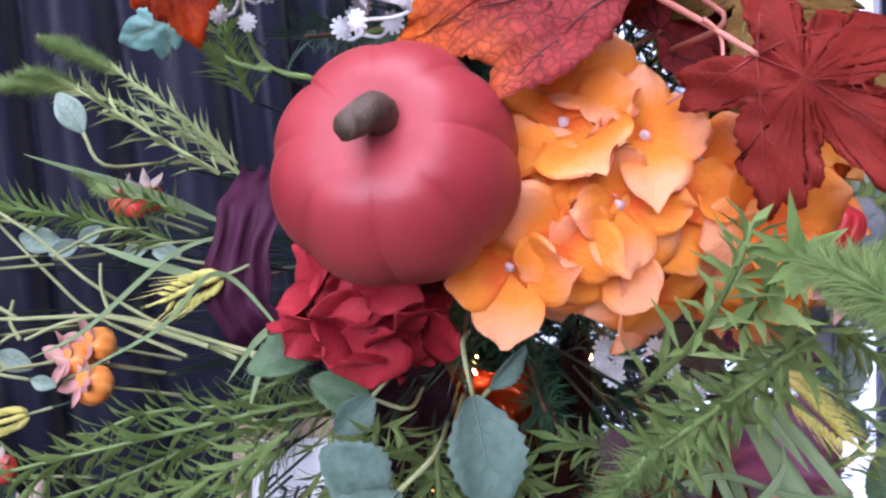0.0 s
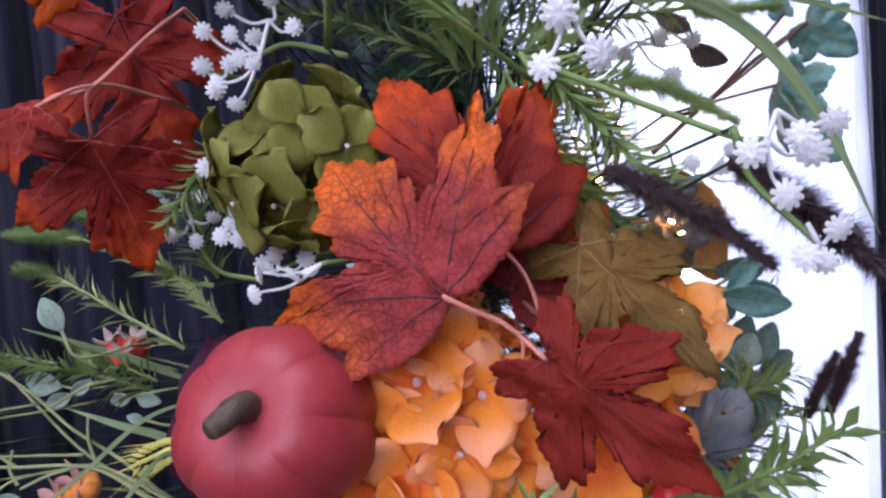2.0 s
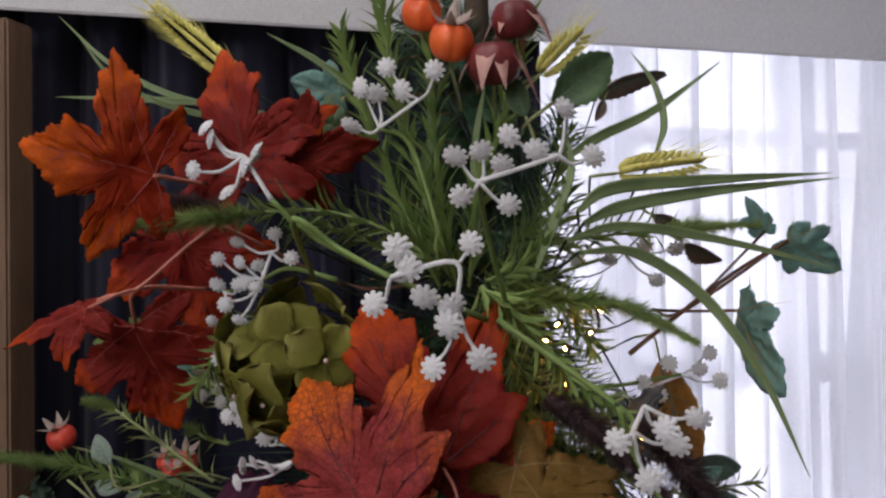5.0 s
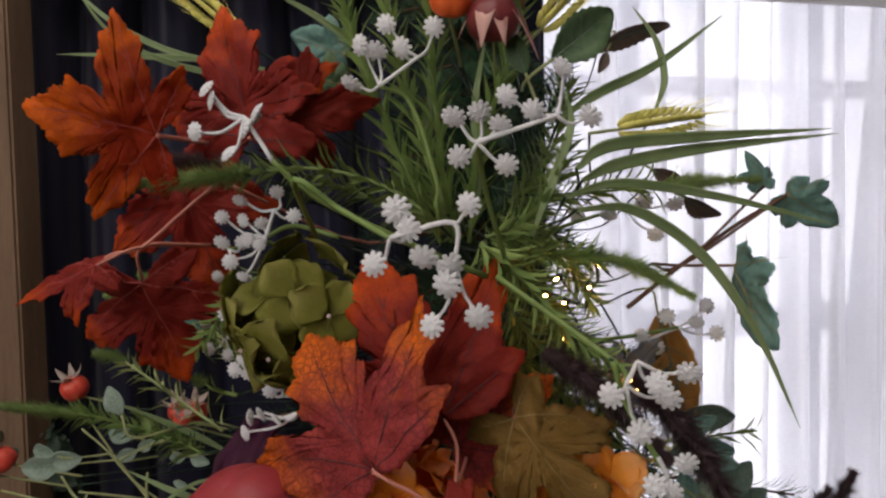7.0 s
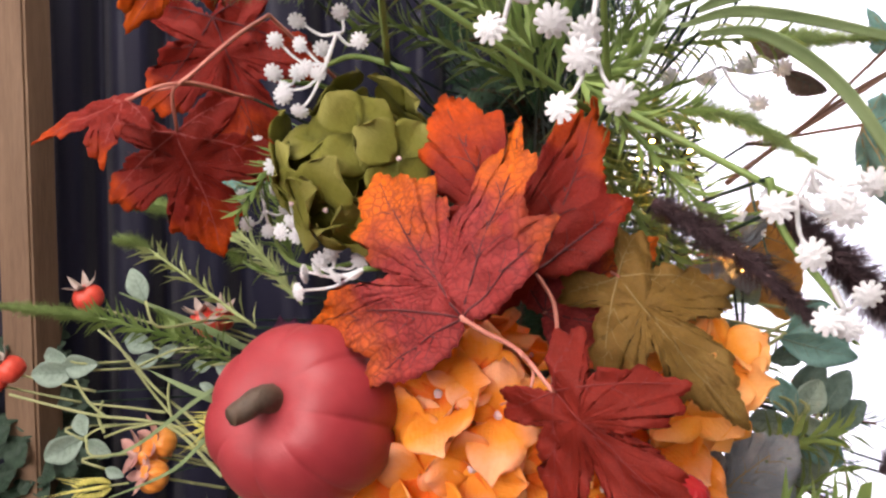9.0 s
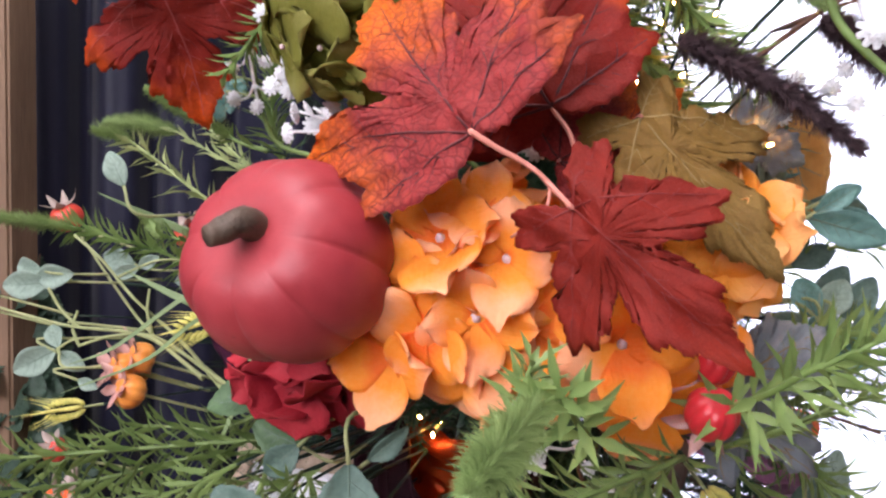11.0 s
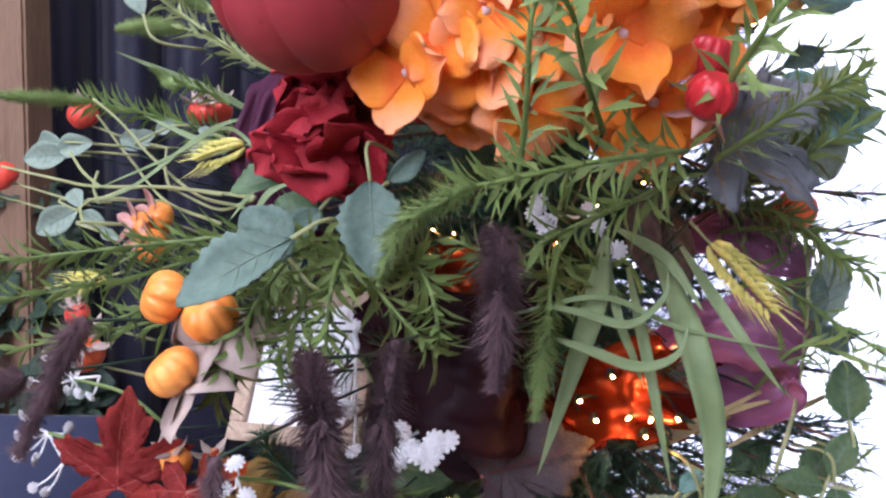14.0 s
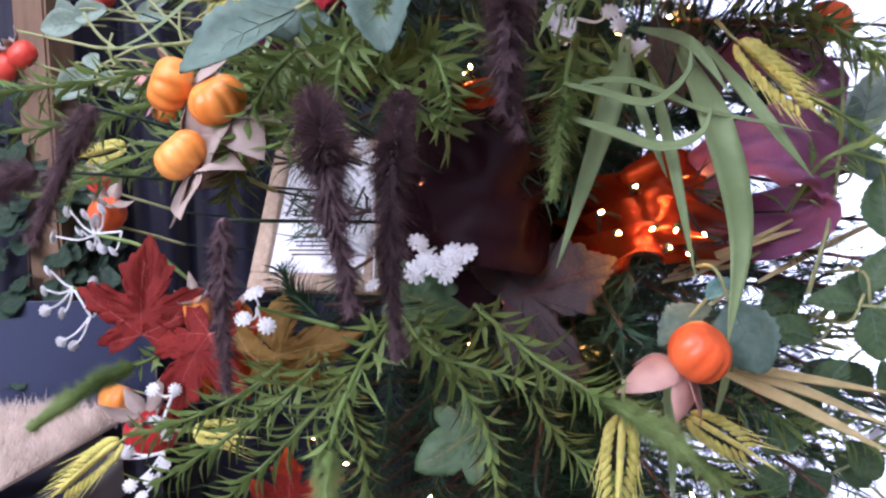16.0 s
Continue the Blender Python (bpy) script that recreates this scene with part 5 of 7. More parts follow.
frond([(-0.0115, 0.3289, 1.3795), (-0.0109, 0.2968, 1.3658), (-0.0111, 0.2841, 1.3437), (-0.0115, 0.2819, 1.3238)], 60, 0.026, M_GREEN)
frond([(0.0107, 0.3331, 1.3716), (0.0323, 0.3054, 1.3565), (0.0408, 0.2942, 1.3299)], 44, 0.026, M_GREEN)
frond([(-0.0884, 0.4362, 1.3872), (-0.1309, 0.4251, 1.3716), (-0.1848, 0.4130, 1.3705), (-0.2374, 0.3981, 1.3400)], 80, 0.03, M_GREEN)
frond([(-0.1615, 0.6200, 1.4983), (-0.2062, 0.6300, 1.5379), (-0.2980, 0.6500, 1.5824)], 44, 0.034, M_FRESH_LIT, [(-0.3450, 0.6600, 1.5899), (-0.3868, 0.6700, 1.5919)], 0.007, 0.0021, lean=1.6)
frond([(-0.1596, 0.6000, 1.5096), (-0.2027, 0.6100, 1.5501), (-0.2536, 0.6200, 1.5897)], 40, 0.032, M_FRESH_LIT, [(-0.2874, 0.6250, 1.6081), (-0.3148, 0.6300, 1.6196)], 0.007, 0.0021, lean=1.6)
frond([(-0.1985, 0.5500, 1.4562), (-0.2476, 0.5450, 1.4747), (-0.2926, 0.5400, 1.4861), (-0.3245, 0.5350, 1.4934)], 90, 0.034, M_FRESH, [(-0.3625, 0.5300, 1.4969), (-0.4275, 0.5250, 1.5014)], 0.0055, 0.0022)
frond([(-0.1657, 0.4873, 1.4774), (-0.1864, 0.4841, 1.4892), (-0.2067, 0.4802, 1.4928)], 30, 0.022, M_FRESH, [(-0.2227, 0.4979, 1.4989), (-0.2357, 0.4962, 1.5092)], 0.004)
frond([(-0.0848, 0.4020, 1.5524), (-0.1009, 0.3988, 1.5568), (-0.1069, 0.3977, 1.5610)], 8, 0.02, M_FRESH, [(-0.1109, 0.3969, 1.5632), (-0.1161, 0.3959, 1.5661)], 0.005)
frond([(0.0925, 0.3451, 1.3723), (0.0898, 0.3272, 1.3535), (0.0888, 0.3206, 1.3396)], 26, 0.024, M_GREEN, [(0.0867, 0.3133, 1.3209), (0.0834, 0.3101, 1.2936)], 0.0065)
frond([(0.0344, 0.3596, 1.2337), (0.0671, 0.3252, 1.2170), (0.0930, 0.3102, 1.2048), (0.1035, 0.3073, 1.1993)], 60, 0.028, M_GREEN, [(0.1212, 0.3060, 1.1912), (0.1386, 0.3094, 1.1778), (0.1545, 0.3019, 1.1633)], 0.0075)
frond([(-0.0202, 0.3753, 1.2206), (-0.0186, 0.3229, 1.2092), (-0.0206, 0.2949, 1.1904), (-0.0241, 0.2873, 1.1730)], 36, 0.03, M_FRESH, [(-0.0242, 0.2861, 1.1594), (-0.0270, 0.2828, 1.1296)], 0.008, 0.0019)
frond([(-0.0744, 0.3895, 1.1885), (-0.0879, 0.3536, 1.1730), (-0.1147, 0.3346, 1.1542), (-0.1432, 0.3153, 1.1364)], 60, 0.034, M_GREEN)
frond([(-0.0539, 0.3945, 1.1843), (-0.0687, 0.3577, 1.1626), (-0.0897, 0.3400, 1.1405), (-0.1095, 0.3229, 1.1228)], 60, 0.034, M_GREEN)
frond([(-0.0070, 0.3892, 1.2217), (0.0221, 0.3533, 1.1971), (0.0419, 0.3456, 1.1689), (0.0493, 0.3344, 1.1367)], 70, 0.03, M_GREEN)
frond([(-0.0200, 0.3864, 1.2288), (0.0075, 0.3607, 1.2077), (0.0363, 0.3470, 1.2022), (0.0782, 0.3467, 1.1917)], 60, 0.03, M_GREEN)
frond([(-0.2111, 0.4366, 1.1854), (-0.2083, 0.4061, 1.1842), (-0.2125, 0.3945, 1.1828)], 12, 0.02, M_GREEN, [(-0.2289, 0.3687, 1.1735), (-0.2618, 0.3581, 1.1506)], 0.008)
frond([(-0.0326, 0.3444, 1.3817), (-0.0140, 0.3266, 1.3602), (0.0031, 0.3208, 1.3611), (0.0248, 0.3166, 1.3670)], 70, 0.028, M_FRESH)
frond([(-0.0403, 0.3303, 1.3625), (-0.0563, 0.3088, 1.3410), (-0.0677, 0.2987, 1.3185), (-0.0760, 0.2944, 1.2937)], 60, 0.03, M_GREEN)
frond([(-0.0865, 0.3709, 1.3711), (-0.1295, 0.3784, 1.3477), (-0.1814, 0.3944, 1.3299), (-0.2531, 0.3944, 1.3061)], 70, 0.032, M_GREEN)
frond([(-0.0912, 0.3790, 1.3592), (-0.1350, 0.3859, 1.3311), (-0.2049, 0.4079, 1.3161), (-0.2908, 0.4048, 1.2992)], 70, 0.032, M_GREEN)
frond([(0.1191, 0.3925, 1.3607), (0.1022, 0.3667, 1.3524), (0.0762, 0.3399, 1.3617), (0.0407, 0.3216, 1.3774)], 70, 0.03, M_GREEN)
frond([(0.1877, 0.4548, 1.3948), (0.2132, 0.4406, 1.3931), (0.2356, 0.4347, 1.3776), (0.2568, 0.4281, 1.3566)], 60, 0.03, M_GREEN)
frond([(0.0746, 0.3110, 1.3977), (0.0841, 0.2647, 1.4320), (0.0886, 0.2377, 1.4597), (0.0929, 0.2343, 1.4739)], 46, 0.024, M_GREEN, None, 0.006, 0.0016)
frond([(0.0830, 0.3734, 1.6642), (0.0640, 0.3729, 1.7294), (0.0467, 0.3730, 1.7981), (0.0386, 0.3732, 1.8488)], 80, 0.038, M_FRESH, None, 0.006, 0.0022, lean=1.5)
frond([(0.0866, 0.3742, 1.6641), (0.0746, 0.3752, 1.7292), (0.0714, 0.3784, 1.7977), (0.0663, 0.3801, 1.8482)], 80, 0.038, M_FRESH, None, 0.006, 0.0022, lean=1.5)
frond([(0.0738, 0.3817, 1.6638), (0.0454, 0.3789, 1.7268), (0.0241, 0.3774, 1.7823), (0.0099, 0.3770, 1.8304)], 80, 0.038, M_FRESH, None, 0.006, 0.0022, lean=1.5)
frond([(0.0918, 0.3856, 1.6635), (0.0993, 0.3907, 1.7259), (0.1176, 0.3980, 1.7844), (0.1286, 0.4034, 1.8357)], 80, 0.038, M_FRESH, None, 0.006, 0.0022, lean=1.5)
frond([(0.0847, 0.3335, 1.6761), (0.0557, 0.3283, 1.6981), (0.0169, 0.3205, 1.7104), (-0.0252, 0.3112, 1.7094)], 70, 0.03, M_GREEN, [(-0.0395, 0.2976, 1.7070), (-0.0649, 0.2919, 1.7049), (-0.0940, 0.2854, 1.7028)], 0.006)
frond([(0.1057, 0.3477, 1.6653), (0.1320, 0.3522, 1.6412), (0.1583, 0.3562, 1.6103), (0.1847, 0.3608, 1.5895)], 90, 0.034, M_FRESH)
frond([(0.1062, 0.3887, 1.6633), (0.1385, 0.3954, 1.6553), (0.1673, 0.4016, 1.6530)], 70, 0.034, M_FRESH, [(0.1889, 0.4062, 1.6501), (0.2104, 0.4103, 1.6394), (0.2337, 0.4147, 1.6261)], 0.006)
frond([(0.1069, 0.4098, 1.6699), (0.1369, 0.4174, 1.6885), (0.1744, 0.4260, 1.6955), (0.2193, 0.4361, 1.6985)], 70, 0.034, M_GREEN, [(0.2440, 0.4622, 1.7017), (0.2836, 0.4710, 1.7026)], 0.005)
frond([(0.1058, 0.3684, 1.6678), (0.1266, 0.3733, 1.6745), (0.1474, 0.3793, 1.6988), (0.1544, 0.3820, 1.7199)], 80, 0.032, M_GREEN)
frond([(0.0990, 0.3872, 1.6634), (0.1168, 0.3888, 1.6226), (0.1382, 0.3918, 1.5929), (0.1668, 0.3964, 1.5629)], 80, 0.034, M_GREEN)
frond([(0.0845, 0.4046, 1.6665), (0.0397, 0.3959, 1.6864), (0.0023, 0.3886, 1.7023), (-0.0276, 0.3821, 1.7028)], 80, 0.03, M_GREEN)
frond([(-0.0472, 0.3848, 1.6449), (-0.0701, 0.3789, 1.6298), (-0.0816, 0.3755, 1.6144), (-0.0970, 0.3708, 1.5913)], 60, 0.026, M_FRESH)
frond([(-0.1382, 0.4760, 1.5022), (-0.1747, 0.4705, 1.5287), (-0.2030, 0.4663, 1.5495), (-0.2191, 0.4639, 1.5608)], 40, 0.03, M_FRESH_LIT, [(-0.2311, 0.4618, 1.5663), (-0.2448, 0.4590, 1.5678)], 0.0055, 0.0018)
frond([(-0.1222, 0.5126, 1.5476), (-0.1318, 0.5154, 1.5723), (-0.1370, 0.5187, 1.6006), (-0.1387, 0.5215, 1.6246)], 80, 0.032, M_FRESH)
frond([(-0.0628, 0.3600, 1.3743), (-0.0625, 0.3300, 1.3511), (-0.0656, 0.3100, 1.3307), (-0.0732, 0.3000, 1.3115)], 44, 0.03, M_GREEN)
frond([(-0.0407, 0.3400, 1.3718), (-0.0331, 0.3100, 1.3497), (-0.0319, 0.2900, 1.3333), (-0.0384, 0.2850, 1.3203)], 40, 0.03, M_FRESH)
frond([(-0.0156, 0.3400, 1.3679), (0.0090, 0.3100, 1.3487), (0.0255, 0.3000, 1.3349), (0.0399, 0.2950, 1.3245)], 40, 0.028, M_GREEN)
for pts in ([(0.0987, 0.5279, 1.4140), (0.1228, 0.5326, 1.3931), (0.1469, 0.5371, 1.3682), (0.1670, 0.5404, 1.3391)], [(0.1750, 0.5459, 1.4132), (0.1549, 0.5399, 1.3887), (0.1268, 0.5325, 1.3725), (0.0988, 0.5251, 1.3563)], [(0.1147, 0.5414, 1.4021), (0.1474, 0.5489, 1.3976), (0.1801, 0.5564, 1.3931), (0.2128, 0.5635, 1.3802)], [(0.0739, 0.5308, 1.3816), (0.1107, 0.5380, 1.3519), (0.1475, 0.5463, 1.3431), (0.1843, 0.5547, 1.3385)], [(0.1719, 0.5551, 1.4057), (0.1965, 0.5596, 1.3803), (0.2128, 0.5621, 1.3508), (0.2251, 0.5636, 1.3214)], [(0.0827, 0.5233, 1.3976), (0.0867, 0.5225, 1.3605), (0.0908, 0.5218, 1.3275), (0.0868, 0.5193, 1.2946)]):
    frond(pts, 170, 0.036, M_PINE, None, 0.006, 0.0013, "dark green artificial pine twig")
for base, tip in (((0.1329, 0.4738, 1.4045), (0.1473, 0.4743, 1.3455)), ((0.1515, 0.4883, 1.4014), (0.1698, 0.4896, 1.3374))):
    oval_leaf(base, tip, 0.4, M_BROWN, "curled dry brown leaf behind the grass blades", teeth=0.3)
frond([(0.1840, 0.4604, 1.4329), (0.2078, 0.4256, 1.4428), (0.2314, 0.4322, 1.4556), (0.2642, 0.4405, 1.4656)], 80, 0.036, M_GREEN, None, 0.006, 0.0022)
frond([(0.1800, 0.4669, 1.4044), (0.2029, 0.4216, 1.4150), (0.2297, 0.4286, 1.4248), (0.2651, 0.4385, 1.4440)], 50, 0.036, M_GREEN, None, 0.006, 0.002)
frond([(0.1923, 0.4978, 1.3785), (0.2235, 0.4536, 1.3817), (0.2499, 0.4582, 1.3691), (0.2799, 0.4628, 1.3500)], 40, 0.034, M_GREEN)
frond([(0.2005, 0.4973, 1.3567), (0.2275, 0.4607, 1.3428), (0.2548, 0.4648, 1.3231), (0.2889, 0.4700, 1.3002)], 34, 0.034, M_GREEN)
frond([(0.2109, 0.4708, 1.2770), (0.2274, 0.4367, 1.3096), (0.2528, 0.4420, 1.3069), (0.2818, 0.4472, 1.2947)], 30, 0.03, M_GREEN)
frond([(0.1913, 0.5281, 1.4739), (0.2237, 0.5160, 1.4855), (0.2554, 0.5246, 1.5008), (0.2948, 0.5338, 1.5053)], 36, 0.034, M_GREEN)
for base, tip in (((0.2495, 0.5095, 1.4579), (0.2695, 0.5164, 1.4916)), ((0.2676, 0.5131, 1.4548), (0.2879, 0.5198, 1.4848)), ((0.2717, 0.5132, 1.4439), (0.2996, 0.5207, 1.4631)), ((0.2336, 0.5085, 1.4904), (0.2618, 0.5155, 1.5024)), ((0.2360, 0.4823, 1.5318), (0.2727, 0.4899, 1.5258)), ((0.2145, 0.4894, 1.5464), (0.2374, 0.4963, 1.5641)), ((0.2454, 0.5029, 1.3136), (0.2582, 0.5096, 1.3506)), ((0.2490, 0.5037, 1.3137), (0.2785, 0.5084, 1.2960))):
    oval_leaf(base, tip, 0.55, M_SAGE, "grey green silk leaf among the sprigs by the window", teeth=0.3)
frond([(0.0963, 0.4281, 1.6733), (0.1117, 0.4302, 1.6492), (0.1348, 0.4335, 1.6171), (0.1541, 0.4359, 1.5850)], 110, 0.036, M_GREEN)
frond([(0.1041, 0.4303, 1.6811), (0.1312, 0.4353, 1.6648), (0.1544, 0.4391, 1.6406), (0.1698, 0.4411, 1.6165)], 110, 0.036, M_FRESH)
frond([(0.1025, 0.4393, 1.6649), (0.1102, 0.4385, 1.6202), (0.1219, 0.4385, 1.5755), (0.1336, 0.4393, 1.5430)], 110, 0.036, M_GREEN)
frond([(0.1090, 0.4498, 1.6437), (0.1411, 0.4547, 1.6061), (0.1691, 0.4585, 1.5644), (0.1850, 0.4597, 1.5230)], 110, 0.038, M_GREEN)
frond([(0.1093, 0.4524, 1.6890), (0.1295, 0.4580, 1.7092), (0.1458, 0.4634, 1.7419), (0.1540, 0.4670, 1.7747)], 100, 0.036, M_GREEN)
frond([(0.1168, 0.4475, 1.5736), (0.1489, 0.4532, 1.5483), (0.1728, 0.4564, 1.5108), (0.1888, 0.4578, 1.4735)], 110, 0.038, M_GREEN)
for pts in ([(0.0953, 0.4889, 1.6628), (0.1296, 0.4944, 1.6269), (0.1510, 0.4966, 1.5824), (0.1637, 0.4969, 1.5381)], [(0.0912, 0.4902, 1.7026), (0.1169, 0.4946, 1.6801), (0.1470, 0.4999, 1.6575), (0.1729, 0.5046, 1.6394)], [(0.0951, 0.4863, 1.6187), (0.1207, 0.4895, 1.5741), (0.1464, 0.4926, 1.5296), (0.1635, 0.4939, 1.4852)], [(0.1294, 0.4919, 1.5828), (0.1637, 0.4972, 1.5425), (0.1851, 0.4993, 1.4980), (0.1935, 0.4985, 1.4494)], [(0.0926, 0.5110, 1.7030), (0.1195, 0.5187, 1.7345), (0.1375, 0.5247, 1.7706), (0.1466, 0.5287, 1.8069)]):
    frond(pts, 190, 0.034, M_PINE, None, 0.006, 0.0011, "dark green artificial pine twig")

for pts in ([(0.1680, 0.5338, 1.1659), (0.2080, 0.5449, 1.1730), (0.2479, 0.5559, 1.1800), (0.2998, 0.5697, 1.1826)], [(0.1719, 0.5334, 1.1494), (0.2118, 0.5434, 1.1441), (0.2516, 0.5533, 1.1388), (0.3034, 0.5653, 1.1208)], [(0.1638, 0.5299, 1.1332), (0.1996, 0.5378, 1.1157), (0.2394, 0.5467, 1.0981), (0.2751, 0.5534, 1.0683)], [(0.1644, 0.5388, 1.1135), (0.1886, 0.5429, 1.0877), (0.2128, 0.5470, 1.0619), (0.2289, 0.5497, 1.0447)], [(0.1905, 0.5629, 1.1946), (0.2320, 0.5751, 1.2104), (0.2651, 0.5851, 1.2264), (0.3065, 0.5961, 1.2295)], [(0.1977, 0.4964, 1.3981), (0.2119, 0.4992, 1.3868), (0.2298, 0.5022, 1.3645)], [(0.0851, 0.5050, 1.2030), (0.1008, 0.5098, 1.2106), (0.1128, 0.5149, 1.2345)], [(0.0851, 0.5050, 1.2030), (0.1047, 0.5094, 1.1944), (0.1165, 0.5138, 1.2102)], [(-0.0824, 0.4106, 1.2169), (-0.0966, 0.4082, 1.2320), (-0.1036, 0.4076, 1.2468)]):
    frond(pts, 150, 0.028, M_PINE, None, 0.006, 0.0007, "dark green artificial pine twig")
for pts in ([(-0.0638, 0.4665, 1.2074), (-0.0799, 0.4582, 1.1595), (-0.0919, 0.4517, 1.1195), (-0.1040, 0.4448, 1.0755)], [(-0.0513, 0.4800, 1.2053), (-0.0556, 0.4746, 1.1561), (-0.0599, 0.4700, 1.1152), (-0.0682, 0.4637, 1.0661)], [(-0.0874, 0.4604, 1.2081), (-0.1189, 0.4495, 1.1768), (-0.1505, 0.4393, 1.1535), (-0.1742, 0.4311, 1.1300)], [(-0.0382, 0.4936, 1.2031), (-0.0304, 0.4906, 1.1444), (-0.0267, 0.4880, 1.1024), (-0.0229, 0.4854, 1.0605)], [(-0.0057, 0.5020, 1.2022), (0.0102, 0.5018, 1.1515), (0.0262, 0.5020, 1.1050), (0.0381, 0.5015, 1.0629)], [(0.0284, 0.4992, 1.1865), (0.0601, 0.5038, 1.1445), (0.0837, 0.5068, 1.1068), (0.0994, 0.5073, 1.0652)]):
    frond(pts, 150, 0.03, M_PINE, None, 0.006, 0.0008, "dark green artificial pine twig")
for pts in ([(-0.0908, 0.4276, 1.1983), (-0.0685, 0.4101, 1.1687), (-0.0545, 0.4109, 1.1353), (-0.0513, 0.4080, 1.0912)], [(-0.1131, 0.4205, 1.1837), (-0.1255, 0.3954, 1.1704), (-0.1613, 0.3846, 1.1532), (-0.1935, 0.3753, 1.1431)], [(0.1096, 0.4559, 1.1598), (0.1374, 0.4410, 1.1434), (0.1646, 0.4459, 1.1180), (0.1884, 0.4499, 1.0926)], [(0.0526, 0.4411, 1.1615), (0.0738, 0.4438, 1.1278), (0.1021, 0.4492, 1.1050), (0.1233, 0.4525, 1.0787)], [(0.1773, 0.4734, 1.1578), (0.2093, 0.4804, 1.1422), (0.2449, 0.4889, 1.1338), (0.2840, 0.4978, 1.1179)], [(0.1835, 0.4985, 1.1902), (0.2206, 0.5087, 1.1967), (0.2577, 0.5189, 1.2032), (0.2911, 0.5289, 1.2175)]):
    frond(pts, 70, 0.032, M_GREEN)
for base, tip in (((0.2066, 0.5364, 1.1994), (0.2342, 0.5456, 1.2228)), ((0.2807, 0.5507, 1.1407), (0.2574, 0.5468, 1.1656)), ((0.2505, 0.5281, 1.0890), (0.2235, 0.5197, 1.0739)), ((0.2802, 0.5451, 1.0762), (0.2569, 0.5411, 1.1011)), ((0.1912, 0.4729, 1.1097), (0.2161, 0.4780, 1.0943)), ((0.2318, 0.5296, 1.1648), (0.2625, 0.5366, 1.1520))):
    oval_leaf(base, tip, 0.7, M_DEEP, "dark green toothed silk leaf low on the tree")
for base, tip in (((0.2310, 0.4904, 1.1929), (0.2026, 0.4840, 1.2047)), ((0.2523, 0.4946, 1.1776), (0.2308, 0.4872, 1.1562)), ((0.2737, 0.5001, 1.1770), (0.2877, 0.5013, 1.1472)), ((0.2454, 0.4953, 1.2071), (0.2670, 0.5034, 1.2359)), ((0.2235, 0.4834, 1.1344), (0.1984, 0.4757, 1.1205)), ((0.2571, 0.5116, 1.1193), (0.2791, 0.5150, 1.0920)), ((0.2128, 0.5028, 1.1511), (0.2423, 0.5085, 1.1274))):
    oval_leaf(base, tip, 0.65, M_DEEP, "dark green toothed silk leaf low on the tree")

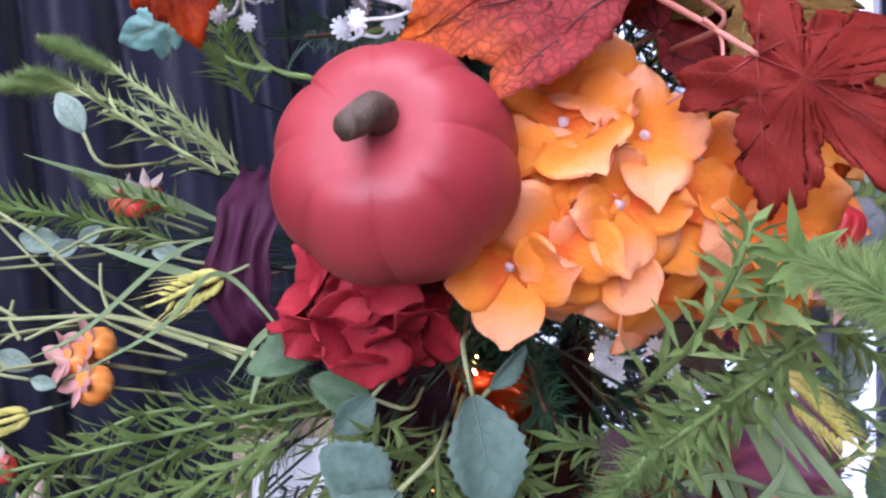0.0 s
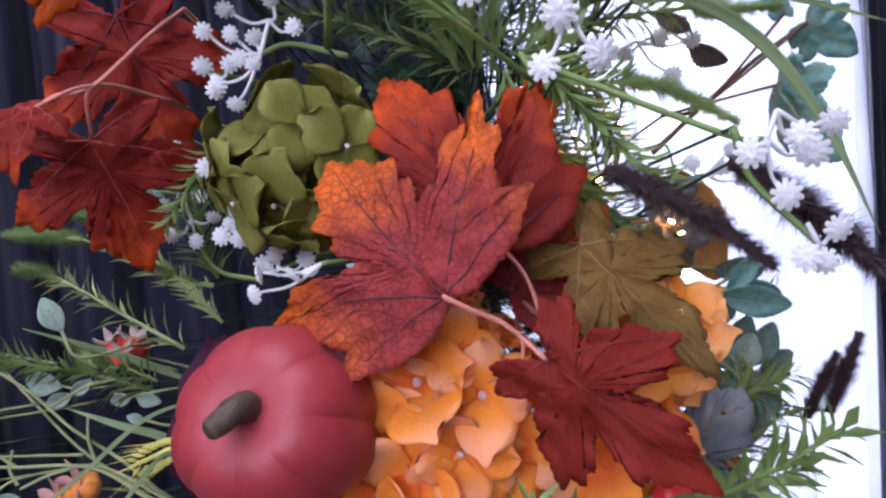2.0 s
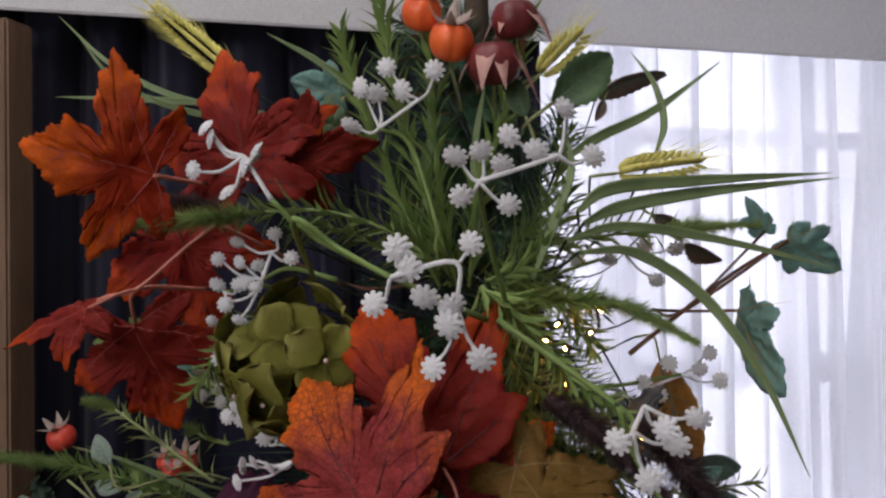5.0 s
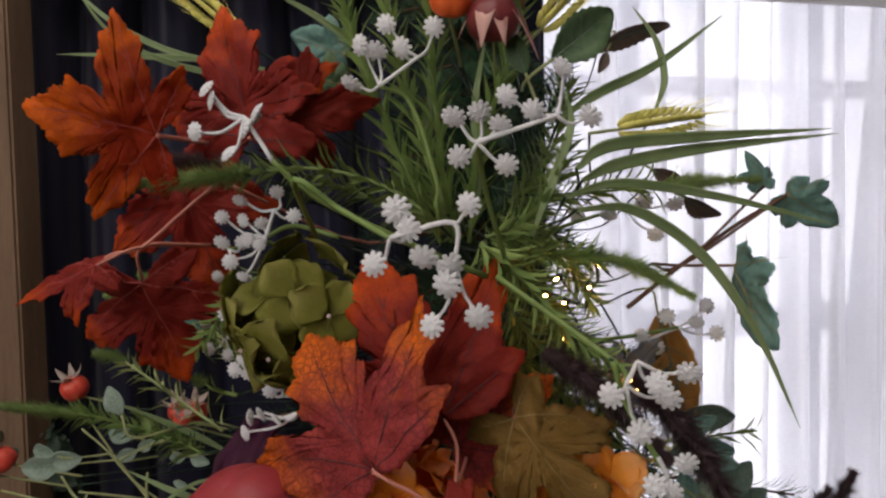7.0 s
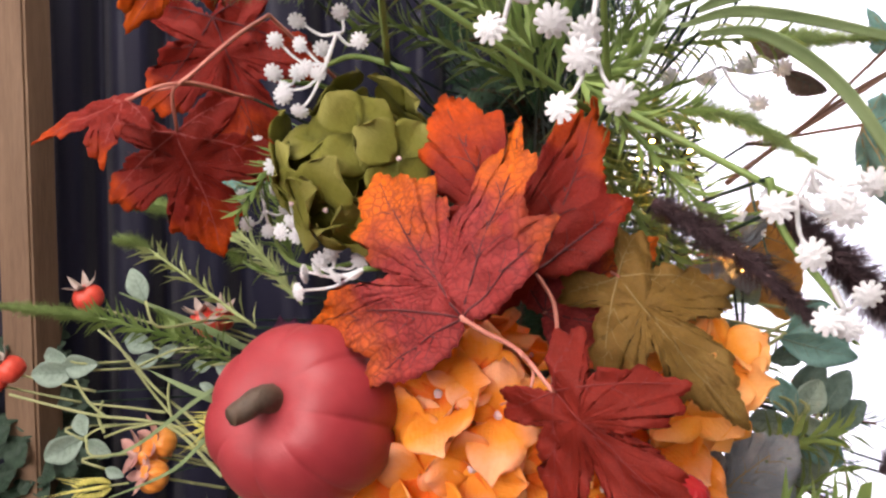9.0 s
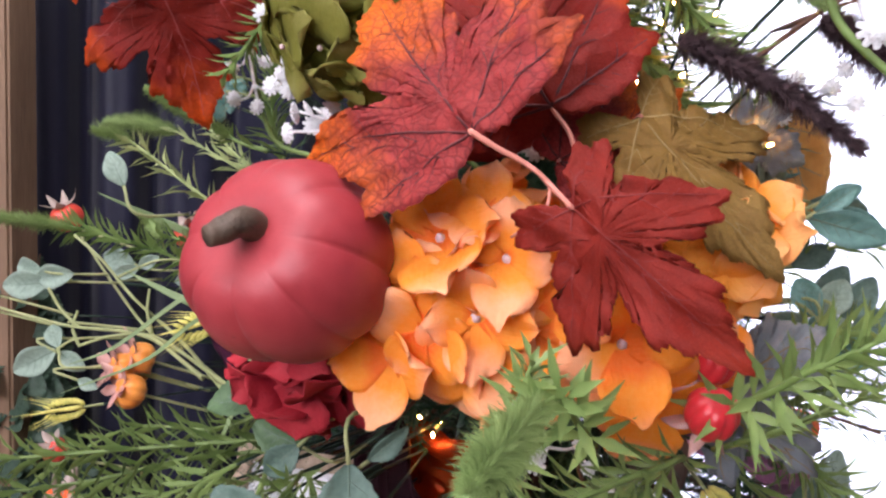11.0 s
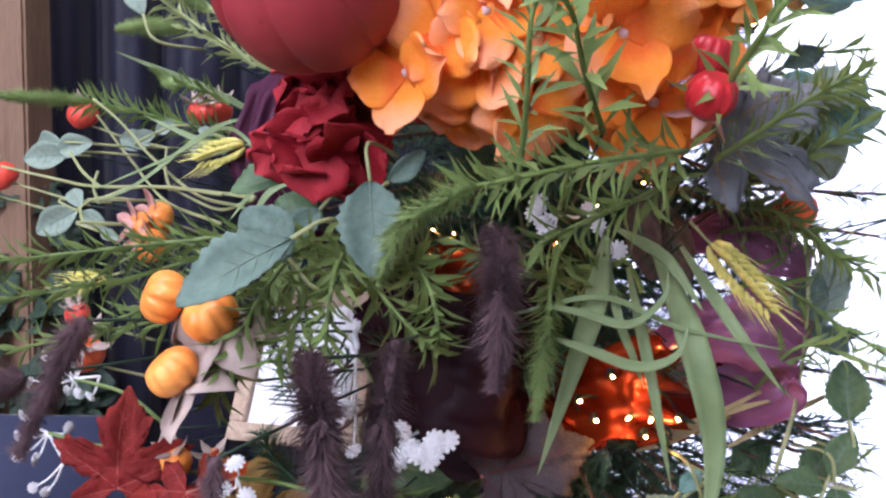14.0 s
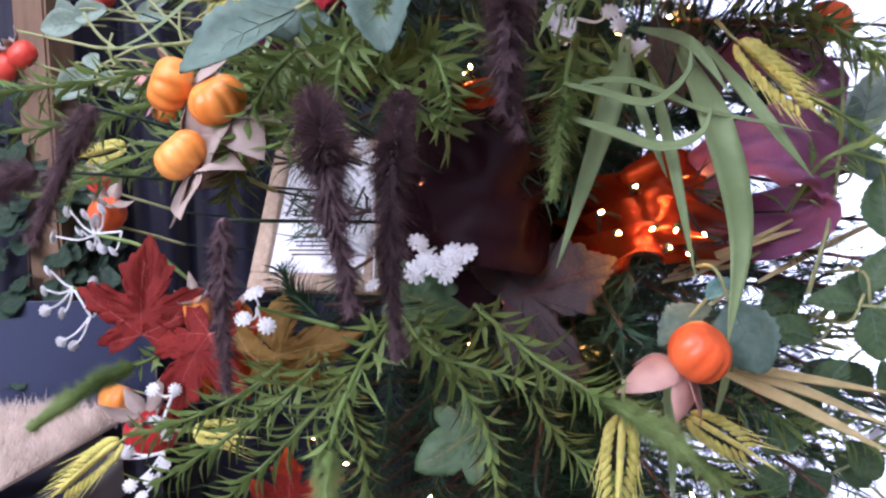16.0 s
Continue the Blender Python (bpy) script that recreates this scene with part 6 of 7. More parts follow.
# ---- grass ----
for pts, w in (([(0.1621, 0.3626, 1.7083), (0.1821, 0.3677, 1.7221), (0.2383, 0.3803, 1.7266), (0.3118, 0.3967, 1.7300)], .011), ([(0.1650, 0.3731, 1.7018), (0.1888, 0.3789, 1.7117), (0.2395, 0.3905, 1.7205), (0.3190, 0.4084, 1.7281)], .011), ([(0.1554, 0.3601, 1.6915), (0.1886, 0.3679, 1.6994), (0.2481, 0.3804, 1.6899), (0.3175, 0.3946, 1.6711)], .008),
               ([(0.1629, 0.3409, 1.6841), (0.1946, 0.3478, 1.6835), (0.2324, 0.3546, 1.6576), (0.2638, 0.3590, 1.6118), (0.2876, 0.3611, 1.5570)], .009), ([(0.1498, 0.4028, 1.7434), (0.1750, 0.4093, 1.7595), (0.2111, 0.4182, 1.7772), (0.2537, 0.4293, 1.8085)], .009), ([(0.2109, 0.4165, 1.7478), (0.2168, 0.4189, 1.7679), (0.2111, 0.4191, 1.7938), (0.1961, 0.4171, 1.8161)], .006),
               ([(-0.0393, 0.4148, 1.7846), (-0.1144, 0.3991, 1.7980), (-0.1657, 0.3892, 1.8232), (-0.2051, 0.3826, 1.8603)], .006), ([(-0.0393, 0.4146, 1.7806), (-0.1065, 0.4002, 1.7878), (-0.1618, 0.3894, 1.8110), (-0.1933, 0.3845, 1.8480)], .006), ([(-0.0788, 0.4066, 1.7934), (-0.1421, 0.3930, 1.7985), (-0.2054, 0.3793, 1.8013)], .006), ([(0.0178, 0.3971, 1.7938), (-0.0120, 0.3919, 1.8173), (-0.0456, 0.3856, 1.8370)], .006),
               ([(0.0547, 0.3996, 1.6937), (0.0624, 0.4046, 1.7510), (0.0627, 0.4076, 1.8045), (0.0610, 0.4094, 1.8427)], .006), ([(0.0991, 0.3882, 1.6818), (0.0958, 0.3912, 1.7480), (0.1033, 0.3957, 1.7993)], .007), ([(0.1345, 0.3644, 1.6677), (0.1499, 0.3701, 1.7089), (0.1585, 0.3736, 1.7364), (0.1552, 0.3740, 1.7572)], .008),
               ([(0.1162, 0.3934, 1.3792), (0.1113, 0.3478, 1.3467), (0.1002, 0.3419, 1.3108), (0.0823, 0.3326, 1.2569)], .016), ([(0.1162, 0.3926, 1.3700), (0.1221, 0.3499, 1.3380), (0.1301, 0.3500, 1.3155), (0.1354, 0.3501, 1.3000)], .006), ([(0.1431, 0.3998, 1.3723), (0.1590, 0.3480, 1.3250), (0.1697, 0.3464, 1.2731), (0.1630, 0.3400, 1.2190)], .020),
               ([(0.1281, 0.3948, 1.3604), (0.1382, 0.3517, 1.3096), (0.1491, 0.3494, 1.2494)], .008), ([(0.1222, 0.3952, 1.3821), (0.1467, 0.3587, 1.3666), (0.1649, 0.3508, 1.3398)], .009), ([(0.1581, 0.4037, 1.3718), (0.1816, 0.3648, 1.3307), (0.2063, 0.3684, 1.2970)], .009),
               ([(0.0889, 0.3211, 1.3449), (0.1043, 0.3248, 1.3418), (0.1273, 0.3303, 1.3358), (0.1441, 0.3358, 1.3485), (0.1460, 0.3376, 1.3643)], .006), ([(0.0888, 0.3198, 1.3304), (0.1093, 0.3245, 1.3231), (0.1323, 0.3299, 1.3151), (0.1503, 0.3350, 1.3206), (0.1568, 0.3382, 1.3376)], .007), ([(0.0668, 0.3252, 1.3392), (0.1143, 0.3383, 1.3481), (0.1538, 0.3473, 1.3320), (0.2091, 0.3606, 1.3195)], .004),
               ([(-0.1521, 0.5126, 1.4709), (-0.1951, 0.5035, 1.4934), (-0.2640, 0.4887, 1.5228)], .009), ([(-0.1293, 0.4767, 1.3978), (-0.1507, 0.4758, 1.4336), (-0.1912, 0.4691, 1.4527), (-0.2236, 0.4638, 1.4680)], .008), ([(-0.0750, 0.4131, 1.4209), (-0.1034, 0.4121, 1.4137), (-0.1269, 0.4089, 1.3876)], .006), ([(-0.0690, 0.4128, 1.4174), (-0.1010, 0.4110, 1.4043), (-0.1194, 0.4061, 1.3624)], .006),
               ([(-0.0875, 0.4143, 1.4035), (-0.1241, 0.4110, 1.4483), (-0.1470, 0.3732, 1.4272), (-0.1946, 0.3609, 1.4062)], .0035), ([(-0.1290, 0.4725, 1.4666), (-0.1684, 0.4622, 1.4551), (-0.2197, 0.4474, 1.4155), (-0.2512, 0.4389, 1.4019)], .004),
               ([(0.1734, 0.4358, 1.2164), (0.1721, 0.4230, 1.1918), (0.1622, 0.4171, 1.1524)], .008), ([(0.1359, 0.3832, 1.1999), (0.1387, 0.3807, 1.1628), (0.1383, 0.3770, 1.1197)], .01)):
    blade(pts, w * 0.75, twist=rng.uniform(-0.5, 0.5))
for pts, w in (([(0.1593, 0.4197, 1.1921), (0.2073, 0.4314, 1.1825), (0.2714, 0.4470, 1.1690)], .006), ([(0.1647, 0.4105, 1.1895), (0.2116, 0.4209, 1.1671), (0.2678, 0.4328, 1.1348)], .007), ([(0.1689, 0.4219, 1.1886), (0.2137, 0.4324, 1.1740), (0.2712, 0.4451, 1.1475)], .006), ([(0.1387, 0.4699, 1.2360), (0.1816, 0.4826, 1.2531), (0.2459, 0.5021, 1.2842)], .004),
               ([(0.1423, 0.4712, 1.2396), (0.1923, 0.4857, 1.2564), (0.2316, 0.4968, 1.2663)], .005), ([(0.1985, 0.5056, 1.2279), (0.2395, 0.5181, 1.2496), (0.2953, 0.5348, 1.2746)], .005), ([(0.1467, 0.4932, 1.2409), (0.1912, 0.5050, 1.2434), (0.2584, 0.5276, 1.3024)], .003), ([(0.1351, 0.4687, 1.2324), (0.1672, 0.4780, 1.2425), (0.2245, 0.4956, 1.2738)], .004)):
    blade(pts, w, M_STRAW, "dry straw coloured leaf strip", name="straw_strip", category="dried grass", group="straw strips")

# ---- wheat ----
for a, b in (((0.1889, 0.3801, 1.7331), (0.2369, 0.3910, 1.7392)), ((-0.0786, 0.4047, 1.8131), (-0.1367, 0.3938, 1.8643)), ((0.1762, 0.4071, 1.3710), (0.2077, 0.4023, 1.3343)), ((-0.1371, 0.4486, 1.4408), (-0.1678, 0.4410, 1.4304)),
             ((0.1131, 0.3240, 1.1839), (0.1102, 0.3198, 1.1432)), ((-0.2078, 0.3712, 1.1380), (-0.2436, 0.3593, 1.1079)), ((0.1498, 0.3942, 1.1656), (0.1803, 0.4005, 1.1457)), ((0.1407, 0.3909, 1.8002), (0.1660, 0.3974, 1.8256)), ((-0.3112, 0.5330, 1.3407), (-0.3462, 0.5318, 1.3331)), ((-0.1578, 0.3847, 1.1439), (-0.1329, 0.3910, 1.1413))):
    wheat(a, b)

# ---- plumes ----
for pts, w in (([(0.0036, 0.2252, 1.3334), (0.0182, 0.1983, 1.3137), (0.0214, 0.1972, 1.2905), (0.0272, 0.1960, 1.2586)], .01062), ([(0.0307, 0.2533, 1.3359), (0.0317, 0.2302, 1.3060), (0.0311, 0.2274, 1.2741), (0.0339, 0.2249, 1.2368)], .00938), ([(-0.0430, 0.2351, 1.2877), (-0.0438, 0.2331, 1.2670), (-0.0433, 0.2313, 1.2438), (-0.0419, 0.2295, 1.2184)], .00812), ([(0.0759, 0.2493, 1.3811), (0.0783, 0.2281, 1.3620), (0.0775, 0.2268, 1.3421), (0.0759, 0.2254, 1.3253)], .00938),
               ([(-0.1254, 0.2648, 1.3407), (-0.1332, 0.2616, 1.3277), (-0.1424, 0.2575, 1.3068), (-0.1528, 0.2524, 1.2794)], .01000), ([(-0.1602, 0.2637, 1.3128), (-0.1708, 0.2605, 1.3077), (-0.1920, 0.2541, 1.2974)], .01000),
               ([(0.145, 0.337, 1.602), (0.166, 0.328, 1.59), (0.19, 0.316, 1.573), (0.211, 0.304, 1.553)], .0105), ([(0.194, 0.297, 1.601), (0.211, 0.278, 1.583), (0.225, 0.262, 1.566), (0.238, 0.244, 1.546)], .0108),
               ([(0.3347, 0.5910, 1.3894), (0.3488, 0.5938, 1.4140), (0.3640, 0.5967, 1.4394)], .0115), ([(0.3539, 0.5919, 1.3923), (0.3687, 0.5954, 1.4238), (0.3833, 0.5986, 1.4530)], .0125), ([(0.0629, 0.3049, 1.3852), (0.0653, 0.3026, 1.3578), (0.0693, 0.2996, 1.3205)], .01000), ([(-0.0364, 0.3193, 1.7151), (-0.0661, 0.3129, 1.7173), (-0.0959, 0.3062, 1.7145)], .00750)):
    plume(pts, w * 0.82)

# ---- white sprays ----
spray([(0.1167, 0.2167, 1.6624), (0.1160, 0.2175, 1.6802), (0.0894, 0.2113, 1.6741)], [(0.0923, 0.2126, 1.6862), (0.0970, 0.2132, 1.6781), (0.1227, 0.2194, 1.6881), (0.0829, 0.2093, 1.6630), (0.1036, 0.2140, 1.6658), (0.1147, 0.2162, 1.6620), (0.1135, 0.2155, 1.6542), (0.1070, 0.2131, 1.6362), (0.1267, 0.2176, 1.6399)], 0.0125, [(0.0577, 0.2359, 1.6871), (0.0371, 0.2321, 1.7007), (0.0135, 0.3175, 1.6707)])
spray([(0.0098, 0.2381, 1.7319), (0.0230, 0.2398, 1.7107)], [(-0.0080, 0.2350, 1.7458), (-0.0054, 0.2352, 1.7403), (-0.0134, 0.2326, 1.7255), (0.0159, 0.2395, 1.7340), (0.0111, 0.2381, 1.7264), (0.0025, 0.2355, 1.7146)], 0.010, [(0.0372, 0.2522, 1.6943), (0.0726, 0.2793, 1.6718), (0.1121, 0.3276, 1.6468)], face=(-0.35, -0.1, 1.95))
spray([(0.1576, 0.2602, 1.7290), (0.1213, 0.2515, 1.7172)], [(0.1105, 0.2498, 1.7293), (0.1222, 0.2525, 1.7317), (0.1349, 0.2557, 1.7386), (0.1317, 0.2543, 1.7255), (0.1473, 0.2581, 1.7318), (0.1130, 0.2493, 1.7107), (0.1347, 0.2539, 1.7064), (0.1608, 0.2621, 1.7514), (0.1732, 0.2636, 1.7287)], 0.0125, [(0.1187, 0.2907, 1.6946), (0.1221, 0.3504, 1.6481)])
spray([(0.0698, 0.3461, 1.7769), (0.0472, 0.3402, 1.7603)], [(0.0511, 0.3431, 1.7971), (0.0792, 0.3492, 1.7950), (0.0358, 0.3391, 1.7849), (0.0450, 0.3409, 1.7813), (0.0606, 0.3444, 1.7828), (0.0307, 0.3367, 1.7620)], 0.0135, [(0.0639, 0.3535, 1.7485), (0.0838, 0.3541, 1.6824)])
spray([(-0.0150, 0.3224, 1.6870), (-0.0200, 0.3204, 1.6709)], [(-0.0455, 0.3155, 1.6832), (-0.0348, 0.3184, 1.6931), (-0.0332, 0.3181, 1.6812), (-0.0223, 0.3204, 1.6794), (-0.0300, 0.3181, 1.6694), (-0.0240, 0.3193, 1.6665), (-0.0406, 0.3151, 1.6570), (-0.0327, 0.3163, 1.6474), (-0.0034, 0.3248, 1.6834), (-0.0133, 0.3234, 1.6978)], 0.0095, [(-0.0075, 0.3338, 1.6771), (0.0195, 0.3393, 1.6697)])
spray([(0.1934, 0.2413, 1.6173), (0.1885, 0.2396, 1.6069)], [(0.1821, 0.2379, 1.6025), (0.2024, 0.2427, 1.6072), (0.2066, 0.2433, 1.6013), (0.2159, 0.2459, 1.6119), (0.1950, 0.2399, 1.5860)], 0.0125, [(0.1830, 0.2694, 1.6114), (0.1213, 0.3092, 1.6485)])
spray([(0.2023, 0.2408, 1.5747), (0.2059, 0.2412, 1.5671)], [(0.2083, 0.2413, 1.5601), (0.2145, 0.2434, 1.5719), (0.2010, 0.2398, 1.5622)], 0.011, [(0.1893, 0.2595, 1.5921), (0.1829, 0.2593, 1.6134)])
spray([(0.0027, 0.3121, 1.5677)], [(-0.0291, 0.3044, 1.5559), (-0.0260, 0.3056, 1.5651), (-0.0199, 0.3070, 1.5671), (-0.0109, 0.3088, 1.5639)], 0.0095, [(0.0218, 0.3367, 1.5667), (0.0471, 0.3422, 1.5663)], face=(-0.6, 0.1, 1.3))
spray([(-0.0997, 0.4141, 1.5933), (-0.1042, 0.4149, 1.6173)], [(-0.1137, 0.4118, 1.6032), (-0.0935, 0.4164, 1.6073), (-0.1112, 0.4139, 1.6240), (-0.0911, 0.4186, 1.6281), (-0.1051, 0.4163, 1.6380), (-0.0862, 0.4170, 1.5937), (-0.1111, 0.4109, 1.5843), (-0.0974, 0.4135, 1.5796)], 0.0105, [(-0.0968, 0.4329, 1.5639), (-0.0680, 0.4381, 1.5504)])
spray([(0.2095, 0.4688, 1.5884), (0.2297, 0.4737, 1.5963)], [(0.2034, 0.4676, 1.5906), (0.2155, 0.4697, 1.5822), (0.2216, 0.4724, 1.6047), (0.2499, 0.4790, 1.6116), (0.2426, 0.4767, 1.6002), (0.2570, 0.4794, 1.5917)], 0.0125, [(0.1813, 0.4626, 1.5889), (0.1491, 0.4555, 1.5895)])
spray([(0.1898, 0.4700, 1.6876), (0.1737, 0.4660, 1.6796)], [(0.2281, 0.4784, 1.6869), (0.2059, 0.4737, 1.6894), (0.2139, 0.4740, 1.6645), (0.1817, 0.4678, 1.6795), (0.1576, 0.4625, 1.6808)], 0.0125, [(0.1495, 0.4603, 1.6718), (0.1333, 0.4563, 1.6639)])
spray([(-0.0560, 0.3497, 1.6036), (-0.0489, 0.3503, 1.5851)], [(-0.0631, 0.3491, 1.6203), (-0.0524, 0.3497, 1.5888), (-0.0579, 0.3482, 1.5834), (-0.0489, 0.3500, 1.5814)], 0.0105, [(-0.0380, 0.3528, 1.5886), (-0.0128, 0.3588, 1.5955)])
spray([(-0.1101, 0.3835, 1.2265)], [(-0.1117, 0.3838, 1.2354), (-0.1044, 0.3840, 1.2151), (-0.1187, 0.3807, 1.2197)], 0.0125, [(-0.0967, 0.4069, 1.2173), (-0.0682, 0.4137, 1.2091)])
spray([(0.0084, 0.3761, 1.2635)], [(0.0018, 0.3644, 1.2678), (0.0109, 0.3656, 1.2549), (0.0202, 0.3686, 1.2609), (0.0278, 0.3705, 1.2607), (0.0055, 0.3645, 1.2582), (0.0170, 0.3669, 1.2509), (0.0002, 0.3625, 1.2514), (0.0201, 0.3680, 1.2546)], 0.014, [(-0.0143, 0.4539, 1.2723), (-0.0160, 0.4547, 1.2877)])
spray([(-0.0462, 0.4272, 1.3002)], [(-0.0532, 0.4276, 1.3261), (-0.0479, 0.4282, 1.3167), (-0.0467, 0.4216, 1.2360), (-0.0500, 0.4231, 1.2636)], 0.012, [(-0.0457, 0.4471, 1.2885), (-0.0384, 0.4477, 1.2731)])
spray([(-0.2576, 0.4526, 1.2717), (-0.2762, 0.4476, 1.2701)], [(-0.3072, 0.4394, 1.2689), (-0.2967, 0.4437, 1.2878), (-0.2843, 0.4467, 1.2853), (-0.2886, 0.4445, 1.2726), (-0.2804, 0.4458, 1.2617), (-0.2721, 0.4477, 1.2594), (-0.2639, 0.4497, 1.2570), (-0.2761, 0.4485, 1.2808), (-0.2719, 0.4503, 1.2892)], 0.0095, [(-0.2390, 0.4563, 1.2584), (-0.2062, 0.4626, 1.2319)], face=(-1.2, 0.3, 1.0))
spray([(-0.2807, 0.4411, 1.2086), (-0.2930, 0.4398, 1.2302)], [(-0.3115, 0.4361, 1.2435), (-0.3145, 0.4340, 1.2287), (-0.3138, 0.4329, 1.2138), (-0.3014, 0.4360, 1.2113), (-0.3024, 0.4339, 1.1901), (-0.2933, 0.4360, 1.1868), (-0.2766, 0.4427, 1.2148), (-0.2785, 0.4439, 1.2340)], 0.0095, [(-0.2600, 0.4476, 1.2207), (-0.2228, 0.4568, 1.2154)], face=(-1.2, 0.3, 0.9))
spray([(-0.1856, 0.3998, 1.1630), (-0.1912, 0.3971, 1.1479)], [(-0.1985, 0.3968, 1.1671), (-0.1968, 0.3955, 1.1461), (-0.1895, 0.3966, 1.1364), (-0.1837, 0.4007, 1.1667)], 0.0095, [(-0.1785, 0.4098, 1.1366), (-0.1557, 0.4163, 1.1437)])
spray([(-0.1793, 0.3781, 1.1317)], [(-0.2114, 0.3695, 1.1290), (-0.2024, 0.3721, 1.1324), (-0.1793, 0.3774, 1.1236), (-0.1883, 0.3742, 1.1136), (-0.2008, 0.3706, 1.1103), (-0.1937, 0.3718, 1.1028)], 0.0095, [(-0.1728, 0.4002, 1.1282), (-0.1431, 0.4089, 1.1388)])
spray([(0.0883, 0.3972, 1.3907)], [(0.0776, 0.3950, 1.3972), (0.0791, 0.3947, 1.3861), (0.1068, 0.4019, 1.3936), (0.0745, 0.3938, 1.3909), (0.0822, 0.3951, 1.3813)], 0.0115, [(0.0933, 0.4202, 1.4098), (0.0934, 0.4209, 1.4230)])
spray([(0.2562, 0.5913, 1.0834), (0.2689, 0.5934, 1.0699)], [(0.2775, 0.5957, 1.0696), (0.2347, 0.5846, 1.0709), (0.2518, 0.5883, 1.0616), (0.2689, 0.5927, 1.0611), (0.2434, 0.5884, 1.0882), (0.2991, 0.6035, 1.0954), (0.2261, 0.5812, 1.0579), (0.2861, 0.5990, 1.0826), (0.2603, 0.5897, 1.0525)], 0.0125, [(0.2264, 0.5851, 1.1019), (0.1922, 0.5770, 1.1118)])
spray([(0.2380, 0.5445, 1.1985)], [(0.2262, 0.5415, 1.1989), (0.2340, 0.5424, 1.1865), (0.2458, 0.5465, 1.1983), (0.2263, 0.5420, 1.2049)], 0.0125, [(0.2184, 0.5394, 1.1991), (0.1871, 0.5320, 1.2081)])
spray([(-0.0339, 0.3691, 1.5621)], [(-0.0430, 0.3694, 1.5654), (-0.0365, 0.3700, 1.5702), (-0.0190, 0.3697, 1.5664), (-0.0330, 0.3706, 1.5753)], 0.011, [(-0.0076, 0.3901, 1.5678), (0.0089, 0.3896, 1.5625)])
spray([(0.0269, 0.3691, 1.5579)], [(0.0294, 0.3688, 1.5551), (0.0098, 0.3693, 1.5604), (0.0784, 0.3691, 1.5537), (0.0340, 0.3699, 1.5640)], 0.012, [(0.0362, 0.3887, 1.5522), (0.0468, 0.3877, 1.5431)])
spray([(-0.0446, 0.3217, 1.6634)], [(-0.0440, 0.3210, 1.6559), (-0.0495, 0.3219, 1.6679), (-0.0362, 0.3224, 1.6679)], 0.010, [(-0.0361, 0.3624, 1.6653), (-0.0226, 0.3616, 1.6522)])
spray([(0.1171, 0.3895, 1.3763)], [(0.1118, 0.3903, 1.3840), (0.1226, 0.3888, 1.3700)], 0.011, [(0.1314, 0.4075, 1.3572), (0.1367, 0.4061, 1.3445)])

# ---- small fruit ----
UPL = (-0.3, -0.6, 0.6)
for at, axis, rad in (((-0.0932, 0.2793, 1.3509), (-0.6, -0.5, 0.3), .0134), ((-0.0690, 0.2796, 1.3422), (-0.2, -0.5, 0.8), .0140), ((-0.0829, 0.2687, 1.3168), (-0.5, -0.4, 0.7), .0130)):
    fruit("mini_pumpkin", at, axis, rad, M_MINI, "glossy orange mini pumpkin with papery beige calyx", "mini pumpkin", 0.8, 9, 0.16, M_CALYX, 5, 2.0, 0.5, False, group="mini pumpkins", wide=0.42)
fruit("mini_pumpkin", (0.1500, 0.3400, 1.2150), (0.5, -0.2, 0.6), .0158, M_VERM, "orange mini pumpkin with a rose and cream calyx", "mini pumpkin", 0.9, 9, 0.08, M_CALYX2, 5, 1.6, 0.9, False, group="mini pumpkins", wide=0.38)
fruit("mini_pumpkin", (0.1623, 0.3072, 1.4419), (0.3, -0.5, 0.7), .0118, M_CHERRY, "glossy dark red mini pumpkin", "mini pumpkin", 0.95, 9, 0.12, M_CALYX2, 4, 1.2, 0.5, False, group="mini pumpkins")
fruit("mini_pumpkin", (0.1625, 0.3196, 1.4620), (0.3, -0.2, 0.8), .011, M_CHERRY, "glossy dark red mini pumpkin", "mini pumpkin", 0.95, 9, 0.12, M_CALYX2, 3, 1.2, 0.5, False, group="mini pumpkins")
for at, rad in (((-0.2420, 0.4970, 1.3690), .0140), ((-0.2440, 0.5140, 1.3920), .0130), ((-0.2560, 0.5060, 1.3840), .0125), ((-0.2553, 0.5276, 1.3778), .0115)):
    fruit("mini_pumpkin", at, (-0.4, -0.6, 0.3), rad, M_MINI, "peach orange mini pumpkin with rose calyx", "mini pumpkin", 0.85, 9, 0.1, M_CALYX2, 5, 1.5, -0.4, True, group="mini pumpkins")
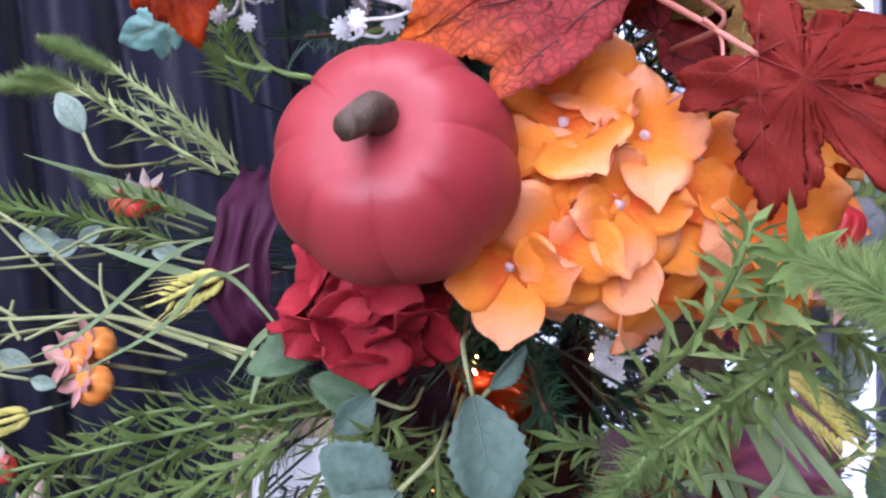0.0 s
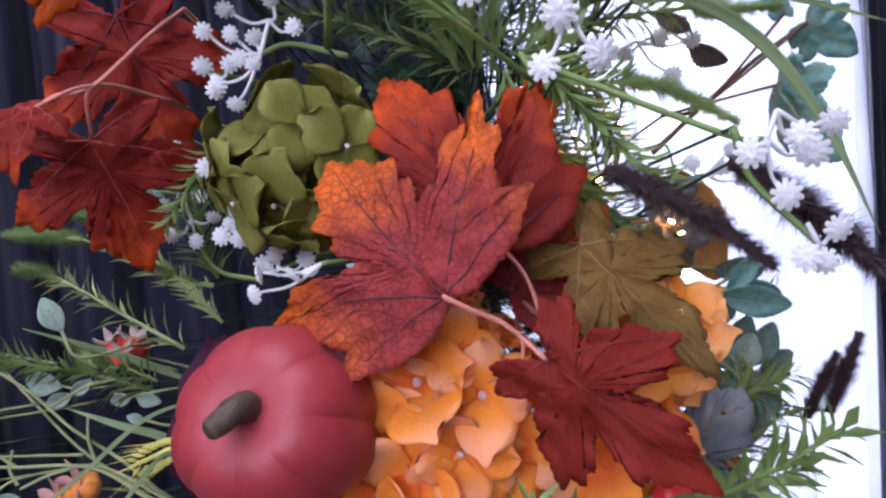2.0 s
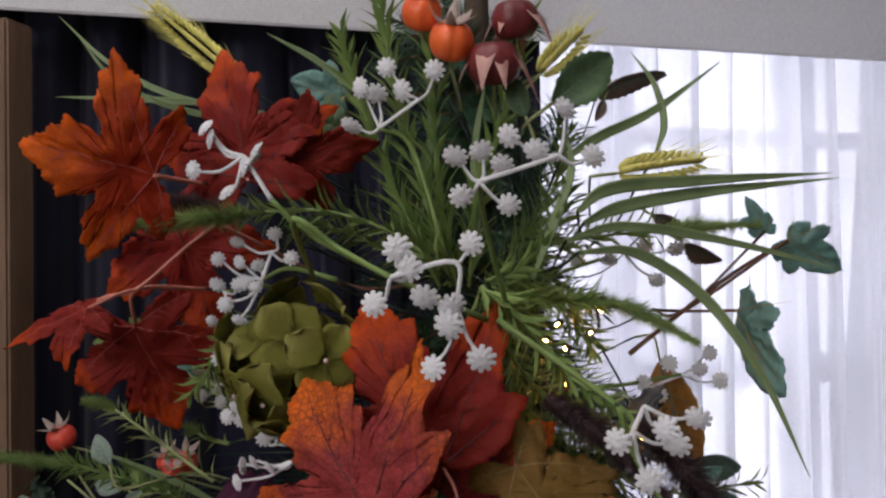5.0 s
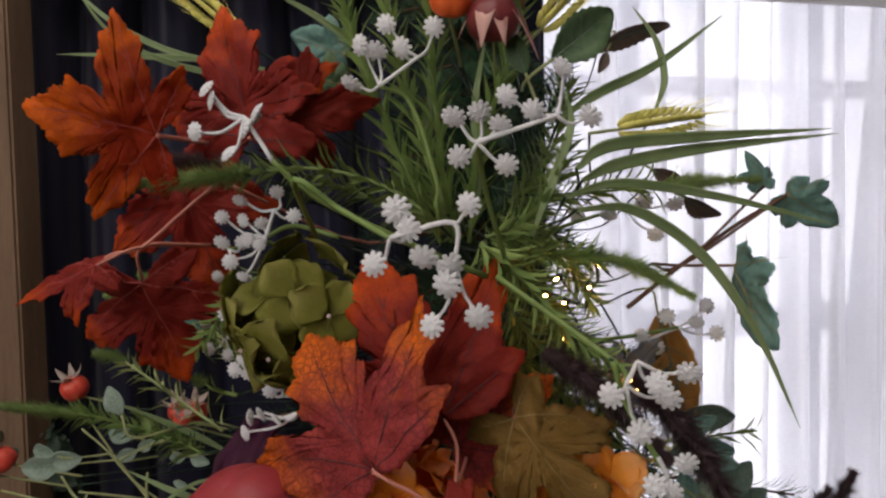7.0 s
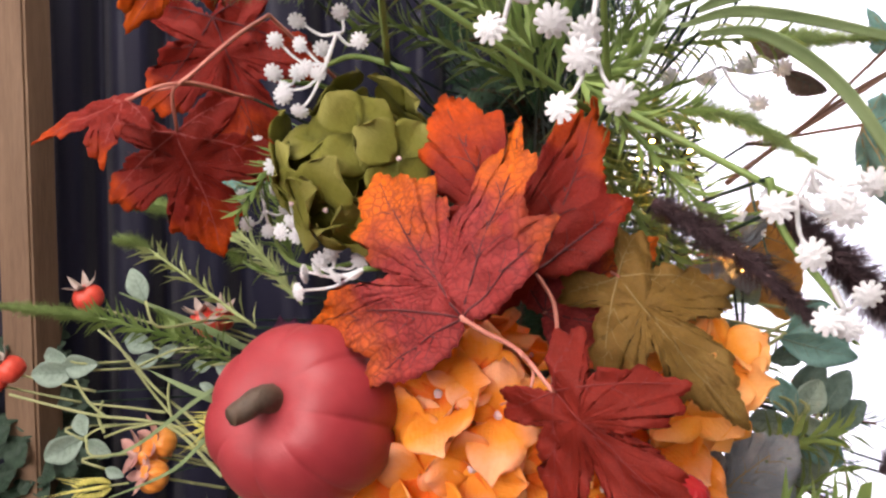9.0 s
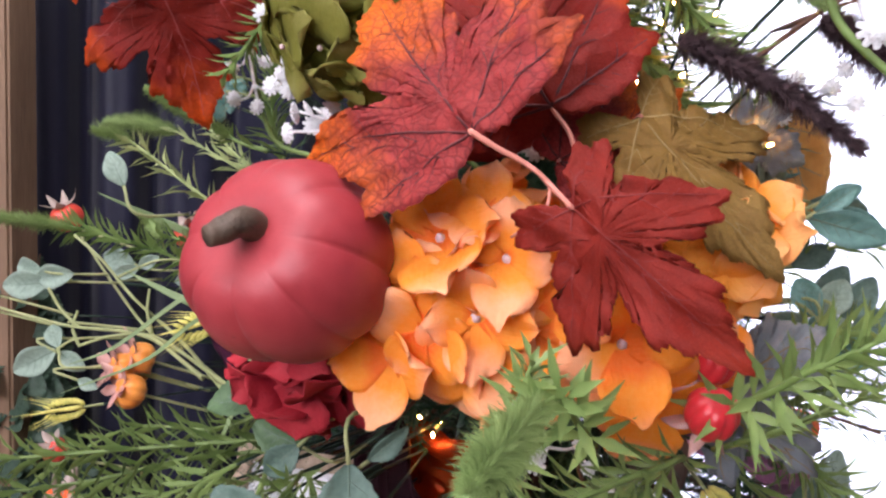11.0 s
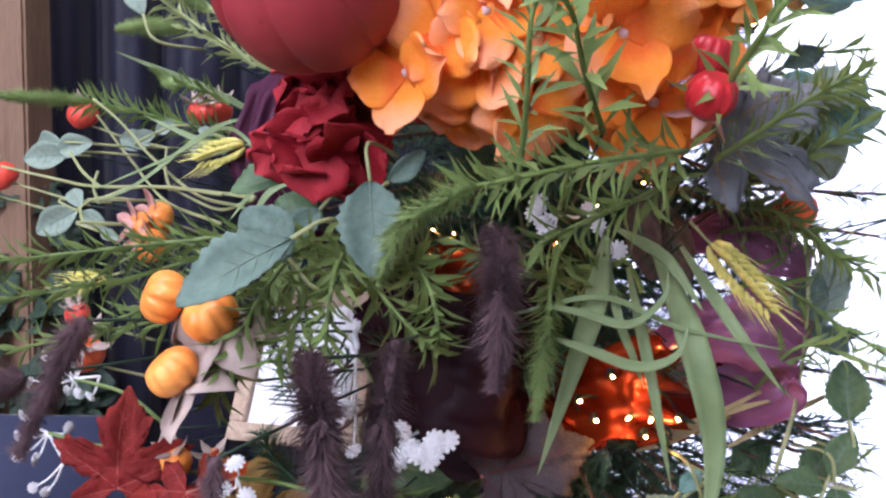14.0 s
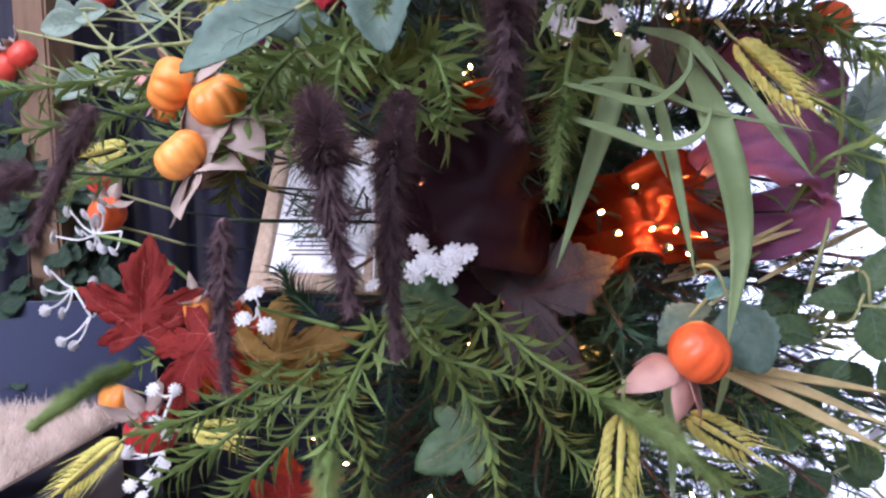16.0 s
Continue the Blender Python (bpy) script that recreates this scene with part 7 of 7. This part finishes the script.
for at, axis, rad, m in (((-0.3949, 0.6215, 1.4954), (-0.2, -0.4, 0.9), .0150, M_HIP), ((-0.2420, 0.5800, 1.4870), (-0.2, -0.4, 0.9), .0120, M_HIP), ((-0.2250, 0.5820, 1.4880), (0.2, -0.4, 0.9), .0120, M_HIP),
                         ((-0.4545, 0.5600, 1.4215), (-0.5, -0.4, 0.6), .0145, M_HIP), ((-0.4373, 0.5629, 1.4325), (-0.5, -0.4, 0.6), .0135, M_HIP), ((-0.2813, 0.4683, 1.2852), (0.3, -0.2, 0.4), .0145, M_VERM), ((0.2353, 0.4774, 1.3928), (-0.2, -0.2, -0.9), .0135, M_VERM),
                         ((0.0896, 0.3494, 1.8120), (0.2, -0.4, 0.7), .0135, M_VERM), ((0.0704, 0.3562, 1.8324), (0.2, -0.4, 0.7), .0125, M_VERM), ((-0.2260, 0.5599, 1.4835), (0.2, -0.4, 0.7), .0095, M_HIP), ((-0.3180, 0.5080, 1.3110), (0.1, -0.4, 0.7), .0105, M_HIP),
                         ((-0.3757, 0.5835, 1.1015), (-0.2, -0.3, -0.7), .0165, M_MINI), ((-0.4378, 0.5096, 1.0338), (0, -0.4, 0.7), .014, M_MINI), ((-0.2235, 0.4285, 1.1282), (0, -0.4, 0.7), .02, M_CHERRY), ((-0.1909, 0.4442, 1.2136), (0, -0.3, 0.6), .0125, M_MINI), ((-0.1733, 0.4689, 1.2054), (0, -0.3, 0.6), .0115, M_MINI)):
    fruit("rose_hip", at, axis, rad, m, "red orange rose hip with beige calyx tips", "rose hip", 0.95, 8, 0.07, M_CALYX, 5, 1.15, -0.7, True, group="rose hips")
for at, rad in (((0.1142, 0.3543, 1.7978), .0165), ((0.1269, 0.3580, 1.8243), .0145)):
    fruit("berry", at, (0, -0.2, 0.9), rad, M_PLUMHIP, "dark plum berry with dusty rose sepals", "berry", 0.9, 7, 0.06, M_CALYX2, 6, 1.5, 1.2, True)
for pts in ([(-0.2944, 0.5022, 1.4887), (-0.2719, 0.5050, 1.4695), (-0.2446, 0.5078, 1.4394), (-0.2086, 0.5124, 1.4095), (-0.1246, 0.4263, 1.3971)], [(-0.3654, 0.4815, 1.4341), (-0.3216, 0.4897, 1.4233), (-0.2911, 0.4956, 1.4171), (-0.2230, 0.4894, 1.4151), (-0.1394, 0.4240, 1.4059)], [(-0.2728, 0.4779, 1.4062), (-0.2481, 0.4840, 1.4145), (-0.2146, 0.4910, 1.4141), (-0.1082, 0.4098, 1.4030)], [(-0.3334, 0.5592, 1.4848), (-0.2952, 0.5546, 1.4411), (-0.2604, 0.5508, 1.4058), (-0.1755, 0.4889, 1.3862)], [(-0.3388, 0.5506, 1.4088), (-0.2975, 0.5508, 1.4076), (-0.2645, 0.5508, 1.4061)], [(-0.2882, 0.4975, 1.4295), (-0.2911, 0.4955, 1.4162), (-0.2861, 0.4953, 1.4031)], [(-0.2215, 0.4918, 1.4151), (-0.1784, 0.4902, 1.3974), (-0.1104, 0.4107, 1.4018)],
            [(-0.2342, 0.5109, 1.4484), (-0.2347, 0.5090, 1.4308), (-0.2304, 0.5082, 1.4133)], [(-0.3119, 0.4942, 1.4464), (-0.3003, 0.4949, 1.4291), (-0.2868, 0.4965, 1.4172)], [(0.2426, 0.4784, 1.3815), (0.2423, 0.4739, 1.3298), (0.2352, 0.4673, 1.2748), (0.2214, 0.4597, 1.2270)]):
    twig(pts, 0.0011, 0.0015, M_STALK, "pale green wired stem", name="wired_stem", category="stem", root=False)

# ---- framed sign ----
A, B_, C = V((-0.1711, 0.515, 1.3317)), V((-0.1601, 0.465, 1.2254)), V((-0.0522, 0.45, 1.2262))
sx, sy = (C - B_), (A - B_)
wid, hei = sx.length, sy.length
sx.normalize()
sz = sx.cross(sy).normalized()
sy = sz.cross(sx)
sign = thing("framed_sign", B_, "small wood framed white card lettered family", "sign")
sign.matrix_world = Matrix.Translation(B_) @ Matrix((sx, sy, sz)).transposed().to_4x4()
edge = 0.0135
for name, x, y, w, h in (("frame_board", wid / 2, edge / 2, wid, edge), ("frame_board", wid / 2, hei - edge / 2, wid, edge), ("frame_board", edge / 2, hei / 2, edge, hei - 2 * edge), ("frame_board", wid - edge / 2, hei / 2, edge, hei - 2 * edge)):
    ob = part(name, box(bmesh.new(), Matrix(), w - 0.0003, h - 0.0003, 0.009, 0.0008), M_SIGNWOOD, sign, smooth=False)
    ob.location = (x, y, 0)
part("card", box(bmesh.new(), Matrix.Translation((wid / 2, hei / 2, -0.002)), wid - 2 * edge + 0.002, hei - 2 * edge + 0.002, 0.002), M_CARD, sign, smooth=False)
text = bpy.data.curves.new("lettering", "FONT")
text.body, text.size, text.align_x, text.shear, text.offset, text.extrude = "family", 0.034, "CENTER", 0.3, -0.00035, 0.0001
word = new("lettering", text)
word.parent = sign
word.location = (wid / 2, hei * 0.5, -0.0007)
text.materials.append(M_INK)
for k in range(5):
    bar = part("small_print_line", box(bmesh.new(), Matrix(), wid * (0.4 - 0.05 * (k % 3)), 0.0011, 0.0003), M_INK, sign, "thin grey line of small print")
    bar.location = (wid * 0.45, hei * 0.36 - 0.0034 * k, -0.0008)
part("hanging_wire", tube(bmesh.new(), ((wid / 2, hei, -0.004), (wid / 2, hei + 0.02, -0.03), sign.matrix_world.inverted() @ V((CORE[0], CORE[1], B_.z + 0.06))), 0.0008, 0.0008, 8, 5), M_WIRE, sign)

# ---- ribbons and lights ----
ribbon([(-0.0502, 0.4929, 1.3532), (-0.0025, 0.4083, 1.3095), (0.0368, 0.3859, 1.2918), (0.0645, 0.4256, 1.3075), (0.0758, 0.5463, 1.3512)], 0.09, M_WINERIB, "dark burgundy mesh ribbon loop deep in the tree", seed=2)
ribbon([(-0.0487, 0.5076, 1.2783), (-0.0014, 0.4562, 1.2605), (0.0391, 0.4464, 1.2646), (0.0650, 0.5171, 1.2840)], 0.08, M_WINERIB, "dark burgundy mesh ribbon tail", seed=3)
ribbon([(0.0586, 0.5339, 1.2581), (0.1007, 0.4423, 1.2713), (0.1342, 0.4210, 1.2837), (0.1674, 0.4804, 1.2700), (0.2061, 0.5926, 1.2522)], 0.06, M_COPPER, "shiny copper orange mesh ribbon lit by bulbs", ripple=0.008, seed=4)
ribbon([(-0.0359, 0.5160, 1.3375), (0.0147, 0.4473, 1.3497), (0.0396, 0.4528, 1.3380), (0.0551, 0.5403, 1.3433)], 0.05, M_COPPER, "copper orange mesh ribbon behind plumes", ripple=0.005, seed=5)
ribbon([(0.1406, 0.5262, 1.2821), (0.1751, 0.4551, 1.3146), (0.2083, 0.4434, 1.3195), (0.2337, 0.4693, 1.3025), (0.2260, 0.4856, 1.2742), (0.1875, 0.5370, 1.2646)], 0.046, M_PLUMRIB, "plum organza ribbon bow with soft creases", ripple=0.004, seed=6)
ribbon([(0.1616, 0.5515, 1.3668), (0.1923, 0.4978, 1.3785), (0.2266, 0.4939, 1.3667), (0.2527, 0.5288, 1.3494), (0.2488, 0.5860, 1.3140)], 0.03, M_PLUMRIB, "plum organza ribbon loop", ripple=0.004, seed=7)
ribbon([(-0.1004, 0.5373, 1.3643), (-0.1184, 0.4706, 1.3978), (-0.1285, 0.4540, 1.4301), (-0.1184, 0.4594, 1.4767), (-0.1120, 0.5027, 1.5028)], 0.036, M_DUSK, "dusky plum ribbon behind the pumpkin", ripple=0.003, seed=8, across=(1, 0.2, 0.1))


def bulb_string(places, label):
    at = V(places[0])
    ob = thing("light_string", at, label, "string lights")
    wire = bmesh.new()
    pts = []
    for p in places:
        pts.append(V(p))
    run = [q for a, b in zip(pts, pts[1:]) for q in (a + V((0, 0.012, 0)), (a + b) * 0.5 + V((0.01, 0.05, -0.015)))]
    run += [pts[-1] + V((0, 0.012, 0)), V((CORE[0], CORE[1], pts[-1].z))]
    tube(wire, run, 0.0009, 0.0009, 8 * len(pts), 5, at)
    part("wire", wire, M_WIRE, ob)
    for p in pts:
        d = V((rng.uniform(-.6, .6), -1, rng.uniform(-.5, .6))).normalized()
        s = part("socket", tube(bmesh.new(), (p + V((0, 0.012, 0)), p + V((0, 0.008, 0)) + d * 0.002, p), 0.0024, 0.0021, 4, 8, at), M_WIRE, ob)
        bm = bmesh.new()
        bmesh.ops.create_uvsphere(bm, u_segments=10, v_segments=7, radius=1, matrix=axis_frame(p + d * 0.004 - at, d) @ Matrix.Diagonal((0.0008, 0.0008, 0.0026, 1)))
        part("bulb", bm, M_BULB, ob, "lit warm white bulb")
    return ob


bulb_string([(-0.0005, 0.4666, 1.3795), (0.0124, 0.4697, 1.3765), (-0.0215, 0.4543, 1.2993), (0.1071, 0.4963, 1.3985)], "warm white string lights low in the tree")
bulb_string([(0.1307, 0.4036, 1.2725), (0.1431, 0.4068, 1.2718), (0.1507, 0.4074, 1.2566), (0.1185, 0.4024, 1.2958), (0.0997, 0.3962, 1.2804), (0.0763, 0.4743, 1.2353), (0.0788, 0.4805, 1.1788), (0.0506, 0.4752, 1.2029), (0.1384, 0.4045, 1.2601), (0.1088, 0.4027, 1.2686), (0.1471, 0.4242, 1.2817), (0.1598, 0.4261, 1.2648)], "warm white string lights round the copper ribbon")
bulb_string([(0.1723, 0.4228, 1.6466), (0.1479, 0.4170, 1.6378), (0.1516, 0.4168, 1.6194), (0.1496, 0.4150, 1.5965), (0.1404, 0.4146, 1.6253), (0.1666, 0.4207, 1.6306), (0.1925, 0.4230, 1.5709), (0.1996, 0.4205, 1.4981), (0.1980, 0.4237, 1.5612), (0.1290, 0.4103, 1.5930)], "warm white string lights behind the sprigs")
bulb_string([(0.0092, 0.4565, 1.3739), (0.0847, 0.4733, 1.3733), (0.1525, 0.4808, 1.3007)], "warm white string lights under the orange flower")
bulb_string([(-0.1017, 0.4495, 1.1238), (-0.0803, 0.4533, 1.1030), (0.0066, 0.4830, 1.1852), (0.1572, 0.5426, 1.4229), (0.1415, 0.5378, 1.4153), (-0.0256, 0.4654, 1.0772), (0.1548, 0.5123, 1.0759)], "warm white string lights at the base")

# ---- beside the tree ----
post = solid("wooden_post", box(bmesh.new(), Matrix.Translation((0, 0, 0.98)), 0.042, 0.042, 1.96, 0.003), M_POST, "square brown wooden post beside the drape", "post", smooth=False)
post.location = (-0.497, 0.66, 0)
ivy = thing("trailing_ivy", (-0.52, 0.70, 0), "dark green trailing ivy climbing a wooden post", "ivy plant")
r_ivy = random.Random(5)
bm = bmesh.new()
for k in range(6):
    pts = [(0.03 * math.cos(k + j), -0.02 + 0.03 * math.sin(k * 2 + j), 0.02 + j * (1.40 + 0.03 * k) / 5) for j in range(6)]
    tube(bm, pts, 0.002, 0.001, 20, 5)
part("vines", bm, M_TWIG2, ivy)
leaf_mesh, spare = lobed_mesh("ivy_leaf", IVY_HALF, M_IVY, -0.2, -0.2, 77)
spare.free()
for k in range(240):
    z = r_ivy.uniform(1.05, 1.44)
    fat = 0.035 + 0.05 * (1.44 - z) / 0.5
    a = r_ivy.uniform(0, 6.28)
    ob = new("ivy_leaf", leaf_mesh)
    ob.parent = ivy
    ob.matrix_basis = basis((fat * math.cos(a) - 0.01, fat * math.sin(a) - 0.02, z), (fat * 1.4 * math.cos(a) + r_ivy.uniform(-.01, .01), fat * 1.4 * math.sin(a) - 0.02, z - r_ivy.uniform(0.005, 0.02)), (0.3, -1.0, z + 0.4)) @ Matrix.Scale(r_ivy.uniform(0.8, 1.4), 4)

chair = thing("bar_chair", (-0.56, 0.47, 0), "tall navy upholstered chair beside the tree", "chair")
chair.rotation_euler = (0, 0, 0.12)
part("seat", box(bmesh.new(), Matrix.Translation((0, 0, 1.03)), 0.40, 0.22, 0.092, 0.02), M_UPHOLSTERY, chair)
back = box(bmesh.new(), Matrix(), 0.360, 0.04, 0.26, 0.016)
part("backrest", back, M_UPHOLSTERY, chair).location = (0.034, 0.135, 1.061)
for x in (-0.175, 0.175):
    for y in (-0.085, 0.085):
        part("leg", tube(bmesh.new(), ((x, y, 0.985), (x * 1.03, y * 1.05, 0.5), (x * 1.08, y * 1.12, 0.0)), 0.019, 0.014, 8, 8), M_TWIG2, chair)
part("footrest", tube(bmesh.new(), ((-0.18, -0.09, 0.36), (0, -0.09, 0.36), (0.18, -0.09, 0.36)), 0.01, 0.01, 6, 8), M_TWIG2, chair)
fur = bmesh.new()
r_fur = random.Random(9)
for i in range(20000):
    p = V((r_fur.uniform(-0.205, 0.205), r_fur.uniform(-0.115, 0.105), 1.08))
    p.z += 0.006 * noise.noise(p * 30)
    d = V((r_fur.uniform(-.7, .7), r_fur.uniform(-.7, .4), 0.8)).normalized()
    bristle(fur, p, d, r_fur.uniform(0.012, 0.028), 0.0007, V((1, r_fur.uniform(-1, 1), 0)).normalized())
box(fur, Matrix.Translation((0, -0.005, 1.082)), 0.41, 0.22, 0.01, 0.004)
throw = solid("fur_throw", fur, M_FUR, "cream faux fur throw spread over the chair seat", "throw")
throw.matrix_world = Matrix.Translation((-0.56, 0.47, 0)) @ Matrix.Rotation(0.12, 4, "Z")
